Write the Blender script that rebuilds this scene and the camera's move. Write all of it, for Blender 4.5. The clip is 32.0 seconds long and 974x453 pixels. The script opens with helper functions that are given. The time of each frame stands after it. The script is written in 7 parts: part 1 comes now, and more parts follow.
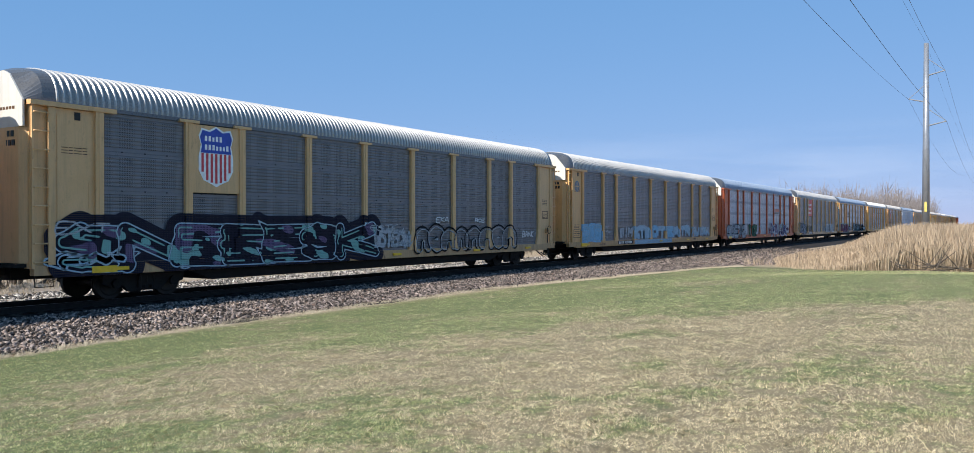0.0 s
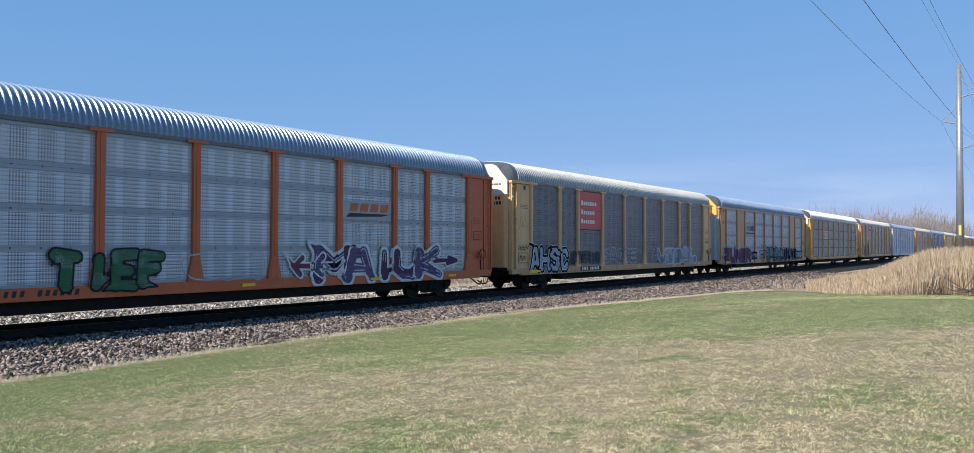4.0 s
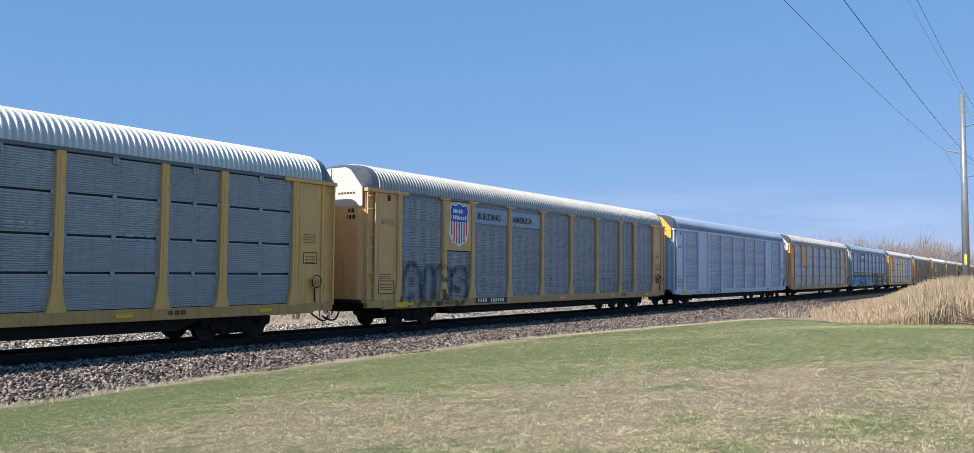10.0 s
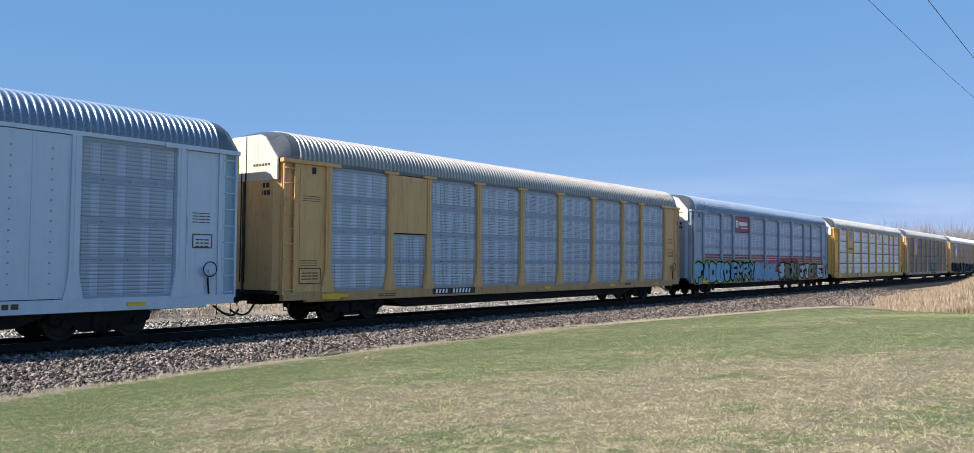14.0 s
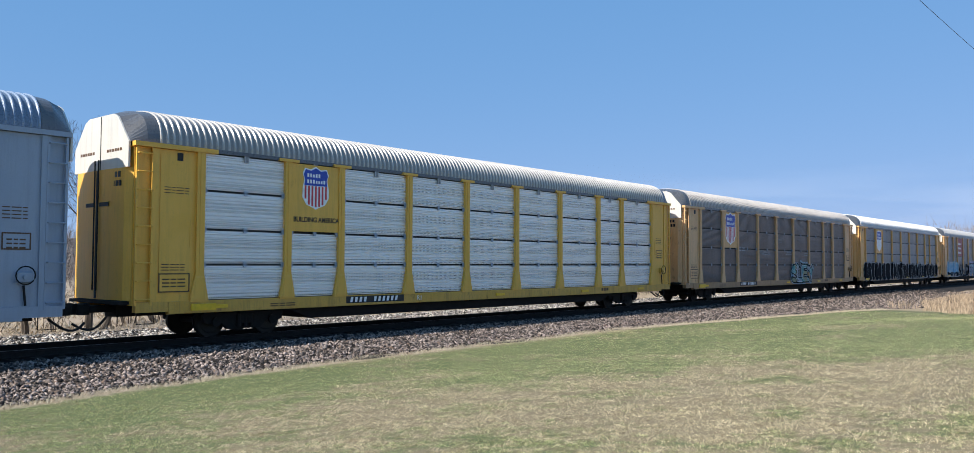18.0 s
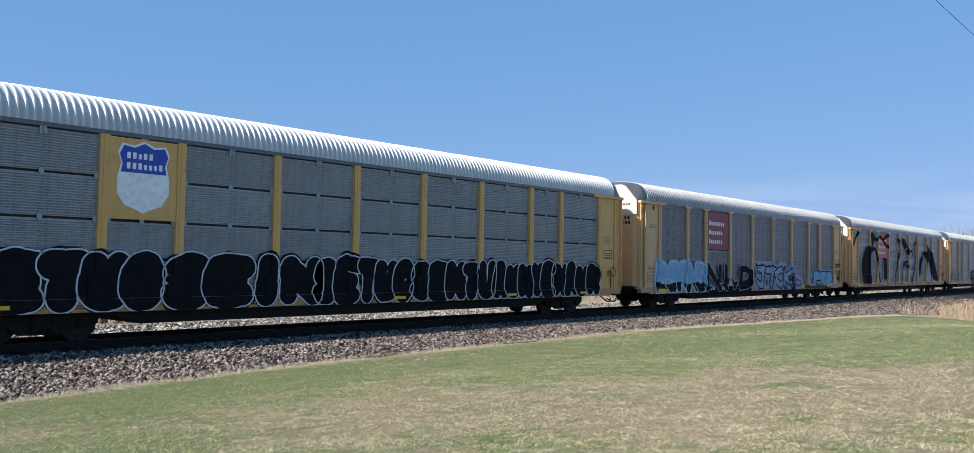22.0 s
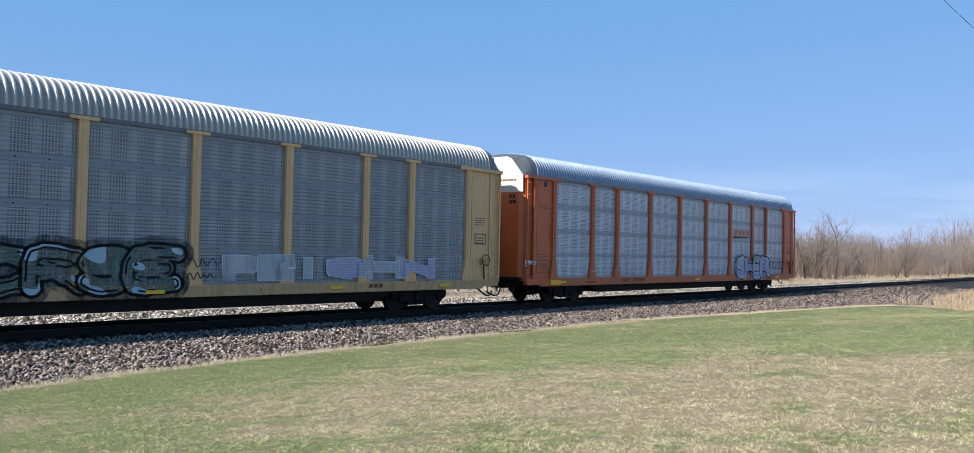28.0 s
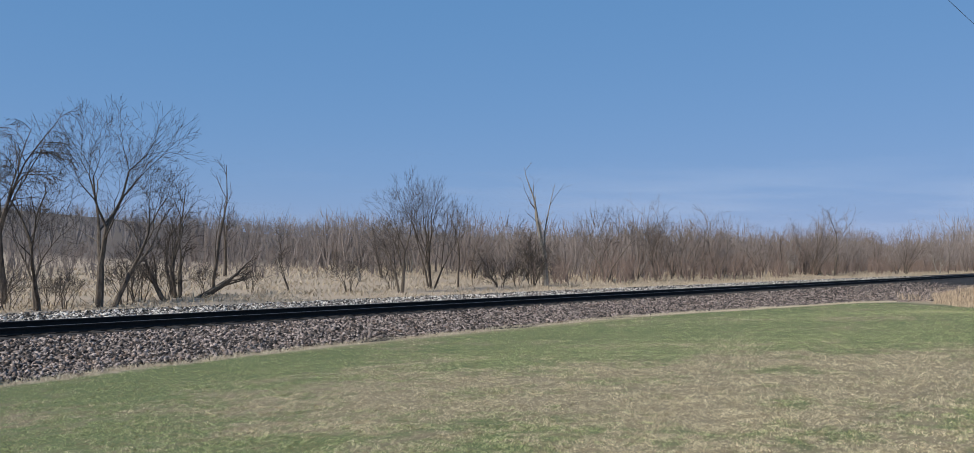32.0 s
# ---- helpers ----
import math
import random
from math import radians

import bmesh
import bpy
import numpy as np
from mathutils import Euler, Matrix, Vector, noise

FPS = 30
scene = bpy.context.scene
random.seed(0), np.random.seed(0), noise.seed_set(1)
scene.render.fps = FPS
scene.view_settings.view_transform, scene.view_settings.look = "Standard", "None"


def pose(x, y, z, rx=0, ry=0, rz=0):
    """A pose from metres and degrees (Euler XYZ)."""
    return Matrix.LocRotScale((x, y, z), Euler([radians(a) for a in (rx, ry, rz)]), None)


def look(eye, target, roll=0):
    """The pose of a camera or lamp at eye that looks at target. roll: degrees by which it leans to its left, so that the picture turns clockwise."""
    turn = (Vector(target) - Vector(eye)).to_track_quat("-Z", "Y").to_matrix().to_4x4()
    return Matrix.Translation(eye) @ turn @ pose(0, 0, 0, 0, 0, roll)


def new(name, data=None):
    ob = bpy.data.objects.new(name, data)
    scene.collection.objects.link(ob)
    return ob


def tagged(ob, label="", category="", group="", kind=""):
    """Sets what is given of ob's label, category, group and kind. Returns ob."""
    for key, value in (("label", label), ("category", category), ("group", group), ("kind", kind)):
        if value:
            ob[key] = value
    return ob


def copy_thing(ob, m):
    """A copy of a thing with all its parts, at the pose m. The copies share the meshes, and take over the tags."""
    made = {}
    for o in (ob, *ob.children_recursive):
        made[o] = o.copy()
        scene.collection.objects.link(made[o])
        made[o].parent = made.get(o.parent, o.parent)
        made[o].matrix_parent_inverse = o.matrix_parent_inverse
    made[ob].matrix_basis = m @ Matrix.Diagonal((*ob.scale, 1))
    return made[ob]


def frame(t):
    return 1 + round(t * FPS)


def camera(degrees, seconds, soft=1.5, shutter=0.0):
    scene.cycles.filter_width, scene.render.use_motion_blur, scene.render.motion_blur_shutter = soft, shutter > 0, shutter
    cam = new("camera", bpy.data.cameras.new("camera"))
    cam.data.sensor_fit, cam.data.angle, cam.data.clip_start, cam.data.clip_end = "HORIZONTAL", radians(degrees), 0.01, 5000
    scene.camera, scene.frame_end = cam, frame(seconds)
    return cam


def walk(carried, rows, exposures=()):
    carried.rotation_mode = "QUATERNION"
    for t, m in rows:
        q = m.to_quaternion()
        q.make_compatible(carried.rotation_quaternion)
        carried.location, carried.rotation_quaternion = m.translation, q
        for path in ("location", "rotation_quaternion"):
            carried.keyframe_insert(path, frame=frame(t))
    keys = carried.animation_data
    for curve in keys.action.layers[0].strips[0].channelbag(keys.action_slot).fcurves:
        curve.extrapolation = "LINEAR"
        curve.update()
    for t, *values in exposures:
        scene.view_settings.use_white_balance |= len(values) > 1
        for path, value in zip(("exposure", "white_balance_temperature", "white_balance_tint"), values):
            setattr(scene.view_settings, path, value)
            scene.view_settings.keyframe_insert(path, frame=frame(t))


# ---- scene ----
# The camera stands on the lawn at eye height and pans: seconds, heading from the track's line, tilt, roll.
EYE = (0.0, 0.0, 1.6)
TURNS = (
    (0, 31.98, -0.20, 0.00),
    (0.5, 32.24, -0.23, 0.04),
    (1, 32.53, -0.23, 0.07),
    (1.5, 32.80, -0.23, 0.06),
    (2, 33.14, -0.07, 0.01),
    (2.5, 33.33, 0.41, 0.06),
    (4.5, 33.92, 1.63, 0.19),
    (5, 33.98, 1.93, 0.24),
    (5.5, 34.05, 2.11, 0.23),
    (6, 33.98, 2.27, 0.23),
    (6.5, 34.06, 2.34, 0.37),
    (7, 34.07, 2.52, 0.41),
    (7.5, 34.11, 2.77, 0.38),
    (8, 34.11, 2.91, 0.35),
    (8.5, 34.13, 2.98, 0.43),
    (9, 34.24, 3.13, 0.43),
    (9.5, 34.15, 3.19, 0.41),
    (10, 34.11, 3.23, 0.43),
    (10.5, 34.19, 3.08, 0.46),
    (11, 34.45, 2.94, 0.40),
    (11.5, 34.63, 2.76, 0.36),
    (12, 35.00, 2.60, 0.32),
    (12.5, 35.35, 2.50, 0.44),
    (13, 35.95, 2.40, 0.37),
    (13.5, 36.98, 2.31, 0.43),
    (14, 37.83, 2.31, 0.45),
    (14.5, 38.28, 2.34, 0.48),
    (16.5, 39.75, 2.57, 0.45),
    (17, 40.03, 2.57, 0.38),
    (17.5, 40.27, 2.56, 0.31),
    (18, 40.53, 2.52, 0.20),
    (18.5, 40.83, 2.50, 0.15),
    (19, 41.13, 2.49, 0.18),
    (19.5, 41.38, 2.68, 0.18),
    (20, 41.50, 2.75, 0.32),
    (20.5, 41.65, 2.78, 0.39),
    (21, 41.65, 2.61, 0.50),
    (21.5, 41.53, 2.49, 0.73),
    (22, 41.46, 2.50, 1.01),
    (22.5, 41.57, 2.51, 1.14),
    (23, 41.60, 2.35, 1.18),
    (23.5, 41.58, 2.24, 1.16),
    (24, 41.53, 2.17, 1.20),
    (24.5, 41.40, 2.11, 1.23),
    (25, 41.34, 1.99, 1.16),
    (25.5, 41.31, 1.96, 1.06),
    (27.5, 41.35, 1.73, 1.25),
    (28, 41.18, 1.74, 1.17),
    (28.5, 41.39, 1.69, 1.28),
    (29, 41.42, 1.62, 1.35),
    (29.5, 41.21, 1.60, 1.26),
    (30, 41.14, 1.58, 1.25),
    (30.5, 41.12, 1.49, 1.32),
    (31, 41.17, 1.47, 1.23),
    (31.5, 41.19, 1.47, 1.23),
    (32, 41.17, 1.48, 1.19),
)


def aim(heading, tilt, roll):
    return pose(*EYE, 90 + tilt, 0, heading - 90) @ pose(0, 0, 0, 0, 0, roll)


cam = camera(61.06, 32.0, soft=0.2)
walk(cam, [(t, aim(h, p, r)) for t, h, p, r in TURNS],
     exposures=((0.0, 0.55, 6550, 10), (26.0, 0.56, 6550, 10), (28.0, 0.7, 6600, 10), (29.5, 0.74, 6580, 10), (30.3, 0.70, 6500, 10), (31.0, 0.21, 6450, 10), (32.0, 0.13, 6450, 10)))

# ---- light: clear early-spring day, sun high along the track and slightly behind the train ----
SUN_EL, SUN_SIDE = radians(40), radians(12)
sun_dir = Vector((-math.cos(SUN_EL) * math.cos(SUN_SIDE), math.cos(SUN_EL) * math.sin(SUN_SIDE), math.sin(SUN_EL)))
world = bpy.data.worlds.new("world")
scene.world = world
world.use_nodes = True
wn = world.node_tree
sky = wn.nodes.new("ShaderNodeTexSky")
sky.sky_type = 'NISHITA'
sky.sun_disc = False
sky.sun_elevation = SUN_EL
sky.sun_rotation = math.atan2(sun_dir.x, sun_dir.y)
sky.altitude = 200
sky.air_density = 0.75
sky.dust_density = 0.0
sky.ozone_density = 2.0
tint = wn.nodes.new("ShaderNodeMix")
tint.data_type, tint.blend_type = 'RGBA', 'MULTIPLY'
tint.inputs["Factor"].default_value = 1.0
tint.inputs["B"].default_value = (0.512, 1.07, 1.93, 1.0)
# spring haze: red gathers towards the horizon, blue stays even
parts_in, parts_out = wn.nodes.new("ShaderNodeSeparateColor"), wn.nodes.new("ShaderNodeCombineColor")
wn.links.new(sky.outputs[0], parts_in.inputs[0])
for band_k, power in enumerate((0.50, 0.265, 0.205)):
    curve = wn.nodes.new("ShaderNodeMath")
    curve.operation = 'POWER'
    curve.inputs[1].default_value = power
    wn.links.new(parts_in.outputs[band_k], curve.inputs[0])
    wn.links.new(curve.outputs[0], parts_out.inputs[band_k])
wn.links.new(parts_out.outputs[0], tint.inputs["A"])
wn.links.new(tint.outputs["Result"], wn.nodes["Background"].inputs[0])
wn.nodes["Background"].inputs[1].default_value = 0.19

sun = new("sun", bpy.data.lights.new("sun", 'SUN'))
sun.data.energy = 4.8
sun.data.angle = radians(0.53)
sun.data.color = (1.0, 0.95, 0.87)
sun.matrix_world = look(sun_dir * 100, (0, 0, 0))

# ---- materials ----


class Nodes:
    """Short hand for building a node material."""

    def __init__(self, name):
        self.mat = bpy.data.materials.new(name)
        self.mat.use_nodes = True
        self.t = self.mat.node_tree
        self.b = self.t.nodes["Principled BSDF"]

    def add(self, kind, **sets):
        n = self.t.nodes.new("ShaderNode" + kind)
        for k, v in sets.items():
            n.inputs[k].default_value = v
        return n

    def link(self, a, b):
        self.t.links.new(a, b)

    def math(self, op, a, b=0.0, c=0.0):
        n = self.t.nodes.new("ShaderNodeMath")
        n.operation = op
        for i, v in enumerate((a, b, c)):
            if isinstance(v, (int, float)):
                n.inputs[i].default_value = v
            else:
                self.link(v, n.inputs[i])
        return n.outputs[0]

    def coords(self, kind="Object"):
        return self.t.nodes.new("ShaderNodeTexCoord").outputs[kind]

    def noise(self, vec, scale, detail=4.0, rough=0.6):
        n = self.add("TexNoise", Scale=scale, Detail=detail, Roughness=rough)
        if vec is not None:
            self.link(vec, n.inputs["Vector"])
        return n.outputs["Fac"]

    def stretch(self, vec, s):
        n = self.add("Mapping")
        n.inputs["Scale"].default_value = s
        self.link(vec, n.inputs["Vector"])
        return n.outputs["Vector"]

    def ramp(self, fac, lo, hi):
        n = self.add("MapRange")
        n.inputs["From Min"].default_value, n.inputs["From Max"].default_value = lo, hi
        self.link(fac, n.inputs["Value"])
        return n.outputs["Result"]

    def mix(self, fac, a, b):
        n = self.t.nodes.new("ShaderNodeMix")
        n.data_type = 'RGBA'
        for sock, v in ((n.inputs["Factor"], fac), (n.inputs["A"], a), (n.inputs["B"], b)):
            if isinstance(v, (int, float)):
                sock.default_value = v
            elif isinstance(v, tuple):
                sock.default_value = (*v, 1.0)
            else:
                self.link(v, sock)
        return n.outputs["Result"]

    def bump(self, height, strength=0.3, distance=0.01):
        n = self.add("Bump", Strength=strength, Distance=distance)
        self.link(height, n.inputs["Height"])
        self.link(n.outputs["Normal"], self.b.inputs["Normal"])

    def done(self, color=None, rough=0.6, metal=0.0, spec=None):
        for sock, v in (("Base Color", color), ("Roughness", rough), ("Metallic", metal)):
            if v is None:
                continue
            if isinstance(v, tuple):
                self.b.inputs[sock].default_value = (*v, 1.0)
            elif isinstance(v, (int, float)):
                self.b.inputs[sock].default_value = v
            else:
                self.link(v, self.b.inputs[sock])
        if spec is not None:
            self.b.inputs["Specular IOR Level"].default_value = spec
        return self.mat


def dark(c, k):
    return tuple(v * k for v in c)


def blend(a, b, k):
    return tuple(x * (1 - k) + y * k for x, y in zip(a, b))


def paint(name, color, rough=0.45, grime=0.5, rust=0.0, metal=0.0):
    """Weathered paint on steel: soft fading, streaks that run down, dirt, a little rust."""
    n = Nodes(name)
    v = n.coords("Object")
    fade = n.noise(v, 0.9, 5)
    streak = n.noise(n.stretch(v, (7, 7, 0.5)), 1.0, 5, 0.7)
    grain = n.noise(v, 38, 3)
    c = n.mix(n.ramp(fade, 0.3, 0.75), dark(color, 0.9), blend(color, (0.75, 0.74, 0.7), 0.05))
    c = n.mix(n.math('MULTIPLY', n.ramp(streak, 0.48, 0.78), grime * 0.7), c, dark(blend(color, (0.1, 0.08, 0.06), 0.6), 0.7))
    c = n.mix(n.math('MULTIPLY', n.ramp(grain, 0.52, 0.75), grime * 0.35), c, (0.12, 0.1, 0.08))
    if rust:
        r = n.noise(n.stretch(v, (3, 3, 1.2)), 1.7, 8, 0.75)
        c = n.mix(n.math('MULTIPLY', n.ramp(r, 0.58, 0.68), rust), c, (0.14, 0.055, 0.025))
    n.bump(grain, 0.08, 0.004)
    return n.done(c, n.ramp(fade, -0.6 + rough * 0.6, 1.5), metal)


def sheet(name, color, style, rough=0.5, metal=0.12, grime=0.5, rail_tone=None):
    """Galvanised side sheet. 'holes': columns of small slots; 'ribs': fine ridges; 'slots': wide open slots.
    Every sheet is a little different in tone. rail_tone: colour of the smooth rails above and below the slots."""
    n = Nodes(name)
    v = n.coords("Object")
    sep = n.add("SeparateXYZ")
    n.link(v, sep.inputs[0])
    x, z = sep.outputs["X"], sep.outputs["Z"]
    fade = n.noise(v, 1.3, 6, 0.65)
    streak = n.noise(n.stretch(v, (9, 9, 0.6)), 1.0, 6, 0.7)
    rnd = n.add("ObjectInfo").outputs["Random"]
    c = n.mix(n.ramp(fade, 0.3, 0.72), dark(color, 1.0 - 0.5 * grime), blend(color, (0.8, 0.82, 0.85), 0.12))
    c = n.mix(n.math('MULTIPLY', rnd, 0.5 * grime), c, dark(color, 0.6))
    c = n.mix(n.math('MULTIPLY', n.ramp(streak, 0.48, 0.8), grime * 0.8), c, dark(blend(color, (0.1, 0.09, 0.08), 0.5), 0.55))
    cloud = n.noise(v, 0.55, 4, 0.6)
    c = n.mix(n.math('MULTIPLY', n.ramp(cloud, 0.42, 0.7), 0.6 * grime), c, dark(color, 0.5))
    wash = n.noise(n.stretch(v, (22, 22, 0.25)), 1.0, 3, 0.6)
    c = n.mix(n.math('MULTIPLY', n.ramp(wash, 0.5, 0.7), grime * 0.45), c, dark(color, 0.35))
    speck = n.noise(v, 60, 2)
    c = n.mix(n.math('MULTIPLY', n.ramp(speck, 0.55, 0.8), grime * 0.5), c, (0.05, 0.045, 0.04))
    if style in ("holes", "slots"):
        px, pz, wx, wz = (0.072, 0.056, 0.5, 0.5) if style == "holes" else (0.064, 0.098, 0.45, 0.4)
        fx = n.math('FRACT', n.math('DIVIDE', n.math('ADD', x, 50.0), px))
        fz = n.math('FRACT', n.math('DIVIDE', n.math('ADD', z, 50.0), pz))
        hole = n.math('MULTIPLY', n.math('LESS_THAN', fx, wx), n.math('LESS_THAN', fz, wz))
        # the slots come in groups, some fields are plain
        gx = n.math('LESS_THAN', n.math('FRACT', n.math('DIVIDE', n.math('ADD', x, 50.02), px * 9)), 0.72)
        if style == "slots":
            band_z = n.math('FRACT', n.math('DIVIDE', n.math('ADD', z, 50.06), 0.49))
            hole = n.math('MULTIPLY', hole, n.math('LESS_THAN', band_z, 0.58))
        else:
            hole = n.math('MULTIPLY', hole, gx)
        if style == "holes":
            rail = n.math('GREATER_THAN', n.math('ABSOLUTE', z), 0.385)
            c = n.mix(n.math('MULTIPLY', rail, 0.8), c, n.mix(n.math('MULTIPLY', streak, 0.6), rail_tone or blend(color, (0.30, 0.34, 0.39), 0.6), dark(color, 0.6)))
            hole = n.math('MULTIPLY', hole, n.math('SUBTRACT', 1.0, rail))
        worn = n.ramp(n.noise(n.stretch(v, (5, 5, 0.9)), 1.0, 3, 0.7), 0.3, 0.6)
        hole = n.math('MULTIPLY', hole, n.math('MULTIPLY_ADD', worn, 0.55, 0.45))
        c = n.mix(n.math('MULTIPLY', hole, 0.95 if style == "holes" else 0.85), c, (0.01, 0.012, 0.016))
        n.bump(hole, -0.4, 0.004)
    return n.done(c, n.ramp(fade, -0.5 + rough, 1.4), metal)


def galv(name, color, rough=0.35, metal=0.6, grime=0.35, rib_shade=0.0):
    n = Nodes(name)
    v = n.coords("Object")
    fade = n.noise(n.stretch(v, (0.6, 1, 1)), 1.0, 6, 0.7)
    spangle = n.noise(v, 22, 3)
    c = n.mix(n.ramp(fade, 0.3, 0.7), dark(color, 0.75), color)
    c = n.mix(n.math('MULTIPLY', n.ramp(spangle, 0.5, 0.75), grime * 0.6), c, dark(color, 0.5))
    rows = n.noise(n.stretch(v, (0.25, 3, 3)), 1.0, 4, 0.6)
    if rib_shade:
        # shade between the ribs, put into the colour as dark stripes
        sep = n.add("SeparateXYZ")
        n.link(v, sep.inputs[0])
        u = n.math('FRACT', n.math('DIVIDE', n.math('ADD', sep.outputs["X"], 12.95), 0.175))
        off = n.math('ABSOLUTE', n.math('SUBTRACT', u, 0.5))
        c = n.mix(n.math('MULTIPLY', n.ramp(off, 0.16, 0.3), rib_shade), c, dark(color, 0.3))
    c = n.mix(n.math('MULTIPLY', n.ramp(rows, 0.55, 0.75), grime), c, (0.11, 0.1, 0.09))
    return n.done(c, n.ramp(spangle, -0.6 + rough, 1.6), metal)


def spray(name, color, cover=0.95, style="holes"):
    """Sprayed paint: soft patches where it is thin, with the sheet's slots showing in it."""
    n = Nodes(name)
    v = n.coords("Object")
    thin = n.noise(v, 3.0, 6, 0.7)
    c = n.mix(n.ramp(thin, 0.35, 0.8), color, blend(color, (0.25, 0.26, 0.3), 0.35 if max(color) > 0.15 else 0.04))
    sep = n.add("SeparateXYZ")
    n.link(v, sep.inputs[0])
    fx = n.math('FRACT', n.math('DIVIDE', n.math('ADD', sep.outputs["X"], 50.0), 0.052))
    fz = n.math('FRACT', n.math('DIVIDE', n.math('ADD', sep.outputs["Z"], 50.0), 0.05))
    hole = n.math('MULTIPLY', n.math('LESS_THAN', fx, 0.52), n.math('LESS_THAN', fz, 0.42))
    c = n.mix(n.math('MULTIPLY', hole, 0.32 if style == "holes" else 0.2), c, dark(color, 0.25))
    # patchy cover at two sizes, thinner in the slots, with a streaky rain-washed fade
    worn = n.math('ADD', n.noise(v, 55, 2), n.math('MULTIPLY', n.math('SUBTRACT', n.noise(n.stretch(v, (4, 4, 1.2)), 1.0, 5, 0.75), 0.5), 1.1))
    a = n.ramp(worn, 1.0 - cover - 0.25, 1.0 - cover + 0.1)
    a = n.math('MULTIPLY', a, n.math('SUBTRACT', 1.0, n.math('MULTIPLY', hole, 0.28)))
    n.link(a, n.b.inputs["Alpha"])
    return n.done(c, 0.8, 0.0, 0.1)


def plain(name, color, rough=0.5, metal=0.0, var=0.15, scale=6.0):
    n = Nodes(name)
    v = n.coords("Object")
    f = n.noise(v, scale, 5)
    return n.done(n.mix(n.ramp(f, 0.3, 0.7), dark(color, 1 - var), dark(color, 1 + var)), rough, metal)


TAN, TAN_PALE, YELLOW = (0.79, 0.43, 0.155), (0.77, 0.46, 0.205), (0.90, 0.485, 0.06)
ORANGE, BROWN, SILVER = (0.57, 0.11, 0.022), (0.61, 0.325, 0.125), (0.60, 0.67, 0.77)
MAT = {
    "tan": paint("tan_paint", TAN, grime=0.6, rust=0.45), "tan_pale": paint("pale_tan_paint", TAN_PALE, grime=0.55, rust=0.3), "yellow": paint("yellow_paint", YELLOW, grime=0.4, rust=0.2),
    "gold": paint("golden_tan_paint", (0.83, 0.45, 0.125), grime=0.5, rust=0.35),
    "tan_dirty": paint("dirty_tan_paint", (0.77, 0.45, 0.20), grime=0.75, rust=0.7),
    "orange": paint("orange_paint", ORANGE, grime=0.4), "brown": paint("ochre_paint", BROWN, grime=0.5, rust=0.2),
    "silver": paint("silver_paint", SILVER, rough=0.4, grime=0.25, metal=0.2),
    "grey_pale": paint("pale_grey_paint", (0.33, 0.39, 0.475), rough=0.4, grime=0.35, metal=0.2),
    "white": paint("white_paint", (0.66, 0.63, 0.57), grime=0.5, rust=0.15),
    "cap_yellow": paint("bright_yellow_paint", (0.75, 0.42, 0.05), grime=0.3),
    "cap_blue": paint("pale_blue_paint", (0.36, 0.52, 0.62), grime=0.6, rust=0.2),
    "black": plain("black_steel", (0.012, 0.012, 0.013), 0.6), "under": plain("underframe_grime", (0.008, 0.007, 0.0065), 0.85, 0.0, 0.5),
    "wheel": plain("wheel_steel", (0.022, 0.018, 0.015), 0.6, 0.3, 0.4),
    "rubber": plain("black_rubber", (0.015, 0.015, 0.016), 0.7),
    "roof_grey": galv("galvanised_roof", (0.52, 0.515, 0.505), 0.65, 0.15, 0.3, 0.75), "roof_blue": galv("blue_grey_roof", (0.29, 0.37, 0.49), 0.65, 0.2, 0.3, 0.55),
    "roof_white": galv("white_roof", (0.80, 0.79, 0.775), 0.6, 0.0, 0.15, 0.45), "roof_tan": galv("dusty_roof", (0.57, 0.545, 0.51), 0.8, 0.05, 0.35, 0.75),
    "roof_dark": galv("weathered_roof", (0.15, 0.155, 0.165), 0.6, 0.3, 0.6),
    "roof_worn": galv("worn_dark_roof", (0.54, 0.50, 0.465), 0.8, 0.05, 0.6, 0.75),
    "reflector": plain("yellow_reflector", (0.85, 0.52, 0.02), 0.35), "ink_black": plain("black_lettering", (0.012, 0.012, 0.014), 0.5),
    "ink_white": plain("white_lettering", (0.9, 0.9, 0.88), 0.5), "ink_red": plain("red_lettering", (0.6, 0.06, 0.07), 0.5),
    "ink_blue": plain("blue_emblem", (0.025, 0.07, 0.42), 0.45), "ink_orange": plain("orange_lettering", (0.52, 0.12, 0.03), 0.45),
    "ink_brown": plain("brown_lettering", (0.10, 0.05, 0.02), 0.5),
    "sign_red": paint("red_sign_paint", (0.64, 0.075, 0.07), grime=0.35), "sign_maroon": paint("maroon_sign_paint", (0.26, 0.022, 0.04), grime=0.25),
    "rail": plain("rail_steel", (0.016, 0.012, 0.010), 0.95, 0.0, 0.4, 9.0), "rail_top": plain("worn_railhead", (0.16, 0.15, 0.145), 0.45, 0.6),
    "tie": plain("creosoted_wood", (0.024, 0.019, 0.015), 0.85, 0.0, 0.4, 9.0),
    "pole": galv("pole_steel", (0.36, 0.38, 0.41), 0.5, 0.5), "wire": plain("wire_metal", (0.06, 0.06, 0.065), 0.6, 0.3),
    "insulator": plain("grey_polymer", (0.22, 0.23, 0.25), 0.5),
}
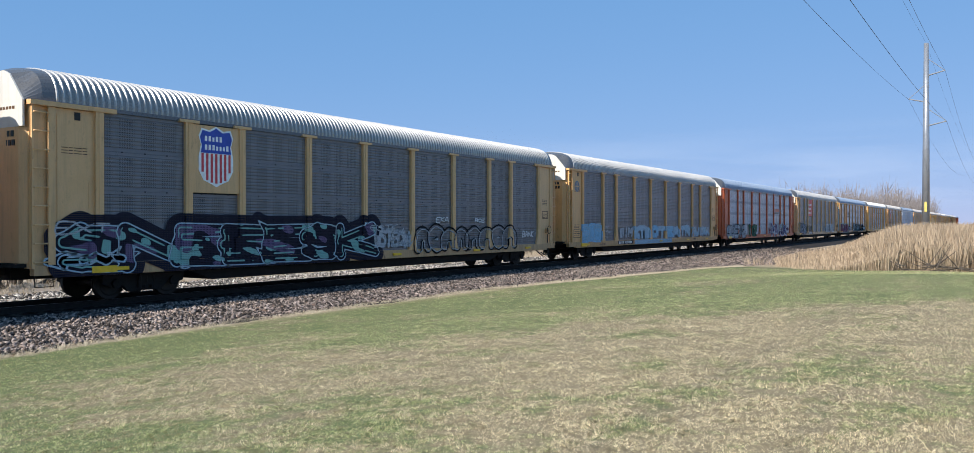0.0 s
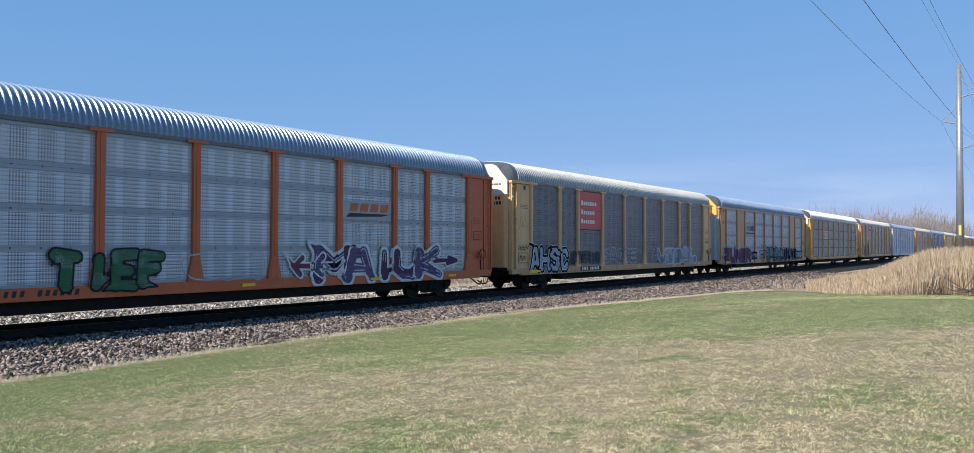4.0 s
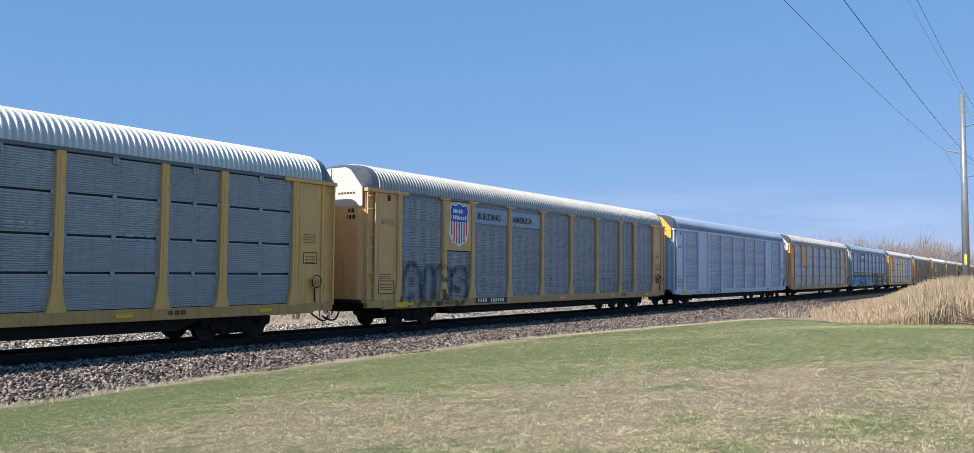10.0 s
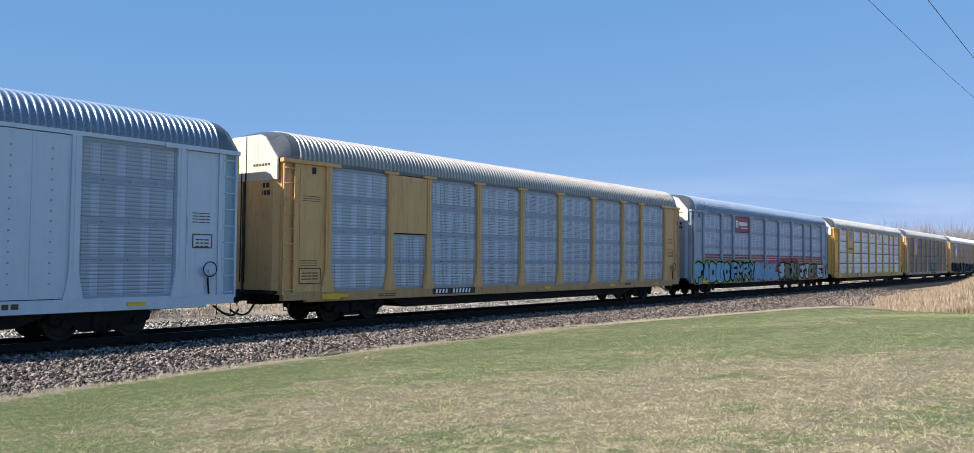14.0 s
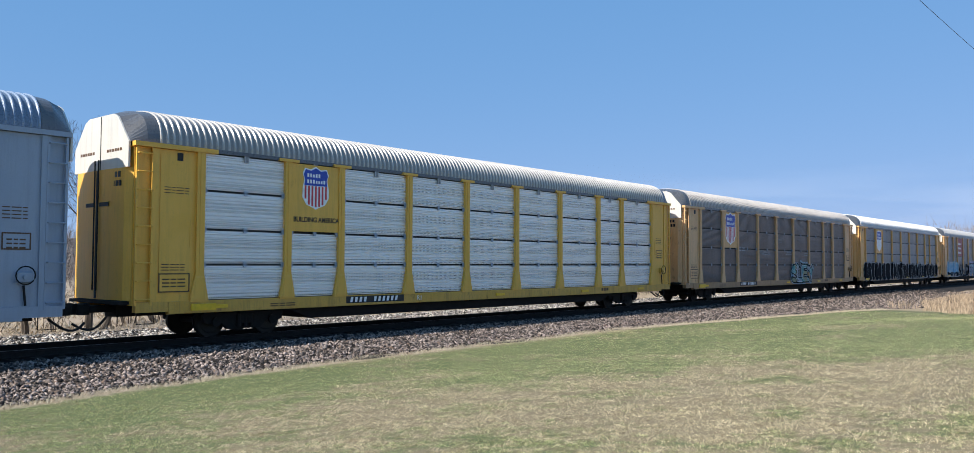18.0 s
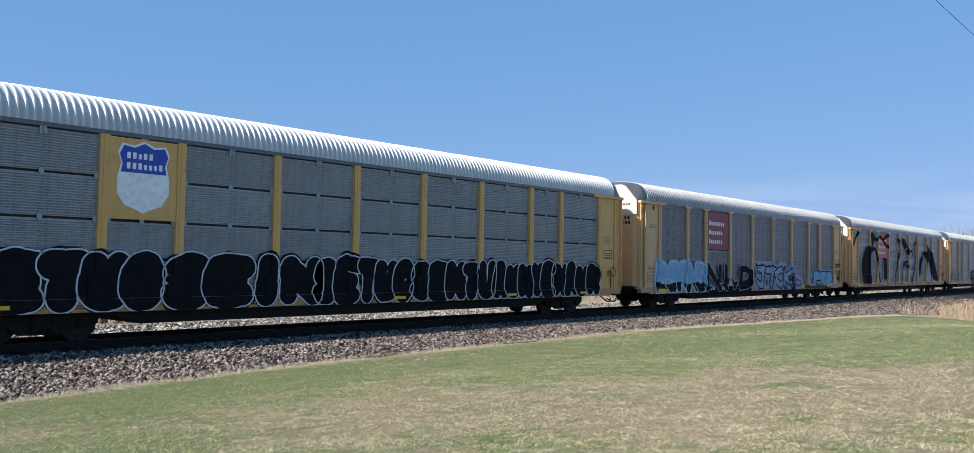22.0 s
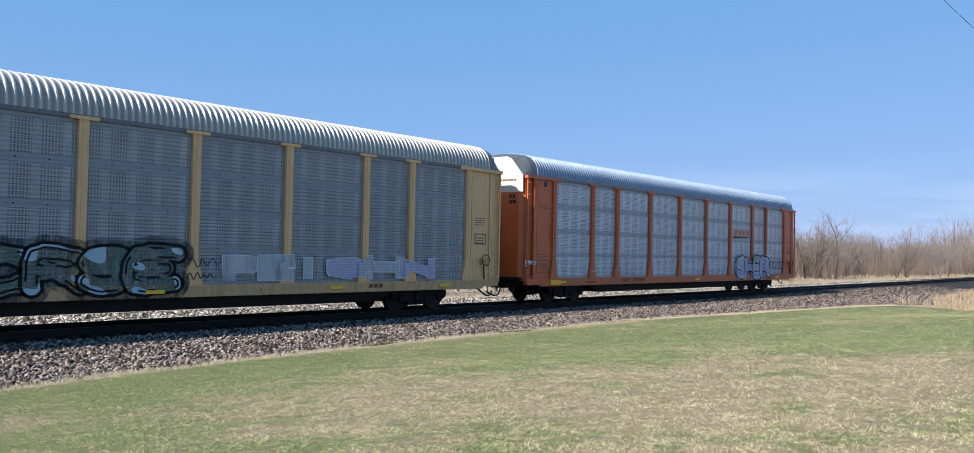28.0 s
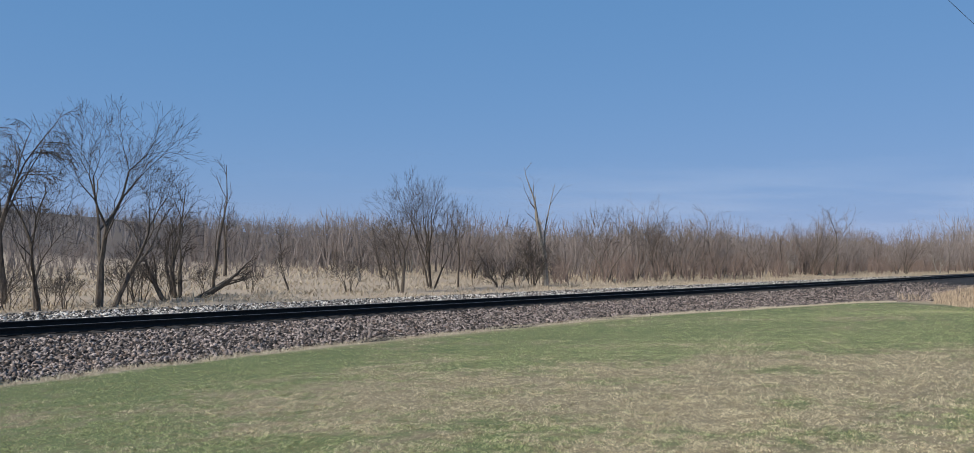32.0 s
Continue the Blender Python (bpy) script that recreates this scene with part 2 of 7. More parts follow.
SHEETS = {
    "dark_holes": sheet("dark_slotted_sheet", (0.205, 0.20, 0.212), "holes", rail_tone=(0.175, 0.182, 0.208)),
    "mid_holes": sheet("worn_slotted_sheet", (0.36, 0.37, 0.395), "holes", rail_tone=(0.215, 0.24, 0.28)),
    "grey_holes": sheet("grey_slotted_sheet", (0.58, 0.67, 0.80), "holes", grime=0.45, rail_tone=(0.19, 0.235, 0.30)),
    "blue_holes": sheet("blue_grey_slotted_sheet", (0.60, 0.66, 0.76), "holes", grime=0.35, rail_tone=(0.24, 0.285, 0.36)),
    "steel_holes": sheet("steel_blue_slotted_sheet", (0.54, 0.60, 0.70), "holes", grime=0.35, rail_tone=(0.27, 0.32, 0.40)),
    "pale_holes": sheet("pale_slotted_sheet", (0.68, 0.715, 0.77), "holes", grime=0.45, metal=0.3, rough=0.3, rail_tone=(0.20, 0.24, 0.295)),
    "dull_holes": sheet("dull_slotted_sheet", (0.34, 0.34, 0.35), "holes", grime=0.7),
    "blue_ribs": sheet("blue_grey_ribbed_sheet", (0.46, 0.47, 0.495), "ribs", grime=0.5, metal=0.3, rough=0.4),
    "brown_ribs": sheet("sooty_ribbed_sheet", (0.235, 0.195, 0.178), "ribs", grime=0.8, metal=0.12, rough=0.45),
    "grey_ribs": sheet("grey_ribbed_sheet", (0.47, 0.47, 0.48), "ribs", grime=0.7, metal=0.3, rough=0.3),
    "pale_slots": sheet("bright_open_slotted_sheet", (0.95, 0.93, 0.90), "slots", grime=0.15, metal=0.6, rough=0.25),
}
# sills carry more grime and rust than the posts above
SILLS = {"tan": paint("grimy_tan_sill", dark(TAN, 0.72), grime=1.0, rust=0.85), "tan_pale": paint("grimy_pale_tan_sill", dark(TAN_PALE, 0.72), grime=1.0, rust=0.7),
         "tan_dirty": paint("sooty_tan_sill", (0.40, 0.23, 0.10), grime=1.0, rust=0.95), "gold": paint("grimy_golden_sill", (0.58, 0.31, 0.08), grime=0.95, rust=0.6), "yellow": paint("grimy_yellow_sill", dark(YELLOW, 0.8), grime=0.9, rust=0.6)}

# ---- mesh building ----


class Shape:
    """Collects vertices and faces of one mesh."""

    def __init__(self):
        self.v, self.f = [], []

    def face(self, *pts):
        i = len(self.v)
        self.v.extend(pts)
        self.f.append(tuple(range(i, i + len(pts))))
        return self

    def box(self, x0, x1, y0, y1, z0, z1):
        i = len(self.v)
        self.v += [(x, y, z) for z in (z0, z1) for y in (y0, y1) for x in (x0, x1)]
        self.f += [tuple(i + k for k in q) for q in ((0, 2, 3, 1), (4, 5, 7, 6), (0, 1, 5, 4), (2, 6, 7, 3), (0, 4, 6, 2), (1, 3, 7, 5))]
        return self

    def chamfer_box(self, x0, x1, y0, y1, z0, z1, c=0.01):
        """A box whose long edges along x are cut off."""
        prof = [(y0 + c, z0), (y1 - c, z0), (y1, z0 + c), (y1, z1 - c), (y1 - c, z1), (y0 + c, z1), (y0, z1 - c), (y0, z0 + c)]
        return self.prism_x(prof, x0, x1)

    def prism_x(self, prof, x0, x1):
        """Profile of (y, z), anticlockwise seen from +x, drawn along x."""
        i, n = len(self.v), len(prof)
        self.v += [(x0, y, z) for y, z in prof] + [(x1, y, z) for y, z in prof]
        self.f += [(i + k, i + (k + 1) % n, i + n + (k + 1) % n, i + n + k) for k in range(n)]
        self.f += [tuple(i + k for k in reversed(range(n))), tuple(i + n + k for k in range(n))]
        return self

    def prism_y(self, prof, y0, y1):
        """Profile of (x, z) drawn along y, y0 < y1."""
        i, n = len(self.v), len(prof)
        self.v += [(x, y0, z) for x, z in prof] + [(x, y1, z) for x, z in prof]
        self.f += [(i + k, i + (k + 1) % n, i + n + (k + 1) % n, i + n + k) for k in range(n)]
        self.f += [tuple(i + k for k in range(n)), tuple(i + n + k for k in reversed(range(n)))]
        return self

    def tube(self, pts, radii, sides=6, caps=True):
        pts = [Vector(p) for p in pts]
        if isinstance(radii, (int, float)):
            radii = [radii] * len(pts)
        i = len(self.v)
        for k, p in enumerate(pts):
            d = (pts[min(k + 1, len(pts) - 1)] - pts[max(k - 1, 0)]).normalized()
            a = d.cross(Vector((0.3, 0.2, 1)) if abs(d.z) < 0.9 else Vector((1, 0.1, 0))).normalized()
            b = d.cross(a)
            for s in range(sides):
                w = 2 * math.pi * s / sides
                self.v.append(tuple(p + (a * math.cos(w) + b * math.sin(w)) * radii[k]))
        for k in range(len(pts) - 1):
            for s in range(sides):
                q, r = i + k * sides, i + (k + 1) * sides
                self.f.append((q + s, q + (s + 1) % sides, r + (s + 1) % sides, r + s))
        if caps:
            self.f.append(tuple(i + s for s in reversed(range(sides))))
            self.f.append(tuple(i + (len(pts) - 1) * sides + s for s in range(sides)))
        return self

    def disc_y(self, x, z, r, y0, y1, n=20, r1=None):
        """A round plate with its axle along y."""
        i = len(self.v)
        for y, rr in ((y0, r), (y1, r if r1 is None else r1)):
            self.v += [(x + rr * math.cos(2 * math.pi * k / n), y, z + rr * math.sin(2 * math.pi * k / n)) for k in range(n)]
        self.f += [(i + k, i + (k + 1) % n, i + n + (k + 1) % n, i + n + k) for k in range(n)]
        self.f += [tuple(i + k for k in range(n)), tuple(i + n + k for k in reversed(range(n)))]
        return self

    def data(self, name):
        me = bpy.data.meshes.new(name)
        me.from_pydata(self.v, [], self.f)
        me.validate(clean_customdata=False)
        bm = bmesh.new()
        bm.from_mesh(me)
        bmesh.ops.recalc_face_normals(bm, faces=bm.faces)
        bm.to_mesh(me)
        bm.free()
        return me


SHARED = {}


def shared(key, maker):
    """One mesh for all alike pieces; the material sits on the object."""
    if key not in SHARED:
        SHARED[key] = maker().data(key.split(":")[0])
        SHARED[key].materials.append(None)
    return SHARED[key]


def part(name, shape, material, parent=None, label="", at=None, smooth=False):
    """One mesh object, under a thing or a part. shape: a Shape, or a mesh that alike pieces share."""
    own = isinstance(shape, Shape)
    if own and name.startswith("graffiti"):
        shape = drape(shape)
    me = shape.data(name) if own else shape
    ob = new(name, me)
    if own:
        me.materials.append(material)
    else:
        ob.material_slots[0].link = 'OBJECT'
        ob.material_slots[0].material = material
    if smooth:
        me.polygons.foreach_set("use_smooth", [True] * len(me.polygons))
    if at is not None:
        ob.matrix_basis = at
    if parent is not None:
        ob.parent = parent
    return tagged(ob, label)


def drape(shape):
    """Lay sprayed paint on the car's side: it steps over the posts and back onto the sheets and the sill."""
    bm = bmesh.new()
    bm.from_mesh(shape.data("draft"))
    bmesh.ops.triangulate(bm, faces=bm.faces[:])
    xs = [v.co.x for v in bm.verts]
    cuts = [((e * p + w, 0, 0), (1, 0, 0)) for p in POSTS for e in (-1, 1) for w in (-0.3, -0.28, -0.14, -0.12, 0.12, 0.14, 0.28, 0.3) if min(xs) < e * p + w < max(xs)]
    cuts += [((0, 0, z), (0, 0, 1)) for z in (1.015, 1.035, 1.6, 1.62)]
    for co, no in cuts:
        bmesh.ops.bisect_plane(bm, geom=bm.verts[:] + bm.edges[:] + bm.faces[:], plane_co=co, plane_no=no)
    for v in bm.verts:
        on_post = any(abs(abs(v.co.x) - p) < (0.13 if v.co.z > 1.61 else 0.29) for p in POSTS)
        v.co.y += 0.022 if v.co.z < 1.025 else 0.0 if on_post else 0.068
    bm.verts.index_update()
    out = Shape()
    out.v = [tuple(v.co) for v in bm.verts]
    out.f = [tuple(v.index for v in f.verts) for f in bm.faces]
    bm.free()
    return out


def thing(name, label, category, group="", at=None):
    ob = new(name)
    ob.empty_display_size = 0.3
    if at is not None:
        ob.matrix_basis = at
    return tagged(ob, label, category, group)


def array_mesh(name, verts, faces, material, smooth=False):
    """A mesh from numpy arrays; all faces have the same number of corners."""
    me = bpy.data.meshes.new(name)
    nv, (nf, k) = len(verts), faces.shape
    me.vertices.add(nv)
    me.vertices.foreach_set("co", np.ascontiguousarray(verts, dtype=np.float32).ravel())
    me.loops.add(nf * k)
    me.loops.foreach_set("vertex_index", np.ascontiguousarray(faces, dtype=np.int32).ravel())
    me.polygons.add(nf)
    me.polygons.foreach_set("loop_start", np.arange(0, nf * k, k, dtype=np.int32))
    me.update(calc_edges=True)
    if smooth:
        me.polygons.foreach_set("use_smooth", np.ones(nf, dtype=bool))
    me.materials.append(material)
    return me


# ---- the lie of the land ----
TRACK_Y, RAIL_Z = 21.17, -0.43


def lerp_profile(v, pairs):
    return np.interp(v, [p[0] for p in pairs], [p[1] for p in pairs])


def land(x, y):
    """Height of the ground: the lawn falls gently to the ballast, the marsh beyond lies lower."""
    x, y = np.asarray(x, float), np.asarray(y, float)
    u = np.clip((y - 0.5) / 15.5, 0, 1)
    z = -0.8 * u * u * (3 - 2 * u) - 0.2 * np.clip((y - 27) / 6, 0, 1)
    away = np.clip((x - 30) / 16, 0, 1)
    z = z * (1 - away) + np.minimum(z, -0.72) * away
    z = z + 0.05 * np.sin(x * 0.31 + 1.3) * np.sin(y * 0.43 + x * 0.05) * np.clip((y - 2) / 5, 0, 1) * np.clip((15 - y) / 3, 0, 1)
    hill = np.clip((y - 120) / 420, 0, 1) * 26 * np.exp(-((x - 60) / 420) ** 2)
    return z + hill * hill / 26


def toe(x):
    """Where the lawn ends against the ballast."""
    x = np.asarray(x, float)
    base = lerp_profile(x, ((-20, 14.3), (5, 14.95), (7.3, 15.3), (10, 15.75), (14, 16.0), (26, 16.2), (36, 14.6), (48, 11.2), (60, 10.5)))
    return base + 0.07 * np.sin(x * 1.1) + 0.06 * np.sin(x * 2.7 + 0.7)


def ground_material():
    n = Nodes("ground_turf")
    pos = n.add("NewGeometry").outputs["Position"]
    sep = n.add("SeparateXYZ")
    n.link(pos, sep.inputs[0])
    green, tan, fine = turf_masks(n, pos, sep)
    c = n.mix(green, (0.215, 0.178, 0.112), (0.108, 0.136, 0.053))
    c = n.mix(n.math('MULTIPLY', n.ramp(fine, 0.45, 0.7), 0.55), c, (0.12, 0.10, 0.065))
    straw = n.noise(pos, 0.12, 6)
    deep = n.ramp(sep.outputs["Y"], 60.0, 120.0)
    far = n.mix(n.ramp(straw, 0.35, 0.65), (0.40, 0.31, 0.20), (0.26, 0.2, 0.14))
    beyond = n.math('MAXIMUM', n.ramp(sep.outputs["Y"], 15.0, 16.0), n.ramp(sep.outputs["X"], 43.5, 45.5))
    far = n.mix(deep, far, (0.11, 0.09, 0.075))
    c = n.mix(beyond, c, far)
    # a strip of bare pale soil along the stones
    line = n.t.nodes.new("ShaderNodeValToRGB").color_ramp
    stops = ((-20, 14.3), (5, 14.95), (7.3, 15.3), (10, 15.75), (14, 16.0), (26, 16.2), (36, 14.6), (48, 11.2))
    while len(line.elements) < len(stops):
        line.elements.new(0.5)
    for el, (sx, sy) in zip(line.elements, stops):
        el.position = (sx + 20) / 80
    for el, (sx, sy) in zip(line.elements, stops):
        el.color = ((sy - 10) / 10,) * 3 + (1,)
    ramp_node = n.t.nodes[-1]
    n.link(n.ramp(sep.outputs["X"], -20.0, 60.0), ramp_node.inputs[0])
    gap = n.math('SUBTRACT', n.math('MULTIPLY_ADD', ramp_node.outputs[0], 10.0, 10.0), sep.outputs["Y"])
    gap = n.math('ADD', gap, n.math('MULTIPLY', n.math('SUBTRACT', n.noise(pos, 2.5, 4, 0.7), 0.5), 0.9))
    c = n.mix(n.math('MULTIPLY', n.ramp(gap, 0.55, 0.3), n.ramp(sep.outputs["X"], 60.0, 40.0)), c, n.mix(fine, (0.42, 0.34, 0.25), (0.27, 0.21, 0.155)))
    n.bump(fine, 0.6, 0.03)
    return n.done(c, 0.9, 0.0, 0.2)


def turf_masks(n, pos, sep):
    """How green the lawn is: a green strip along the ballast, straw-coloured patches nearer the camera."""
    big = n.noise(pos, 0.17, 3)
    clump = n.noise(pos, 4.5, 4, 0.65)
    mid = n.noise(pos, 0.9, 5, 0.65)
    fine = n.noise(pos, 28, 4)
    strip = n.ramp(n.math('ADD', sep.outputs["X"], n.math('MULTIPLY', sep.outputs["Y"], 0.85)), 19.0, 22.5)
    # the straw-coloured ground lies to the right, ahead of the camera
    right = n.ramp(n.math('SUBTRACT', sep.outputs["X"], n.math('MULTIPLY', sep.outputs["Y"], 0.75)), -1.2, 3.0)
    g = n.math('ADD', n.math('MULTIPLY', n.math('SUBTRACT', big, 0.47), 2.8), n.math('MULTIPLY', n.math('SUBTRACT', mid, 0.5), 2.4))
    g = n.math('ADD', g, n.math('MULTIPLY', n.math('SUBTRACT', clump, 0.5), 2.2))
    g = n.math('ADD', g, n.math('MULTIPLY', strip, 0.72))
    g = n.math('ADD', g, n.math('MULTIPLY', n.math('SUBTRACT', 1.0, right), 0.68))
    return n.ramp(g, 0.05, 0.72), right, fine


def build_ground():
    xs = np.unique(np.concatenate([np.linspace(-1500, -40, 12), np.linspace(-40, 80, 121), np.geomspace(80, 2500, 24)]))
    ys = np.unique(np.concatenate([np.linspace(-1500, -30, 10), np.linspace(-30, 40, 141), np.geomspace(40, 2500, 24)]))
    gx, gy = np.meshgrid(xs, ys, indexing="ij")
    z = land(gx, gy)
    verts = np.stack([gx, gy, z], -1).reshape(-1, 3)
    nx, ny = len(xs), len(ys)
    i = (np.arange(nx - 1)[:, None] * ny + np.arange(ny - 1)[None]).ravel()
    faces = np.stack([i, i + ny, i + ny + 1, i + 1], 1)
    ob = new("ground", array_mesh("ground", verts, faces, ground_material(), True))
    tagged(ob, "mown lawn, half green and half straw-coloured, falling to the track", "lawn", kind="structure")


def ballast_material(name, tone):
    n = Nodes(name)
    pos = n.add("NewGeometry")
    isl = pos.outputs["Random Per Island"]
    grit = n.noise(pos.outputs["Position"], 40, 3)
    c = n.mix(n.math('POWER', isl, 2.0), dark(tone, 0.12), dark(tone, 5.0))
    c = n.mix(n.ramp(n.math('FRACT', n.math('MULTIPLY', isl, 7.3)), 0.85, 0.98), c, blend(tone, (0.26, 0.17, 0.12), 0.5))
    c = n.mix(n.math('MULTIPLY', n.ramp(grit, 0.5, 0.7), 0.4), c, dark(tone, 0.5))
    n.bump(grit, 0.4, 0.01)
    return n.done(c, 0.85, 0.0, 0.3)


def bed_height(y):
    d = np.asarray(y) - TRACK_Y
    return RAIL_Z + lerp_profile(d, ((-9, -0.7), (-7.4, -0.7), (-6.2, -0.47), (-5.3, -0.37), (-3.6, -0.27), (-2.3, -0.2), (-1.5, -0.19), (1.5, -0.19), (2.3, -0.2), (3.6, -0.27), (5.42, -0.36), (7.0, -0.38), (7.6, -0.6), (9, -0.6)))


def build_bed():
    n = Nodes("ballast_fill")
    pos = n.add("NewGeometry").outputs["Position"]
    vor = n.add("TexVoronoi", Scale=15.0)
    n.link(pos, vor.inputs["Vector"])
    big = n.noise(pos, 0.5, 4)
    c = n.mix(vor.outputs["Distance"], (0.045, 0.039, 0.035), (0.004, 0.0035, 0.003))
    c = n.mix(n.ramp(big, 0.4, 0.7), c, (0.03, 0.025, 0.021))
    # shade under the train, painted: stones between and beside the rails are blackened
    sep = n.add("SeparateXYZ")
    n.link(pos, sep.inputs[0])
    off = n.math('ABSOLUTE', n.math('SUBTRACT', sep.outputs["Y"], TRACK_Y))
    c = n.mix(n.math('MULTIPLY', n.ramp(off, 2.3, 1.5), 0.8), c, (0.006, 0.0055, 0.005))
    n.bump(vor.outputs["Distance"], -1.0, 0.04)
    mat = n.done(c, 0.9, 0.0, 0.2)
    xs = np.unique(np.concatenate([np.linspace(-300, -20, 10), np.linspace(-20, 120, 141), np.geomspace(120, 1500, 30)]))
    d = np.array([-7.4, -6.7, -6.2, -5.3, -4.6, -3.6, -2.8, -2.3, -1.5, -0.7, 0, 0.7, 1.5, 2.3, 2.8, 3.6, 4.4, 5.3, 6.0, 6.6, 7.2, 7.8])
    gx, gd = np.meshgrid(xs, d, indexing="ij")
    y = TRACK_Y + gd
    z = bed_height(y) + 0.025 * np.sin(gx * 1.7 + gd * 3) * np.sin(gx * 0.6 - gd)
    verts = np.stack([gx, y + 0.15 * np.sin(gx * 0.9 + gd * 5), z], -1).reshape(-1, 3)
    nx, ny = gx.shape
    i = (np.arange(nx - 1)[:, None] * ny + np.arange(ny - 1)[None]).ravel()
    faces = np.stack([i, i + ny, i + ny + 1, i + 1], 1)
    tagged(new("ballast_bed", array_mesh("ballast_bed", verts, faces, mat)), "bed of grey crushed stone under the railway track", "ballast", kind="structure")


def octa():
    """Six points and eight faces: the plainest sharp stone."""
    base = np.array([(1, 0, 0), (-1, 0, 0), (0, 1, 0), (0, -1, 0), (0, 0, 1), (0, 0, -1)], float)
    tri = np.array([(0, 2, 4), (2, 1, 4), (1, 3, 4), (3, 0, 4), (2, 0, 5), (1, 2, 5), (3, 1, 5), (0, 3, 5)])
    return base, tri


def stones(name, x, y, size, sink, mat, label):
    """Crushed stones, each turned and squashed its own way."""
    rng = np.random.default_rng(len(x))
    base, tri = octa()
    k = len(x)
    shape = base[None] * (1.15 + rng.uniform(-0.45, 0.35, (k, len(base), 1))) + rng.uniform(-0.4, 0.4, (k, len(base), 3))
    shape = shape * (size[:, None] * rng.uniform(0.65, 1.25, (k, 3)) * np.array([1.15, 1.0, 0.75]))[:, None, :]
    a = rng.uniform(0, 2 * np.pi, k)
    ca, sa = np.cos(a)[:, None], np.sin(a)[:, None]
    sx, sy = shape[..., 0] * ca - shape[..., 1] * sa, shape[..., 0] * sa + shape[..., 1] * ca
    tilt = rng.uniform(-0.6, 0.6, (k, 1))
    sz = shape[..., 2] + sx * tilt
    z = np.maximum(bed_height(y), land(x, y)) + size * sink * rng.uniform(0.2, 1.5, k)
    verts = np.stack([sx + x[:, None], sy + y[:, None], sz + z[:, None]], -1).reshape(-1, 3)
    faces = (tri[None] + (np.arange(k) * len(base))[:, None, None]).reshape(-1, 3)
    tagged(new(name, array_mesh(name, verts, faces, mat)), label, "stones", kind="stuff")


def build_stones():
    rng = np.random.default_rng(5)
    grey = ballast_material("crushed_stone", (0.092, 0.075, 0.066))
    k = 84000
    x = 1.0 + 85 * rng.beta(1.0, 2.2, k)
    y = TRACK_Y - 1.75 - (TRACK_Y - 1.75 - toe(x) + rng.normal(0, 0.1, k)) * rng.random(k) ** 0.9
    stones("ballast_stones", x, y, rng.uniform(0.02, 0.052, k), 0.7, grey, "grey and reddish crushed stones on the near shoulder of the track")
    k = 19000
    x = 2.0 + 110 * rng.beta(1.0, 1.8, k)
    y = TRACK_Y + 1.75 + 6.2 * rng.random(k)
    stones("ballast_stones", x, y, rng.uniform(0.035, 0.065, k), 0.3, ballast_material("pale_crushed_stone", (0.15, 0.138, 0.125)), "pale crushed stones on the far shoulder of the track")


def build_track():
    track = thing("railway_track", "straight railway track of rusty steel rails on dark wooden ties", "railway track", at=Matrix.Translation((0, TRACK_Y, RAIL_Z)))
    prof = [(-0.075, -0.17), (0.075, -0.17), (0.075, -0.158), (0.012, -0.135), (0.01, -0.045), (0.036, -0.035), (0.036, -0.006), (0.026, 0), (-0.026, 0), (-0.036, -0.006), (-0.036, -0.035), (-0.01, -0.045), (-0.012, -0.135), (-0.075, -0.158)]
    for s in (-1, 1):
        r = Shape().prism_x([(y + s * 0.7535, z) for y, z in prof], -300, 1500)
        rail = part("rail", r, MAT["rail"], track, "rust-brown steel rail")
        part("railhead", Shape().box(-300, 1500, s * 0.7535 - 0.02, s * 0.7535 + 0.02, 0.0, 0.002), MAT["rail_top"], rail, "narrow worn bright running surface")
    tie = shared("tie", lambda: Shape().chamfer_box(-0.115, 0.115, -1.3, 1.3, -0.35, -0.175, 0.012))
    rng = random.Random(4)
    for k in range(290):
        part("tie", tie, MAT["tie"], track, at=pose(-12 + k * 0.52 + rng.uniform(-0.03, 0.03), rng.uniform(-0.05, 0.05), rng.uniform(-0.01, 0.006), 0, 0, rng.uniform(-1.5, 1.5)))
    rest = Shape()
    for k in range(500):
        x = -12 + (k + 290) * 0.52
        rest.box(x - 0.115, x + 0.115, -1.3, 1.3, -0.35, -0.178)
    tagged(part("far_ties", rest, MAT["tie"], track), kind="stuff")
    plate = shared("tie_plate", lambda: Shape().box(-0.1, 0.1, -0.18, 0.18, -0.175, -0.158))
    for k in range(0, 140):
        for s in (-1, 1):
            part("tie_plate", plate, MAT["rail"], track, at=pose(-2 + k * 0.52, s * 0.7535, 0))


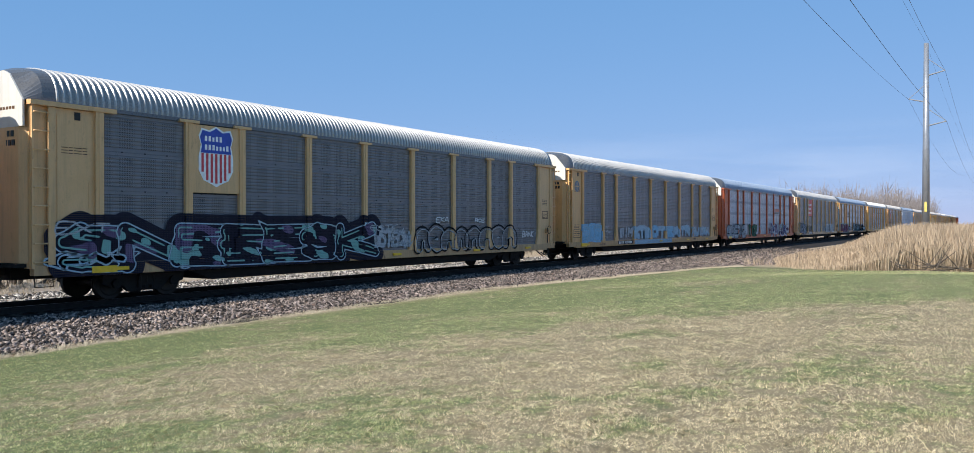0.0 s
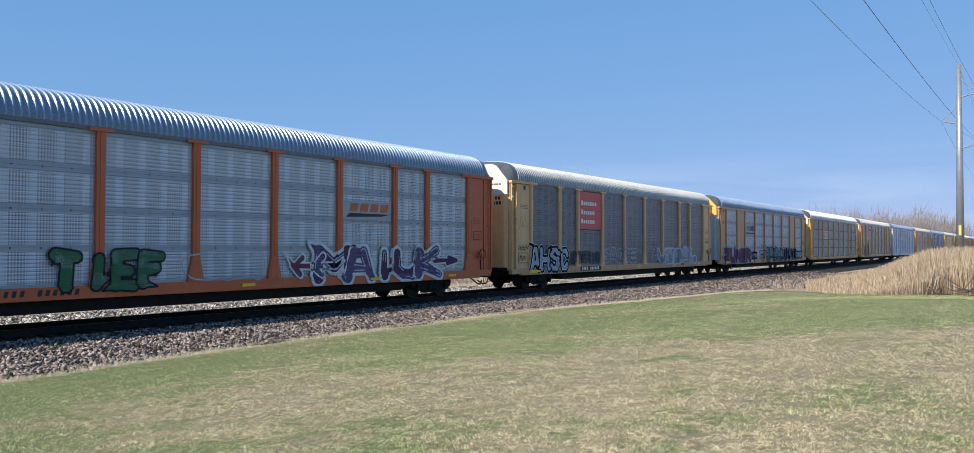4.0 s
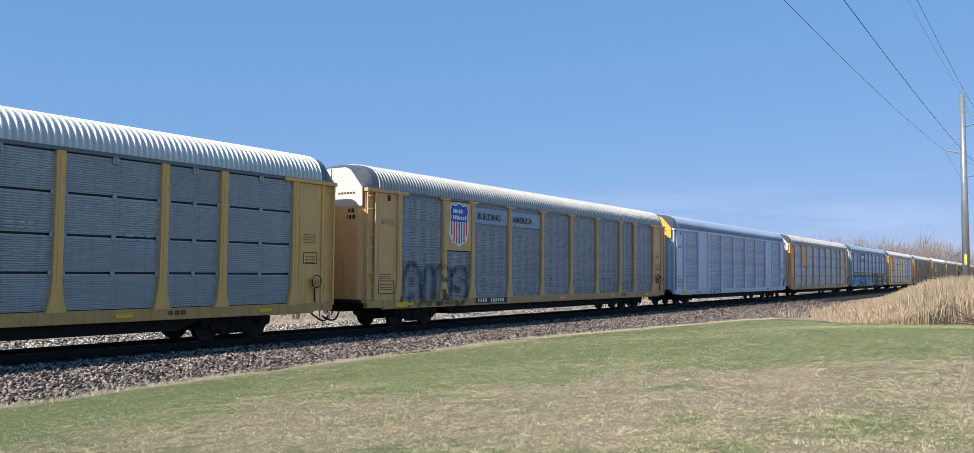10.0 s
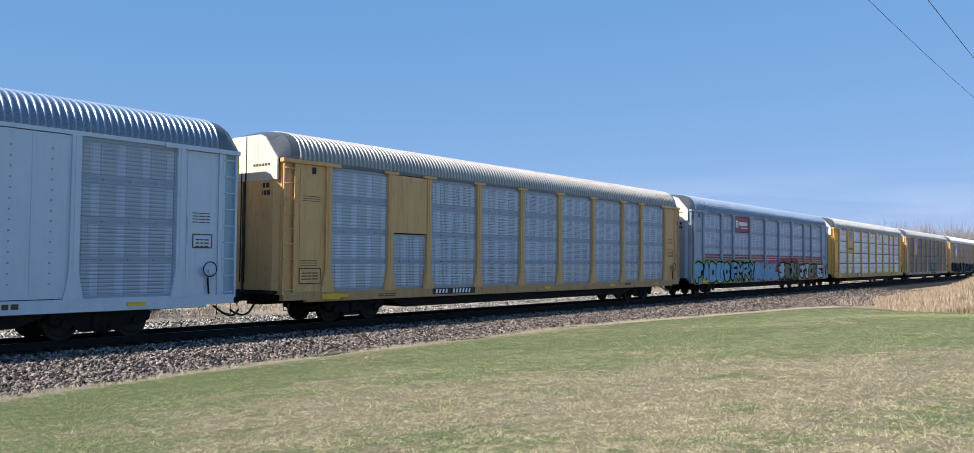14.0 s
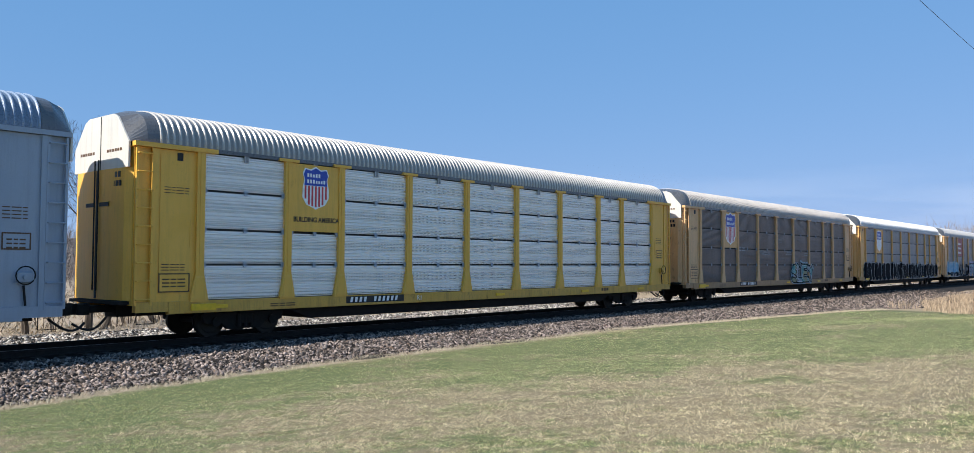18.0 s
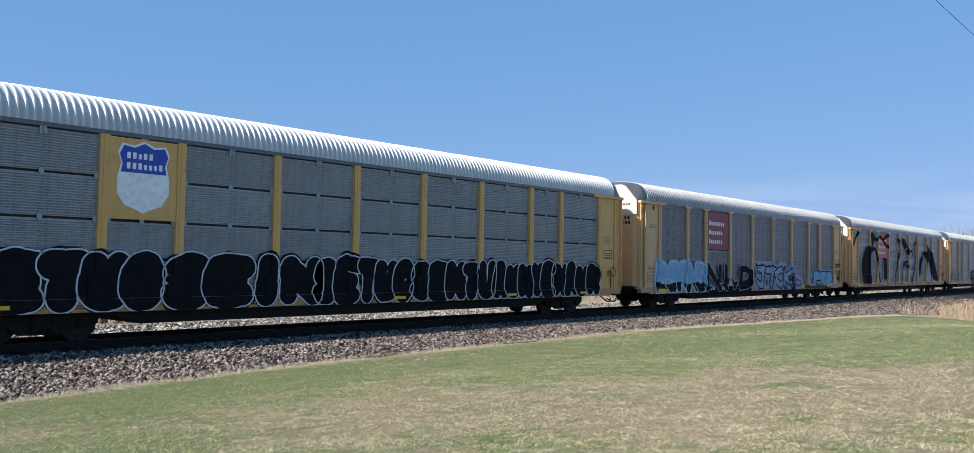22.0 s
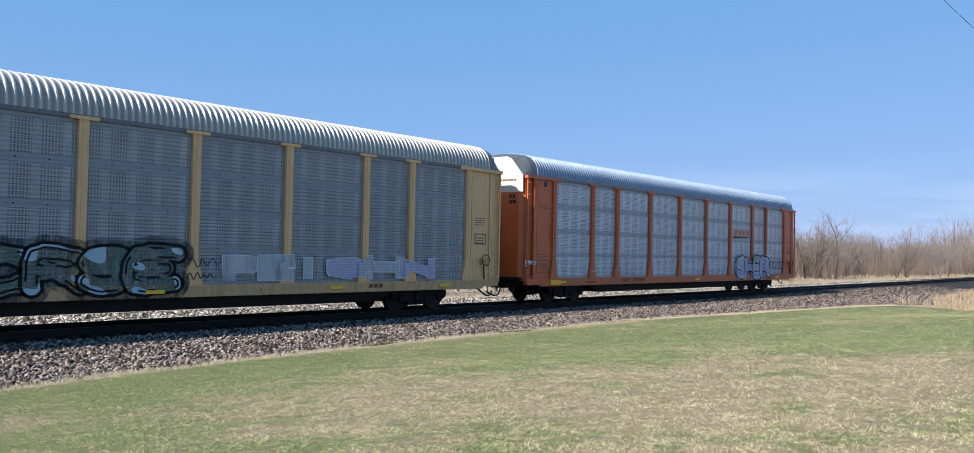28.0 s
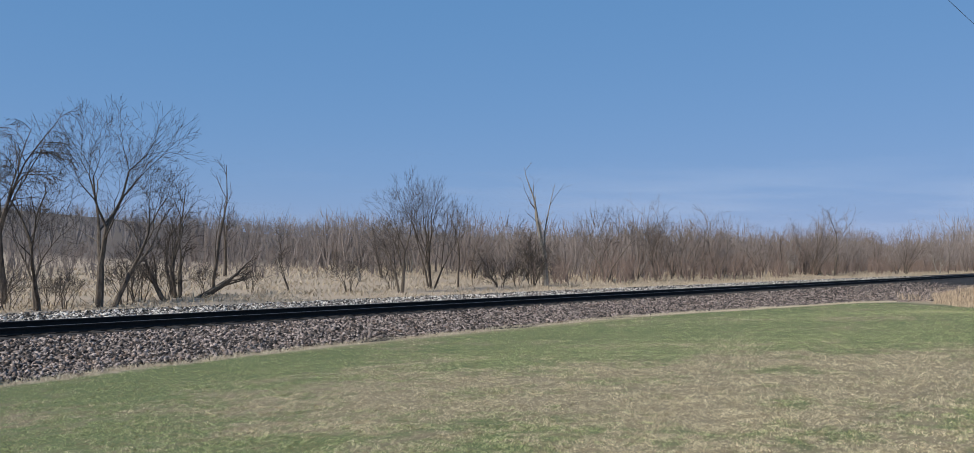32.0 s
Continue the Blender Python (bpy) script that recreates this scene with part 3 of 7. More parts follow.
# ---- the train: covered car carriers ----
POSTS = (11.77, 9.04, 7.11, 4.26, 1.42)
BAYS = [(-11.77, -9.04), (-9.04, -7.11), (-7.11, -4.26), (-4.26, -1.42), (-1.42, 1.42), (1.42, 4.26), (4.26, 7.11), (7.11, 9.04), (9.04, 11.77)]
ROWS = ((1.05, 1.93), (1.99, 2.85), (2.91, 3.87), (3.93, 4.87))
HALF, SIDE, LEN = 13.5, 1.6, 28.6
ROOF_ARC = [(1.60, 4.98), (1.60, 5.10), (1.585, 5.22), (1.555, 5.34), (1.51, 5.45), (1.45, 5.545), (1.37, 5.63), (1.27, 5.705), (1.14, 5.77), (0.98, 5.825), (0.72, 5.88), (0.36, 5.92), (0.0, 5.93)]
ARC = [(-y, z) for y, z in ROOF_ARC] + [(y, z) for y, z in ROOF_ARC[-2::-1]]


def panel_shape(width, height, style):
    """One side sheet: ridged, its top and bottom strips flat. Faces -y, centred."""
    s, w = Shape(), width / 2
    prof = [(0.0, -height / 2)]
    if style == "ribs":
        k = 15
        step = (height - 0.04) / k
        for i in range(k):
            z = -height / 2 + 0.02 + i * step
            prof += [(0.0, z), (-0.022, z + step * 0.3), (-0.022, z + step * 0.7), (0.0, z + step * 0.95)]
    elif style == "slots":
        k = 9
        step = (height - 0.04) / k
        for i in range(k):
            z = -height / 2 + 0.02 + i * step
            prof += [(0.0, z), (-0.03, z + step * 0.25), (-0.03, z + step * 0.6), (0.0, z + step * 0.85)]
    else:
        prof += [(-0.012, -height / 2 + 0.004), (-0.012, -height / 2 + 0.09), (0.0, -height / 2 + 0.1)]
        k = 8
        step = (height - 0.2) / k
        for i in range(k):
            z = -height / 2 + 0.1 + i * step
            prof += [(0.0, z + step * 0.08), (-0.014, z + step * 0.3), (-0.014, z + step * 0.7), (0.0, z + step * 0.92)]
        prof += [(0.0, height / 2 - 0.1), (-0.012, height / 2 - 0.09), (-0.012, height / 2 - 0.004)]
    prof.append((0.0, height / 2))
    i = len(s.v)
    s.v += [(-w, y, z) for y, z in prof] + [(w, y, z) for y, z in prof]
    n = len(prof)
    s.f += [(i + k, i + n + k, i + n + k + 1, i + k + 1) for k in range(n - 1)]
    s.v += [(x, 0.03, z) for x in (-w, w) for z in (-height / 2, height / 2)]
    b = i + 2 * n
    s.f.append((b, b + 1, b + 3, b + 2))
    return s


def post_shape(style):
    """Upright post with a foot that widens; 'tee' posts carry a cross piece on top."""
    s = Shape()
    if style == "tee":
        prof = [(-0.26, 1.0), (0.26, 1.0), (0.24, 1.12), (0.115, 1.75), (0.115, 4.9), (-0.115, 4.9), (-0.115, 1.75), (-0.24, 1.12)]
        s.prism_y(prof, -0.06, 0.05)
        s.box(-0.33, 0.33, -0.09, 0.02, 4.885, 4.965)
    else:
        prof = [(-0.25, 1.0), (0.25, 1.0), (0.17, 1.3), (0.115, 1.75), (0.11, 4.9), (-0.11, 4.9), (-0.115, 1.75), (-0.17, 1.3)]
        s.prism_y(prof, -0.06, 0.05)
    s.box(-0.03, 0.03, -0.075, -0.058, 1.75, 4.86)
    return s


def foot_shape():
    """Folded gusset over the foot of a post, standing out from the side."""
    s = Shape()
    front = [(-0.16, -0.079, 1.04), (0.16, -0.079, 1.04), (0.1, -0.077, 1.62), (-0.1, -0.077, 1.62)]
    back = [(-0.27, -0.03, 1.04), (0.27, -0.03, 1.04), (0.125, -0.05, 1.7), (-0.125, -0.05, 1.7)]
    s.v += front + back
    s.f += [(0, 1, 2, 3)] + [(k, 4 + k, 4 + (k + 1) % 4, (k + 1) % 4) for k in range(4)]
    return s


def roof_shape():
    """Arched roof with ribs across the car."""
    s = Shape()
    pitch, x0, x1 = 0.175, -12.95, 12.95
    k = int((x1 - x0) / pitch)
    prof = [(0.0, 0.0), (0.3, 0.0), (0.42, 0.034), (0.58, 0.034), (0.7, 0.0)]
    xs = [(x0 + (i + u) * pitch, h) for i in range(k) for u, h in prof]
    n = len(ARC)
    for x, h in xs:
        for j, (y, z) in enumerate(ARC):
            a, b = ARC[max(j - 1, 0)], ARC[min(j + 1, n - 1)]
            t = Vector((b[0] - a[0], b[1] - a[1])).normalized()
            hh = h if 0 < j < n - 1 else h * 0.3
            s.v.append((x, y - t.y * hh, z + t.x * hh))
    s.f += [(i * n + j, i * n + j + 1, (i + 1) * n + j + 1, (i + 1) * n + j) for i in range(len(xs) - 1) for j in range(n - 1)]
    return s


def cap_edge(y, z):
    """Outline of the end: flat on top, with cut-off corners."""
    y = y * 0.93
    return y, max(4.98, min(5.74, 4.98 + (1.49 - abs(y)) * 1.15))


def hood_shape(e):
    """Smooth roof piece that falls to the cut-off corners of the end, e = -1 front, 1 rear."""
    s, n = Shape(), len(ARC)
    s.v += [(e * 12.9, y * 1.005, z + 0.005) for y, z in ARC]
    s.v += [(e * 13.2, y * 0.985, z - 0.02 if z > 5 else z) for y, z in ARC]
    s.v += [(e * 13.6, *cap_edge(y, z)) for y, z in ARC]
    for r in range(2):
        s.f += [(r * n + j, r * n + j + 1, (r + 1) * n + j + 1, (r + 1) * n + j) for j in range(n - 1)]
    return s


def cap_shape(e, low=4.35):
    """The upper end face under the roof."""
    s = Shape()
    pts = [(-1.49, low)] + [cap_edge(y, z) for y, z in ARC] + [(1.49, low)]
    n = len(pts)
    for off in (0.0, -0.05):
        s.v += [(e * (13.64 + off), y, z) for y, z in pts]
    s.f += [(k, (k + 1) % n, n + (k + 1) % n, n + k) for k in range(n)]
    s.f += [tuple(range(n)), tuple(n + k for k in reversed(range(n)))]
    return s


def leaf_shape(e, side):
    """One leaf of the folding end door, slightly rounded in plan."""
    s = Shape()
    ys = [0.03 + 1.44 * k / 8 for k in range(9)]
    bulge = lambda y: 13.6 + 0.1 * (1 - (y / 1.5) ** 2) - (0.12 if y > 1.36 else 0)
    for off in (0.0, -0.06):
        for z in (1.08, 4.345):
            s.v += [(e * (bulge(y) + off), side * y, z) for y in ys]
    n = 9
    for a, b in ((0, n), (2 * n, 3 * n), (0, 2 * n), (n, 3 * n)):
        s.f += [(a + k, a + k + 1, b + k + 1, b + k) for k in range(n - 1)]
    s.f += [(0, n, 3 * n, 2 * n), (n - 1, 2 * n - 1, 4 * n - 1, 3 * n - 1)]
    return s


def ladder_shape():
    s = Shape()
    for x in (-0.2, 0.2):
        s.box(x - 0.03, x + 0.03, -0.04, 0.02, 0.95, 4.86)
    return s


def rung_shape():
    return Shape().tube([(-0.2, -0.03, 0), (-0.19, -0.07, 0), (0.19, -0.07, 0), (0.2, -0.03, 0)], 0.019, 5)


def side_frame_shape():
    """Cast side frame of a truck, seen from the side like a flat bow."""
    prof = [(-1.28, 0.62), (-1.2, 0.68), (-0.62, 0.64), (-0.5, 0.74), (0.5, 0.74), (0.62, 0.64), (1.2, 0.68), (1.28, 0.62), (1.24, 0.42), (1.06, 0.36), (0.76, 0.42), (0.5, 0.2), (-0.5, 0.2), (-0.76, 0.42), (-1.06, 0.36), (-1.24, 0.42)]
    s = Shape().prism_y(prof, -0.07, 0.07)
    for x in (-0.89, 0.89):
        s.disc_y(x, 0.42, 0.13, -0.15, -0.07, 12)
    for x in (-0.2, 0.0, 0.2):
        s.tube([(x, -0.09, 0.26), (x, -0.09, 0.6)], 0.075, 8)
    return s


def wheel_set_shape():
    s = Shape()
    for side in (-1, 1):
        y = side * 0.7535
        s.disc_y(0, 0, 0.42, y - 0.06, y + 0.06, 28)
        s.disc_y(0, 0, 0.445, y - side * 0.085 - 0.015, y - side * 0.085 + 0.015, 28)
        s.disc_y(0, 0, 0.33, y + side * 0.06, y + side * 0.075, 24, 0.3)
        s.disc_y(0, 0, 0.12, y + side * 0.06, y + side * 0.12, 12)
        for k in range(3):
            w = 2 * math.pi * k / 3
            s.box(0.2 * math.cos(w) - 0.03, 0.2 * math.cos(w) + 0.03, y + side * 0.07 - 0.01, y + side * 0.07 + 0.012, 0.2 * math.sin(w) - 0.03, 0.2 * math.sin(w) + 0.03)
    s.tube([(0, -0.75, 0), (0, 0.75, 0)], 0.085, 10)
    return s


def coupler_shape():
    s = Shape().box(-0.55, 0.3, -0.08, 0.08, 0.74, 0.92)
    s.box(0.3, 0.56, -0.16, 0.06, 0.69, 0.98)
    s.box(0.5, 0.68, -0.2, -0.08, 0.70, 0.97)
    s.box(0.42, 0.62, 0.05, 0.15, 0.71, 0.96)
    return s


def hose_shape():
    pts = []
    for k in range(9):
        u = k / 8
        pts.append((0.1 + 0.85 * u, -0.45 - 0.15 * math.sin(u * 3.1), 0.66 - 0.3 * math.sin(u * math.pi * 0.85)))
    return Shape().tube(pts, 0.032, 6)


def underframe_shape():
    s = Shape()
    s.prism_y([(-9.0, 0.78), (9.0, 0.78), (7.9, 0.38), (-7.9, 0.38)], -1.25, 1.25)
    s.box(-13.3, 13.3, -0.32, 0.32, 0.62, 0.95)
    for k in range(-6, 7):
        s.box(k * 1.2 - 0.05, k * 1.2 + 0.05, -1.5, 1.5, 0.72, 0.98)
    s.box(-12.8, 12.8, -1.5, 1.5, 0.94, 1.0)
    s.tube([(-8, -0.95, 0.66), (8, -0.95, 0.66)], 0.03, 6)
    s.box(-4.2, -3.3, -1.15, -0.7, 0.45, 0.8)
    s.tube([(-1.2, -0.95, 0.55), (0.2, -0.95, 0.55)], 0.17, 10)
    return s


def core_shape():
    """Black filler box: its colour stands in for the unlit inside, seen in the joints between the sheets."""
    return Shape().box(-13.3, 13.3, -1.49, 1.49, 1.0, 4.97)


def sill_shape():
    s = Shape()
    s.prism_x([(-1.64, 0.72), (-1.5, 0.70), (-1.5, 1.03), (-1.64, 1.03)], -12.6, 12.6)
    for e in (-1, 1):
        s.box(e * 12.6 if e > 0 else -13.45, 13.45 if e > 0 else -12.6, -1.63, -1.45, 0.78, 1.03)
    return s


def end_panel_shape():
    """Steel corner panel between the last post and the ladder, with an upright pressed rib."""
    s = Shape().box(11.88, 13.02, -1.585, -1.5, 1.03, 4.86)
    return s


def corner_shape():
    return Shape().box(13.05, 13.5, -1.53, -1.3, 0.95, 4.9)


def beam_shape():
    """Beam over the corner panel and the ladder."""
    return Shape().box(11.3, 13.55, -1.68, -1.5, 4.87, 4.985)


def band(x0, x1, z0, z1, y=-1.668, t=0.004):
    return Shape().box(x0, x1, y, y + t, z0, z1)


def bars(x0, z0, widths, h, y, gap=0.04, rows=1, drop=0.1):
    """Plain bars for small writing."""
    s = Shape()
    for r in range(rows):
        x = x0
        for w in widths:
            s.box(x, x + w, y, y + 0.004, z0 - r * drop, z0 - r * drop + h)
            x += w + gap
    return s


def bars_on_end(e):
    """Two short lines of small writing on the end cap, one on either leaf."""
    s = Shape()
    for y0 in (-1.15, 0.35):
        for k in range(6):
            s.box(*sorted((e * 13.638, e * 13.646)), y0 + k * 0.14, y0 + k * 0.14 + 0.1, 4.78, 4.85)
    return s


def outline(pts, y, t=0.004):
    """A flat shape from points (x, z), facing -y."""
    s = Shape()
    i, n = 0, len(pts)
    s.v += [(x, y, z) for x, z in pts]
    s.f.append(tuple(range(n)))
    return s


def ribbon(s, pts, w, y):
    """A brush stroke through points (x, z), added to the shape s."""
    pts = smooth_line(pts)
    i = len(s.v)
    for k, p in enumerate(pts):
        a, b = Vector(pts[max(k - 1, 0)]), Vector(pts[min(k + 1, len(pts) - 1)])
        d = (b - a).normalized() if (b - a).length > 1e-6 else Vector((1, 0))
        nx, nz = -d.y * w / 2, d.x * w / 2
        s.v += [(p[0] + nx, y, p[1] + nz), (p[0] - nx, y, p[1] - nz)]
    s.f += [(i + 2 * k, i + 2 * k + 1, i + 2 * k + 3, i + 2 * k + 2) for k in range(len(pts) - 1)]
    return s


def smooth_line(pts, sub=5):
    out = []
    for k in range(len(pts) - 1):
        p0, p1, p2, p3 = (Vector(pts[max(0, min(len(pts) - 1, k + j))]) for j in (-1, 0, 1, 2))
        for u in range(sub):
            t = u / sub
            q = 0.5 * ((2 * p1) + (p2 - p0) * t + (2 * p0 - 5 * p1 + 4 * p2 - p3) * t * t + (3 * p1 - p0 - 3 * p2 + p3) * t ** 3)
            out.append((q.x, q.y))
    out.append(tuple(pts[-1]))
    return out


def text_on(name, body, x, z, size, y, mat, parent, label="", bold=0.0, stretch=1.0):
    """Lettering on the near side, reading from the camera."""
    cu = bpy.data.curves.new(name, 'FONT')
    cu.body, cu.size, cu.extrude, cu.offset = body, size, 0.002, bold
    tmp = bpy.data.objects.new(name, cu)
    scene.collection.objects.link(tmp)
    me = bpy.data.meshes.new_from_object(tmp.evaluated_get(bpy.context.evaluated_depsgraph_get()))
    bpy.data.objects.remove(tmp)
    me.materials.clear()
    me.materials.append(mat)
    ob = new(name, me)
    ob.matrix_basis = pose(x, y, z, 90, 0, 0) @ Matrix.Diagonal((stretch, 1, 1, 1))
    ob.parent = parent
    return tagged(ob, label)


Y_PANEL, Y_POST, Y_SILL, Y_DECAL = -1.545, -1.60, -1.645, -1.685


def truck(car, x):
    t = part("truck", shared("truck_bolster", lambda: Shape().box(-0.2, 0.2, -1.15, 1.15, 0.35, 0.72).box(-0.75, 0.75, -0.35, 0.35, 0.5, 0.62)), MAT["under"], car, "greasy black four-wheel truck", at=pose(x, 0, 0))
    for side, turn in ((-1, 0), (1, 180)):
        part("side_frame", shared("side_frame", side_frame_shape), MAT["under"], t, at=pose(0, side * 1.0, 0, 0, 0, turn))
    return [part("wheel_set", shared("wheel_set", wheel_set_shape), MAT["wheel"], t, "dark steel wheels on an axle", at=pose(dx, 0, 0.42)) for dx in (-0.89, 0.89)]


def notice(car, mat, x0, x1, z0, z1):
    """A framed notice with small lines of writing."""
    placard = part("placard", Shape().box(x0 + 0.02, x1 - 0.02, -1.606, -1.6, z0 + 0.02, z1 - 0.02), mat, car, "framed notice with small lines of writing")
    for a, b, c, d in ((x0, x1, z0, z0 + 0.03), (x0, x1, z1 - 0.03, z1), (x0, x0 + 0.03, z0 + 0.03, z1 - 0.03), (x1 - 0.03, x1, z0 + 0.03, z1 - 0.03)):
        part("border", Shape().box(a, b, -1.612, -1.605, c, d), MAT["ink_brown"], placard)
    w = (x1 - x0 - 0.26) / 3
    tagged(part("lettering", bars(x0 + 0.1, z1 - 0.17, (w, w * 0.8, w * 1.1), 0.035, -1.61, 0.03, 3, 0.09), MAT["ink_brown"], placard, "small dark lines"), kind="stuff")


def autorack(spec, deco=None):
    """One car with everything on it. The near side faces -y; x = 0 is its middle, z = 0 the top of the rails."""
    frame_mat, sheet_mat, roof_mat = MAT[spec["coat"]], SHEETS[spec["sheet"]], MAT[spec["roof"]]
    style = spec["sheet"].split("_")[1]
    post_style = spec.get("post", "tee")
    solid = spec.get("solid", ())
    car = thing("autorack_car", spec["label"], "railcar", "cars of the freight train")
    part("inner_wall", shared("inner_wall", core_shape), MAT["black"], car, "black filler box for the unlit inside of the car")
    part("underframe", shared("underframe", underframe_shape), MAT["under"], car, "grimy black underframe")
    part("roof", shared("roof", roof_shape), roof_mat, car, spec.get("roof_label", "ribbed galvanised roof"))
    for e in (-1, 1):
        part("roof_hood", shared("roof_hood:%d" % e, lambda: hood_shape(e)), MAT["roof_dark"], car, "smooth dull sheet at the roof's end")
        cap = part("end_cap", shared("end_cap:%d" % e, lambda: cap_shape(e)), MAT[spec.get("cap", "white")], car, spec.get("cap_label", "white painted upper end"))
        part("seam", shared("cap_seam:%d" % e, lambda: Shape().box(*sorted((e * 13.62, e * 13.646)), -0.018, 0.018, 4.36, 5.73)), MAT["under"], cap)
        tagged(part("stencil", shared("cap_stencil:%d" % e, lambda: bars_on_end(e)), MAT["ink_brown"], cap, "small dark stencilled lines"), kind="stuff")
        for side in (-1, 1):
            leaf = part("end_door", shared("end_door:%d%d" % (e, side), lambda: leaf_shape(e, side)), MAT[spec.get("door", spec["coat"])], car)
            if side < 0 and e < 0:
                bx = -13.66
                s = Shape()
                for k in range(4):
                    s.box(bx - 0.01, bx + 0.02, -1.12 + k * 0.16, -1.02 + k * 0.16, 4.12, 4.26)
                for k in range(5):
                    s.box(bx - 0.01, bx + 0.02, -1.16 + k * 0.15, -1.06 + k * 0.15, 3.9, 4.04)
                tagged(part("stencil", s, MAT["ink_black"], leaf, "black stencilled marks as plain bars"), kind="stuff")
            if spec.get("door", spec["coat"]) == spec["coat"]:
                if spec["coat"] in ("yellow", "tan_dirty"):
                    part("hand_hold", Shape().box(*sorted((e * 13.69, e * 13.712)), *sorted((side * 0.14, side * 0.62)), 3.42, 3.52), MAT["black"], leaf, "dark slot in the door")
                part("lock_rod", Shape().tube([(e * 13.73, side * 0.1, 1.3), (e * 13.73, side * 0.1, 4.6)], 0.018, 6), MAT["under"], leaf)
        part("door_seam", Shape().box(*sorted((e * 13.62, e * 13.712)), -0.05, 0.05, 1.1, 4.345), MAT["black"], car, "black seam between the end doors")
        part("coupler", shared("coupler", coupler_shape), MAT["under"], car, at=pose(e * 13.55, 0, 0, 0, 0, 0 if e > 0 else 180))
        part("air_hose", shared("air_hose", hose_shape), MAT["rubber"], car, "sagging black rubber hose", at=pose(e * 13.5, 0, 0, 0, 0, 0) @ Matrix.Diagonal((e, 1, 1, 1)))
        part("end_platform", Shape().box(*sorted((e * 13.3, e * 13.75)), -1.4, 1.4, 0.98, 1.06), MAT["under"], car, "narrow steel step across the end")
    for flip in (0, 180):
        m = pose(0, 0, 0, 0, 0, flip)
        near = flip == 0
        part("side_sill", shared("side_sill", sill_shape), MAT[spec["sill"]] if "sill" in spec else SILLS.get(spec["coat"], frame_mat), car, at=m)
        part("eave", shared("eave", lambda: Shape().box(-12.9, 12.9, -1.625, -1.5, 4.9, 5.0)), MAT[spec.get("eave", "roof_dark")], car, at=m)
        for e in (-1, 1):
            me = m @ Matrix.Diagonal((e, 1, 1, 1))
            panel = part("corner_panel", shared("corner_panel", end_panel_shape), frame_mat, car, at=me)
            part("edge_rib", shared("edge_rib", lambda: Shape().box(12.92, 13.04, -1.63, -1.5, 1.03, 4.86)), frame_mat, panel)
            part("inset_plate", shared("inset_plate", lambda: Shape().box(11.98, 12.86, -1.597, -1.58, 1.3, 4.72)), frame_mat, panel)
            if near:
                part("hinge", shared("hinge", lambda: Shape().box(12.0, 12.04, -1.615, -1.59, 2.4, 3.1)), frame_mat, panel)
            part("corner_post", shared("corner_post", corner_shape), MAT[spec.get("door", spec["coat"])], car, at=me)
            if post_style != "flush":
                part("end_beam", shared("end_beam", beam_shape), frame_mat, car, at=me)
            lad = part("ladder", shared("ladder", ladder_shape), frame_mat, car, at=m @ pose(e * 13.27, -1.6, 0))
            for k in range(9 if near else 5):
                part("rung", shared("rung", rung_shape), frame_mat, lad, at=pose(0, 0, 1.1 + k * (0.45 if near else 0.9)))
        for x in POSTS:
            for e in (-1, 1):
                post = part("post", shared("post:" + post_style, lambda: post_shape(post_style)), frame_mat, car, at=m @ pose(e * x, -1.6, 0))
                if near and post_style == "tee":
                    part("foot", shared("post_foot", foot_shape), frame_mat, post, "folded steel foot of the post")
        for b, (x0, x1) in enumerate(BAYS):
            narrow = b in (1, 7)
            w = x1 - x0 - 0.1
            xc = (x0 + x1) / 2
            if b in solid:
                s = Shape().box(x0 + 0.1, x1 - 0.1, -1.6, -1.54, 1.05, 4.88)
                s.box(xc - 0.02, xc + 0.02, -1.612, -1.598, 1.05, 4.88)
                part("solid_panel", s, frame_mat, car, "plain steel plate", at=m)
                continue
            for r, (z0, z1) in enumerate(ROWS):
                if style == "holes":
                    z0, z1 = z0 - 0.03, z1 + 0.03
                if near and b == spec.get("plate") and r >= 2:
                    continue
                if near and (b, r) in spec.get("signs", {}):
                    continue
                mat = SHEETS[spec["low"]] if r == 0 and "low" in spec else sheet_mat
                me = shared("side_panel:%s%s%d" % (style, narrow, r), lambda: panel_shape(w, z1 - z0, style))
                part("side_panel", me, mat, car, at=m @ pose(xc, Y_PANEL, (z0 + z1) / 2))
    # clips at the joints between the rows of sheets
    clip = shared("clip", lambda: Shape().prism_y([(-0.055, -0.03), (-0.03, -0.075), (0.03, -0.075), (0.055, -0.03), (0.055, 0.03), (0.03, 0.075), (-0.03, 0.075), (-0.055, 0.03)], -0.03, 0.0))
    if style in ("ribs", "slots"):
        for x0, x1 in BAYS:
            for z in (1.96, 2.88, 3.9):
                for x in (x0 + 0.15, (x0 + x1) / 2, x1 - 0.15):
                    part("clip", clip, MAT["grey_pale"], car, at=pose(x, -1.575, z))
        for x0, x1 in BAYS:
            part("tab", shared("tab", lambda: Shape().chamfer_box(-0.07, 0.07, -0.02, 0.02, -0.1, 0.1, 0.008)), MAT["roof_grey"], car, at=pose((x0 + x1) / 2, -1.6, 4.82))
    else:
        bolts = Shape()
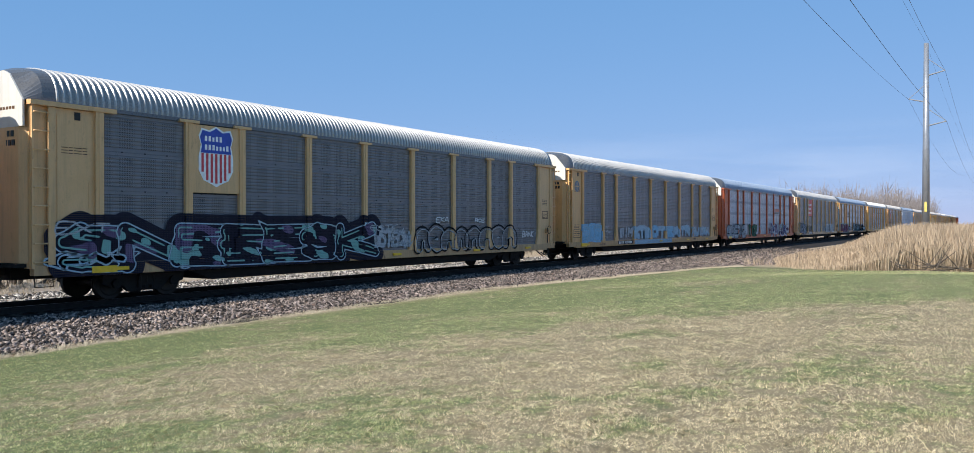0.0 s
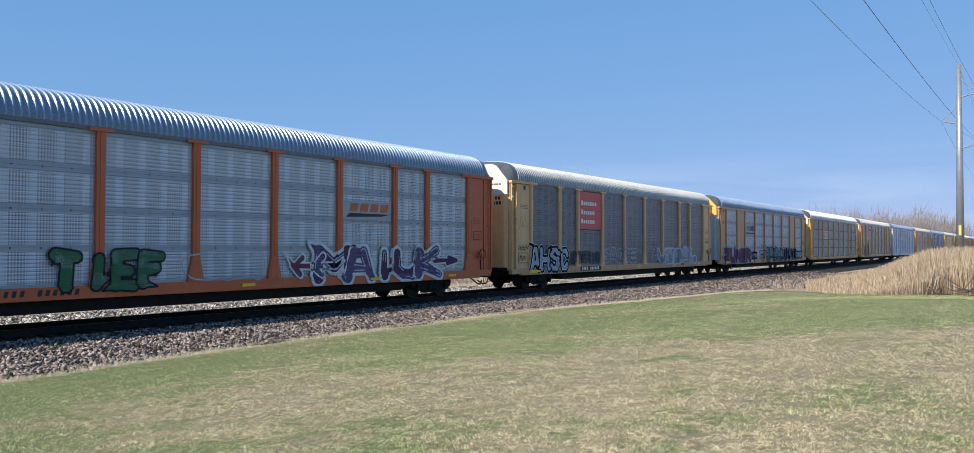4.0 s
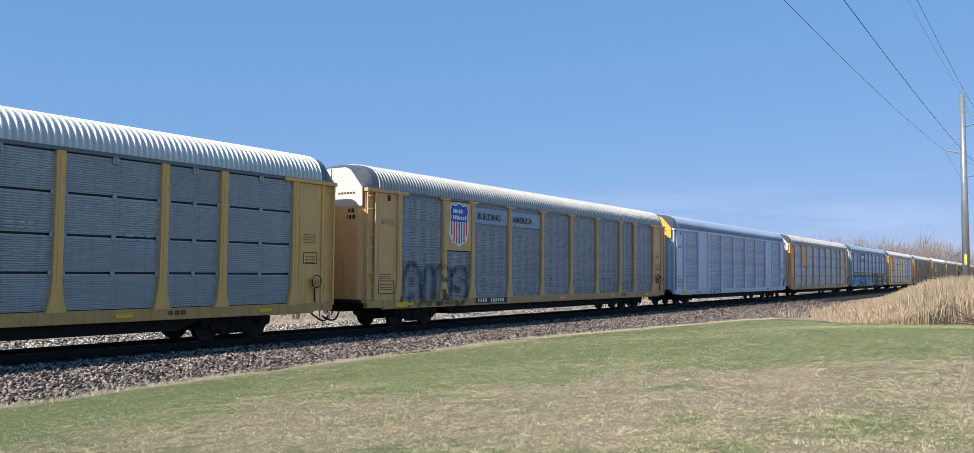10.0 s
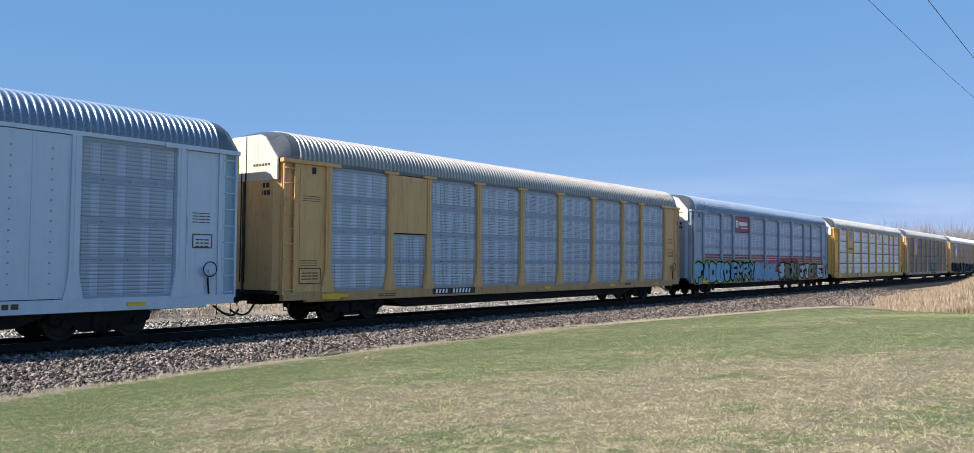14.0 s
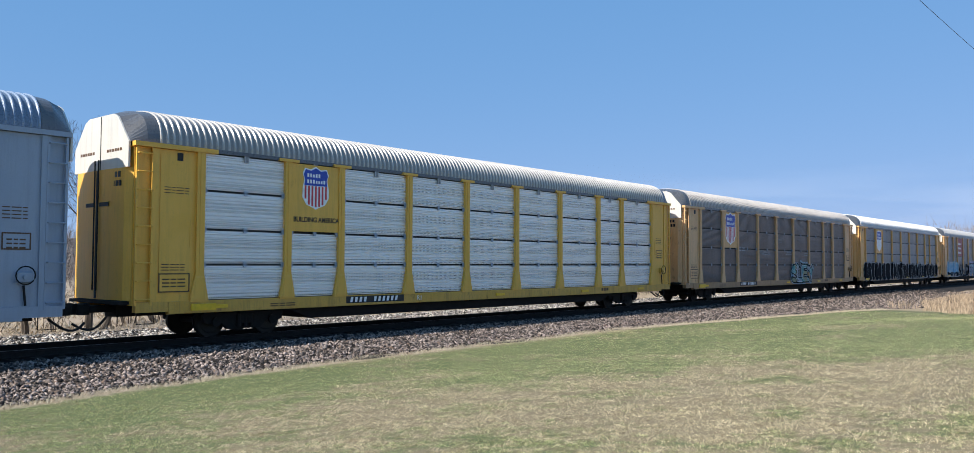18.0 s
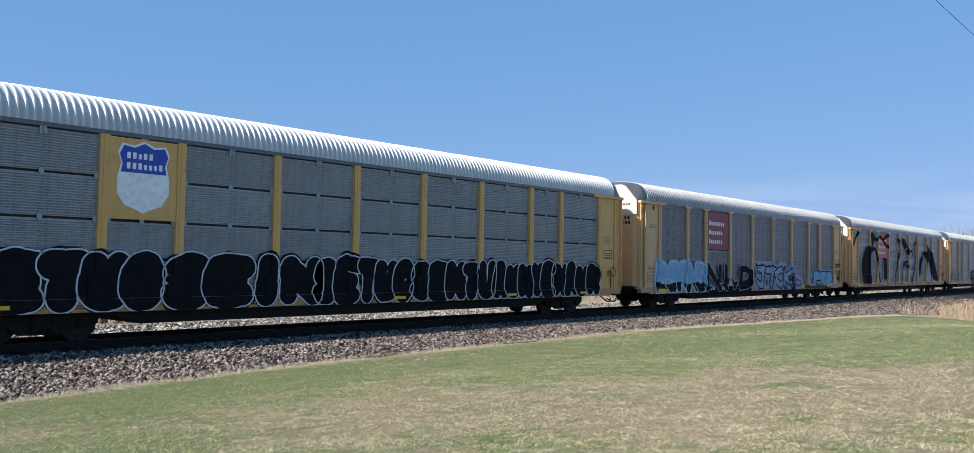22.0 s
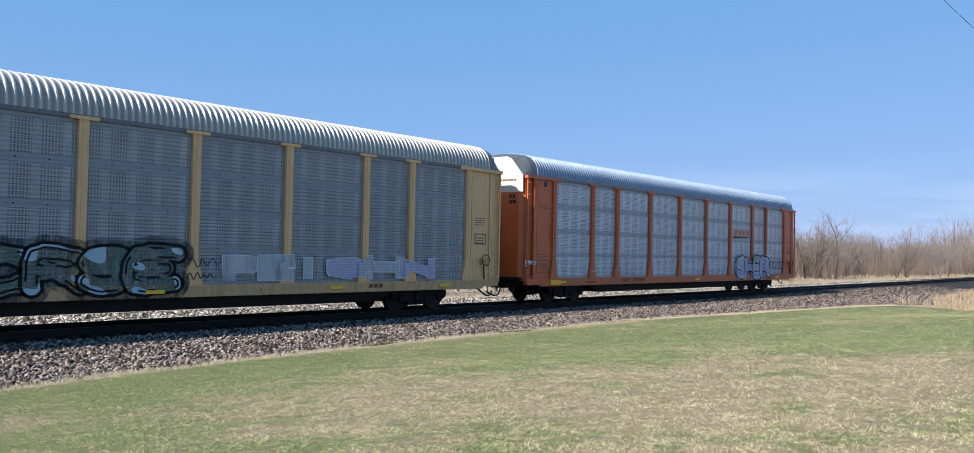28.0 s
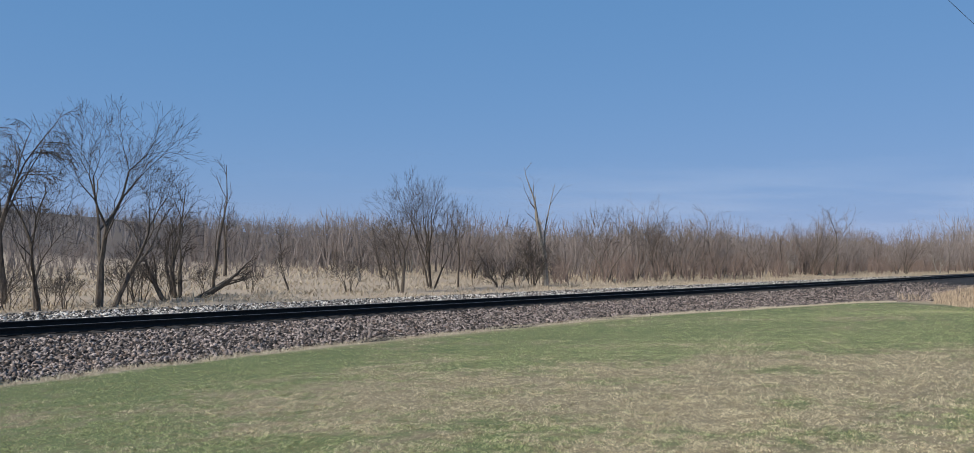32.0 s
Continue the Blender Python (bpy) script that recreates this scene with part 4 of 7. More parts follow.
        for x0, x1 in BAYS:
            for z in (1.96, 2.88, 3.9):
                for k in range(1, 4):
                    x = x0 + (x1 - x0) * k / 4
                    bolts.box(x - 0.018, x + 0.018, -1.585, -1.57, z - 0.018, z + 0.018)
        tagged(part("bolting", bolts, MAT["black"], car, "rows of dark bolt heads"), kind="stuff")
    # small marks and fittings on the near side
    for k, x in enumerate((-11.2, -7.9, -5.3, -2.7, 0.4, 3.2, 6.0, 8.4, 10.6)):
        if k % 2 == 0 and k != 2:
            part("reflector", shared("reflector", lambda: Shape().box(-0.24, 0.24, -0.006, 0.03, -0.045, 0.045)), MAT["reflector"], car, at=pose(x, Y_SILL - 0.032, 0.87))
    bare = spec["coat"] == "orange"
    num = part("number_board", Shape().box(*spec.get("board", (-6.9, -4.5)), Y_SILL - 0.006, Y_SILL - 0.002, 0.79, 1.0), frame_mat if bare else MAT["ink_black"], car, "board with the car's marks as plain bars")
    ink = MAT["ink_black" if bare else "ink_white"]
    b0 = spec.get("board", (-6.9, -4.5))
    for k in range(4):
        part("mark", shared("mark", lambda: Shape().prism_y([(0, -0.012), (0.095, -0.012), (0.125, 0.135), (0.03, 0.135)], -0.004, 0)), ink, num, at=pose(b0[0] + 0.15 + k * 0.18, Y_SILL - 0.008, 0.835))
    for k in range(6):
        part("mark", SHARED["mark"], ink, num, at=pose(b0[0] + 1.1 + k * 0.18, Y_SILL - 0.008, 0.835))
    tagged(part("lettering", bars(-12.75, 3.9, (0.16, 0.1, 0.2, 0.12), 0.02, -1.602, 0.03, 3, 0.07), MAT["ink_brown"], car, "small dark stencilled lines"), kind="stuff")
    tagged(part("lettering", bars(-12.8, 1.95, (0.2, 0.25, 0.12), 0.022, -1.602, 0.03, 3, 0.07), MAT["ink_brown"], car, "small dark stencilled lines"), kind="stuff")
    tagged(part("lettering", bars(12.15, 3.2, (0.16, 0.2, 0.1), 0.025, -1.602, 0.03, 4, 0.08), MAT["ink_brown"], car, "small dark stencilled lines"), kind="stuff")
    tagged(part("lettering", bars(7.3, 0.84, (0.14, 0.14, 0.16), 0.12, Y_SILL - 0.008, 0.05), MAT["ink_brown"], car, "owner's mark as plain bars"), kind="stuff")
    tagged(part("lettering", bars(-9.6, 0.86, (0.25, 0.18, 0.3), 0.03, Y_SILL - 0.008, 0.05, 2, 0.06), MAT["ink_brown"], car, "small dark stencilled lines"), kind="stuff")
    part("warning_plate", Shape().box(-12.0, -11.3, Y_SILL - 0.036, Y_SILL - 0.004, 0.78, 0.95), MAT["reflector"], car, "yellow warning plate")
    # placard with a dark border, a notch and an inspection plate on the front corner panel
    notice(car, frame_mat, -12.87, -12.03, 1.26, 1.74)
    notice(car, frame_mat, 12.15, 12.75, 2.28, 2.66)
    part("notch", Shape().box(-12.42, -12.26, -1.604, -1.598, 4.6, 4.8), MAT["black"], car, "dark opening in the corner panel")
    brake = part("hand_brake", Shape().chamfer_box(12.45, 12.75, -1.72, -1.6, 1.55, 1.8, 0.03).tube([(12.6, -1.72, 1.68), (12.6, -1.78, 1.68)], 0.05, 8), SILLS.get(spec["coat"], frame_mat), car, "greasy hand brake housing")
    part("brake_wheel", Shape().tube([(12.6 + 0.2 * math.cos(a), -1.77, 1.72 + 0.2 * math.sin(a)) for a in (0.4 * k for k in range(17))], 0.016, 5), MAT["under"], brake)
    part("brake_rod", Shape().tube([(12.6, -1.66, 1.5), (12.65, -1.65, 1.05)], 0.025, 6), MAT["under"], brake)
    part("step", Shape().tube([(-13.4, -1.55, 0.98), (-13.4, -1.58, 0.5), (-12.95, -1.58, 0.5), (-12.95, -1.55, 0.98)], 0.015, 5), MAT["under"], car, "bent bar step")
    part("step", Shape().tube([(13.4, -1.55, 0.98), (13.4, -1.58, 0.5), (12.95, -1.58, 0.5), (12.95, -1.55, 0.98)], 0.015, 5), MAT["under"], car, "bent bar step")
    wheels = truck(car, -10.05) + truck(car, 10.05)
    if deco:
        deco(car)
    return car, wheels


# ---- paint, signs and emblems on the near side ----
SPRAY = {name: spray("spray_" + name, col, cover) for name, col, cover in (
    ("black", (0.008, 0.008, 0.01), 1.0), ("soot", (0.03, 0.03, 0.035), 0.8), ("white", (0.72, 0.74, 0.76), 0.93), ("frost", (0.5, 0.53, 0.56), 0.62),
    ("aqua", (0.36, 0.56, 0.50), 0.68), ("sky", (0.30, 0.56, 0.74), 0.94), ("ice", (0.42, 0.57, 0.66), 0.76), ("teal", (0.22, 0.47, 0.43), 0.95), ("mint", (0.22, 0.34, 0.27), 0.35),
    ("night", (0.02, 0.018, 0.03), 1.0), ("violet", (0.10, 0.045, 0.10), 0.97), ("plum", (0.13, 0.085, 0.17), 0.95), ("maroon", (0.19, 0.045, 0.075), 0.9),
    ("lilac", (0.47, 0.45, 0.60), 0.82), ("sea", (0.04, 0.11, 0.14), 0.95), ("lime", (0.40, 0.46, 0.09), 0.95), ("rust", (0.42, 0.12, 0.075), 0.95),
    ("amber", (0.62, 0.29, 0.09), 0.95), ("olive", (0.27, 0.26, 0.15), 0.92), ("straw", (0.42, 0.40, 0.24), 0.7), ("fern", (0.05, 0.15, 0.07), 0.9), ("grey", (0.30, 0.31, 0.32), 0.7), ("ghost", (0.05, 0.055, 0.06), 0.42))}

# letter skeletons on an eight by eight grid, strokes parted by slashes
GLYPHS = {
    "A": "00 28 58 80/13 73", "B": "00 08 57 76 44 04/44 73 71 50 00", "C": "76 58 28 06 02 20 50 72", "D": "00 08 48 86 82 40 00", "E": "80 00 08 88/04 64",
    "F": "00 08 88/04 64", "G": "76 58 28 06 02 20 60 83 53", "H": "00 08/80 88/04 84", "I": "40 48", "J": "18 78/58 52 40 20 02", "K": "00 08/78 04 80",
    "L": "08 00 70", "M": "00 08 44 88 80", "N": "00 08 80 88", "O": "40 12 06 38 58 86 82 40", "P": "00 08 58 86 64 04", "Q": "40 02 06 48 86 82 40/53 80",
    "R": "00 08 58 86 64 04/44 80", "S": "77 58 28 06 25 64 72 50 20 01", "T": "08 88/48 40", "U": "08 02 20 60 82 88", "V": "08 40 88", "W": "08 20 45 60 88",
    "X": "00 88/08 80", "Y": "08 44 88/44 40", "Z": "08 88 00 80", "1": "26 48 40", "2": "06 28 68 76 00 80", "!": "48 43/41 40", ".": "40 41",
    "^": "00 04 26 47 66 84 80", "<": "84 04/37 04 31", ">": "04 84/57 84 51", "~": "04 26 43 65 84",
}


def skeleton(ch, rng, x0, x1, z0, z1, fat, style, lean):
    """Segments of one letter: both ends, and the half width of the stroke at either end."""
    w, h, out = x1 - x0, z1 - z0, []
    pad_x, pad_z = min(fat, 0.45 * w), min(fat, 0.45 * h)
    jit = 0.045 if style == "wild" else 0.025
    for line in GLYPHS[ch].split("/"):
        pts = []
        for p in line.split():
            u, v = int(p[0]) / 8 + rng.uniform(-jit, jit), int(p[1]) / 8 + rng.uniform(-jit, jit)
            pts.append((x0 + pad_x + (w - 2 * pad_x) * u + lean * (v - 0.5) * h, z0 + pad_z + (h - 2 * pad_z) * v))
        if style == "round":
            pts = smooth_line(pts, 3)
        for a, b in zip(pts, pts[1:]):
            r = fat * rng.uniform(0.9, 1.08)
            out.append((*a, *b, r, r * (1.0 if style != "wild" else rng.uniform(0.72, 1.05))))
    if style == "wild":
        for _ in range(2):
            a = rng.choice(out)
            d = rng.choice((-1, 1))
            out.append((a[0], a[1], a[0] + d * rng.uniform(0.25, 0.5) * h, min(z1 + 0.1, max(z0, a[1] + rng.uniform(-0.2, 0.45) * h)), fat * 0.8, 0.0))
    return np.array(out)


def stroke_field(gx, gz, segs, square=False):
    """Signed distance to thick strokes: below zero is inside."""
    best = np.full(gx.shape, 9.0)
    for x0, z0, x1, z1, r0, r1 in segs:
        dx, dz = x1 - x0, z1 - z0
        t = np.clip(((gx - x0) * dx + (gz - z0) * dz) / (dx * dx + dz * dz + 1e-9), 0, 1)
        ex, ez = np.abs(gx - x0 - dx * t), np.abs(gz - z0 - dz * t)
        d = np.maximum(ex, ez) if square else np.hypot(ex, ez)
        best = np.minimum(best, d - (r0 + (r1 - r0) * t))
    return best


def sprayed(name, xs, zs, f, y, color, parent, label=""):
    """A thin sheet of paint where the field f is below zero, laid over sheets, posts and sill."""
    inside = f < 0
    n_in = inside[:-1, :-1].astype(int) + inside[1:, :-1] + inside[1:, 1:] + inside[:-1, 1:]
    if not n_in.any():
        return parent
    nz = len(zs)
    verts = [(x, z) for x in xs for z in zs]
    faces = [(i * nz + j, (i + 1) * nz + j, (i + 1) * nz + j + 1, i * nz + j + 1) for i, j in np.argwhere(n_in == 4).tolist()]
    for i, j in np.argwhere((n_in > 0) & (n_in < 4)).tolist():
        ring = ((i, j), (i + 1, j), (i + 1, j + 1), (i, j + 1))
        poly = []
        for k in range(4):
            p, q = ring[k], ring[(k + 1) % 4]
            a, b = f[p], f[q]
            if a < 0:
                poly.append((xs[p[0]], zs[p[1]]))
            if (a < 0) != (b < 0):
                t = a / (a - b)
                poly.append((xs[p[0]] + (xs[q[0]] - xs[p[0]]) * t, zs[p[1]] + (zs[q[1]] - zs[p[1]]) * t))
        if len(poly) >= 3:
            faces.append(tuple(range(len(verts), len(verts) + len(poly))))
            verts += poly
    used = sorted({i for face in faces for i in face})
    slot = {i: k for k, i in enumerate(used)}
    v = np.array([verts[i] for i in used])
    off = np.min([np.abs(np.abs(v[:, 0]) - p) for p in POSTS], axis=0)
    on_post = off < np.where(v[:, 1] > 1.61, 0.135, 0.29)
    depth = np.where(v[:, 1] < 1.025, 0.022, np.where(on_post, 0.0, 0.068))
    me = bpy.data.meshes.new(name)
    me.from_pydata(np.stack([v[:, 0], y + depth, v[:, 1]], -1).tolist(), [], [tuple(slot[i] for i in face) for face in faces])
    me.materials.append(SPRAY[color])
    ob = new(name, me)
    ob.parent = parent
    return tagged(ob, label, kind="stuff" if name != "graffiti" else "")


def piece(car, word, x0, x1, z0, z1, fill, line, lw=0.06, fat=0.2, style="round", seed=1, halo=None, halo_w=0.07, back=None, grow=0.2, low=None, low_z=1.15, mottle=(), shine=None, lean=0.05, lap=0.1, deep=0.0, cell=0.036, label=""):
    """A sprayed word. fill: colours taken in turn, or none for outlines alone; halo: rim round the whole word; back: cloud behind it;
    low: second colour below the height low_z; mottle: patches of other colours in the letters; shine: thin light strokes."""
    rng = random.Random(seed)
    room = grow + 0.3
    xs = np.arange(x0 - room, x1 + room, cell)
    zs = np.arange(max(0.715, z0 - 0.15), z1 + 0.35, cell)
    edges = [e * p + w for p in POSTS for e in (-1, 1) for w in (-0.3, -0.28, -0.145, -0.125, 0.125, 0.145, 0.28, 0.3)]
    xs = np.unique(np.concatenate([xs, [e for e in edges if xs[0] < e < xs[-1]]]))
    zs = np.unique(np.concatenate([zs, [e for e in (1.015, 1.035, 1.6, 1.62) if zs[0] < e < zs[-1]]]))
    gx, gz = np.meshgrid(xs, zs, indexing="ij")
    n = len(word)
    w = (x1 - x0) / n
    fields = []
    for k, ch in enumerate(word):
        a, b = x0 + k * w - lap * w * 0.5, x0 + (k + 1) * w + lap * w * 0.5
        segs = skeleton(ch, rng, a, b, z0 + rng.uniform(0, 0.05), z1 - rng.uniform(0, 0.1), fat, style, lean)
        fields.append(stroke_field(gx, gz, segs, style == "block"))
    whole = np.min(fields, axis=0)
    y = Y_DECAL - deep
    if back:
        puff = 0.16 * (lumps(gx + 40, gz + 40, 0.33, seed) - 0.5)
        sprayed("graffiti", xs, zs, whole - grow + puff, y, back, car, "sprayed background cloud")
    if halo:
        sprayed("graffiti_rim", xs, zs, whole - lw * 0.5 - halo_w, y - 0.003, halo, car, "sprayed rim round the letters")
    for k, f in enumerate(fields):
        nxt = fields[k + 1] if k + 1 < n else np.full(f.shape, 9.0)
        inner = np.maximum(f, -nxt)
        hold = car
        if fill:
            tone = fill[k % len(fill)]
            if low:
                hold = sprayed("graffiti", xs, zs, np.maximum(inner, low_z + 0.06 * np.sin(gx * 3.0) - gz), y - 0.006, tone, car, label or "sprayed letter")
                sprayed("graffiti_base", xs, zs, np.maximum(inner, gz - low_z - 0.06 * np.sin(gx * 3.0)), y - 0.006, low, hold, "darker lower half")
            else:
                hold = sprayed("graffiti", xs, zs, inner, y - 0.006, tone, car, label or "sprayed letter")
            for m, (other, cover, size) in enumerate(mottle):
                patch = 1.0 - cover - lumps(gx * 0.6 + 30, gz + 30, size, seed + 7 * m)
                sprayed("graffiti_patch", xs, zs, np.maximum(inner + 0.03, patch * 0.3), y - 0.008 - 0.001 * m, other, hold, "patch of another colour")
        if line:
            sprayed("graffiti_outline", xs, zs, np.maximum(np.abs(f) - lw * 0.5, -nxt - lw * 0.5), y - 0.012, line, hold, "sprayed outline")
        if shine:
            broken = 0.5 - lumps(gx + 20, gz + 20, 0.45, seed + 3)
            sprayed("graffiti_stroke", xs, zs, np.maximum(np.maximum(np.abs(f + fat * 0.5) - 0.024, broken * 0.2), -nxt), y - 0.014, shine, hold, "thin highlight")


def tag(car, word, x0, x1, z0, z1, color, fat=0.022, seed=1, lean=0.15):
    """Handwriting in one thin sprayed line."""
    piece(car, word, x0, x1, z0, z1, (color,), None, fat=fat, seed=seed, lean=lean, lap=0.0, grow=0.0, cell=0.028, deep=0.012, label="thin sprayed tag")


def scrawl(car, x0, x1, z, h, line, lw=0.03, seed=1):
    """A quick handwritten tag, as plain loops."""
    rng = random.Random(seed)
    n = max(4, int((x1 - x0) / (h * 0.5)))
    pts = [(x0 + (x1 - x0) * k / n, z + h * (0.5 if k % 2 else -0.5) * rng.uniform(0.5, 1.0)) for k in range(n + 1)]
    part("graffiti_tag", ribbon(Shape(), pts, lw, Y_DECAL - 0.003), SPRAY[line], car, "thin sprayed tag")


def strokes(car, mat, lines, w):
    for pts in lines:
        part("graffiti_stroke", ribbon(Shape(), pts, w, Y_DECAL - 0.006), SPRAY[mat], car, "broad sprayed stroke")


def fill(car, mat, pts, deep=0.003):
    part("graffiti", outline(smooth_line(list(pts) + [pts[0]], 4)[:-1], Y_DECAL - deep), SPRAY[mat], car, "large sprayed shape")


def rows_of_bars(parent, x0, lines, z, h, step, y, mat, cw, gap):
    """Rows of upright bars in place of the letters of a brand name."""
    for r, widths in enumerate(lines):
        s, x = Shape(), x0
        for k, big in enumerate(widths):
            ww, hh = cw * (1.15 if big else 0.95), h * (1.0 if big else 0.8)
            s.box(x, x + ww, y, y + 0.004, z - r * step, z - r * step + hh)
            x += ww + gap
        tagged(part("brand_mark", s, MAT[mat], parent), kind="stuff")


def shield(car, xc, zc, w, h, stripes=True, y=-1.632):
    """Shield emblem: blue head with white bars, striped field, white rim."""
    def pts(k):
        a = ((-0.5, 0.36), (-0.42, 0.5), (-0.2, 0.47), (0, 0.55), (0.2, 0.47), (0.42, 0.5), (0.5, 0.36), (0.44, 0.2), (0.5, -0.02), (0.5, -0.25), (0.36, -0.43), (0.12, -0.5), (0, -0.55), (-0.12, -0.5), (-0.36, -0.43), (-0.5, -0.25), (-0.5, -0.02), (-0.44, 0.2))
        return [(xc + u * w * k, zc + v * h * k) for u, v in a]
    rim = part("emblem", outline(pts(1.0), y), MAT["ink_white"], car, "shield emblem with a blue head" + (" and red stripes" if stripes else " and a white field"))
    inner = pts(0.93)
    split = zc + 0.06 * h
    head = inner[:8] + [(xc + w * 0.44, split), (xc - w * 0.44, split), inner[-1]]
    part("emblem_head", outline(head, y - 0.004), MAT["ink_blue"], rim)
    if stripes:
        for k in range(-3, 4):
            x = xc + k * w * 0.13
            low = zc - h * (0.48 - 0.12 * (abs(k) / 3) ** 2 - (0.08 if abs(k) == 3 else 0))
            part("stripe", band(x - w * 0.033, x + w * 0.033, low, split - 0.01, y - 0.004, 0.002), MAT["ink_red"], rim)
    rows_of_bars(rim, xc - w * 0.33, ((1, 1, 0, 1, 1), (1, 1, 1, 0, 0, 0, 1)), zc + h * 0.27, h * 0.095, h * 0.155, y - 0.009, "ink_white", w * 0.058, w * 0.042)


def plate(car, b, mat, z0=2.92, z1=4.87):
    x0, x1 = BAYS[b]
    return part("plate", Shape().box(x0 + 0.1, x1 - 0.1, -1.625, -1.54, z0, z1), MAT[mat], car, "painted steel plate over the sheets")


def tape(car, xs):
    """Strips of red and white reflective tape along the top of the sill."""
    for x in xs:
        strip = part("reflective_tape", shared("reflective_tape", lambda: Shape().box(-0.45, 0.45, -0.008, 0.02, -0.055, 0.055)), MAT["ink_white"], car, "red and white reflective tape", at=pose(x, Y_SILL - 0.034, 0.98))
        for dx in (-0.3, 0.0, 0.3):
            part("red_block", shared("red_block", lambda: Shape().box(-0.075, 0.075, -0.003, 0.0, -0.055, 0.055)), MAT["ink_red"], strip, at=pose(dx, -0.009, 0))


def red_sign(car, mat="sign_red", z0=2.92, b=2):
    x0, x1 = BAYS[b]
    s = part("sign", Shape().box(x0 + 0.12, x1 - 0.12, -1.6, -1.54, z0, 4.87), MAT[mat], car, "dark red sign panel with white lettering as bars")
    return s, x0 + 0.12


def deco_1(car):
    plate(car, 1, "tan_pale")
    shield(car, -8.08, 3.98, 1.25, 1.62)
    piece(car, "SNEEESK", -12.6, -1.0, 0.76, 2.08, ("night",), "ice", 0.042, 0.24, "wild", 3, "night", 0.26, None, 0.3, mottle=(("teal", 0.33, 0.24), ("plum", 0.34, 0.34)), shine="teal", lap=0.4, label="black and teal sprayed letter")
    piece(car, "<~", -13.0, -11.2, 0.8, 1.5, ("night",), "ice", 0.05, 0.1, "wild", 8, lap=0.4)
    tag(car, "EXT", -12.9, -11.5, 1.75, 2.1, "frost", 0.024, 4)
    tag(car, "ESTK", -1.1, 0.5, 1.75, 2.05, "frost", 0.02, 5)
    piece(car, "WSTEDW", -0.9, 1.2, 1.12, 1.85, ("frost",), "frost", 0.03, 0.07, "wild", 5, lap=0.3)
    piece(car, "^O^^", 1.6, 5.3, 0.85, 2.02, None, "black", 0.07, 0.26, "round", 7, lap=0.3)
    piece(car, "^^O^", 5.3, 9.4, 0.85, 2.05, None, "black", 0.07, 0.26, "round", 9, lap=0.3)
    piece(car, "^O^^", 1.7, 5.2, 0.9, 1.9, None, "frost", 0.04, 0.22, "round", 7, lap=0.2, deep=0.004)
    piece(car, "^^O^", 5.4, 9.3, 0.9, 1.95, None, "frost", 0.04, 0.22, "round", 9, lap=0.2, deep=0.004)
    tag(car, "EKA", 3.0, 3.9, 2.05, 2.35, "white", 0.022, 3)
    tag(car, "ROE", 5.9, 6.7, 2.05, 2.35, "white", 0.022, 6)
    tag(car, "BANK!", 10.1, 11.5, 1.35, 1.7, "white", 0.028, 4)


def deco_2(car):
    e = part("emblem", Shape().disc_y(-12.45, 4.05, 0.3, -1.606, -1.6, 24), plain("grey_emblem", (0.16, 0.19, 0.22), 0.5), car, "faded round emblem")
    part("cross", Shape().box(-12.66, -12.24, -1.612, -1.607, 4.02, 4.08).box(-12.48, -12.42, -1.612, -1.607, 3.84, 4.26), MAT["tan_pale"], e)
    piece(car, "DAS", -11.75, -9.35, 1.05, 1.95, ("sky",), "ice", 0.05, 0.19, "block", 12, halo="sky", halo_w=0.08, lap=0.2, shine="ice")
    tag(car, "THEE", -10.1, -9.35, 1.95, 2.15, "frost", 0.02, 2)
    tag(car, "TAM", -8.95, -8.2, 1.75, 1.95, "frost", 0.02, 3)
    tag(car, "MAS", -8.85, -8.0, 1.45, 1.65, "frost", 0.02, 4)
    tag(car, "NS", -8.75, -8.3, 1.15, 1.35, "frost", 0.02, 5)
    piece(car, "SIM", -6.6, -4.6, 1.15, 1.85, ("frost",), "frost", 0.03, 0.1, "wild", 13)
    piece(car, "KTB", -4.4, -1.5, 1.06, 1.95, ("ice",), None, 0.05, 0.17, "block", 14, lean=0.0)
    piece(car, "CT", -1.25, 1.3, 1.06, 1.92, ("sky", "ice"), "ice", 0.03, 0.16, "block", 15, lean=0.0)
    piece(car, "EA", 1.6, 4.2, 1.06, 1.9, ("sky", "ice"), "ice", 0.03, 0.16, "block", 16, lean=0.0)
    piece(car, "TR", 4.4, 6.5, 1.1, 1.95, ("ice",), "frost", 0.04, 0.15, "block", 17)
    piece(car, "NUSKA", 6.9, 11.3, 1.08, 1.85, ("frost", "ice"), "frost", 0.03, 0.15, "block", 18, mottle=(("ice", 0.45, 0.2),))
    part("graffiti", band(-4.3, 2.6, 0.74, 1.02, Y_SILL - 0.03, 0.003), SPRAY["ice"], car, "blue overspray on the sill")


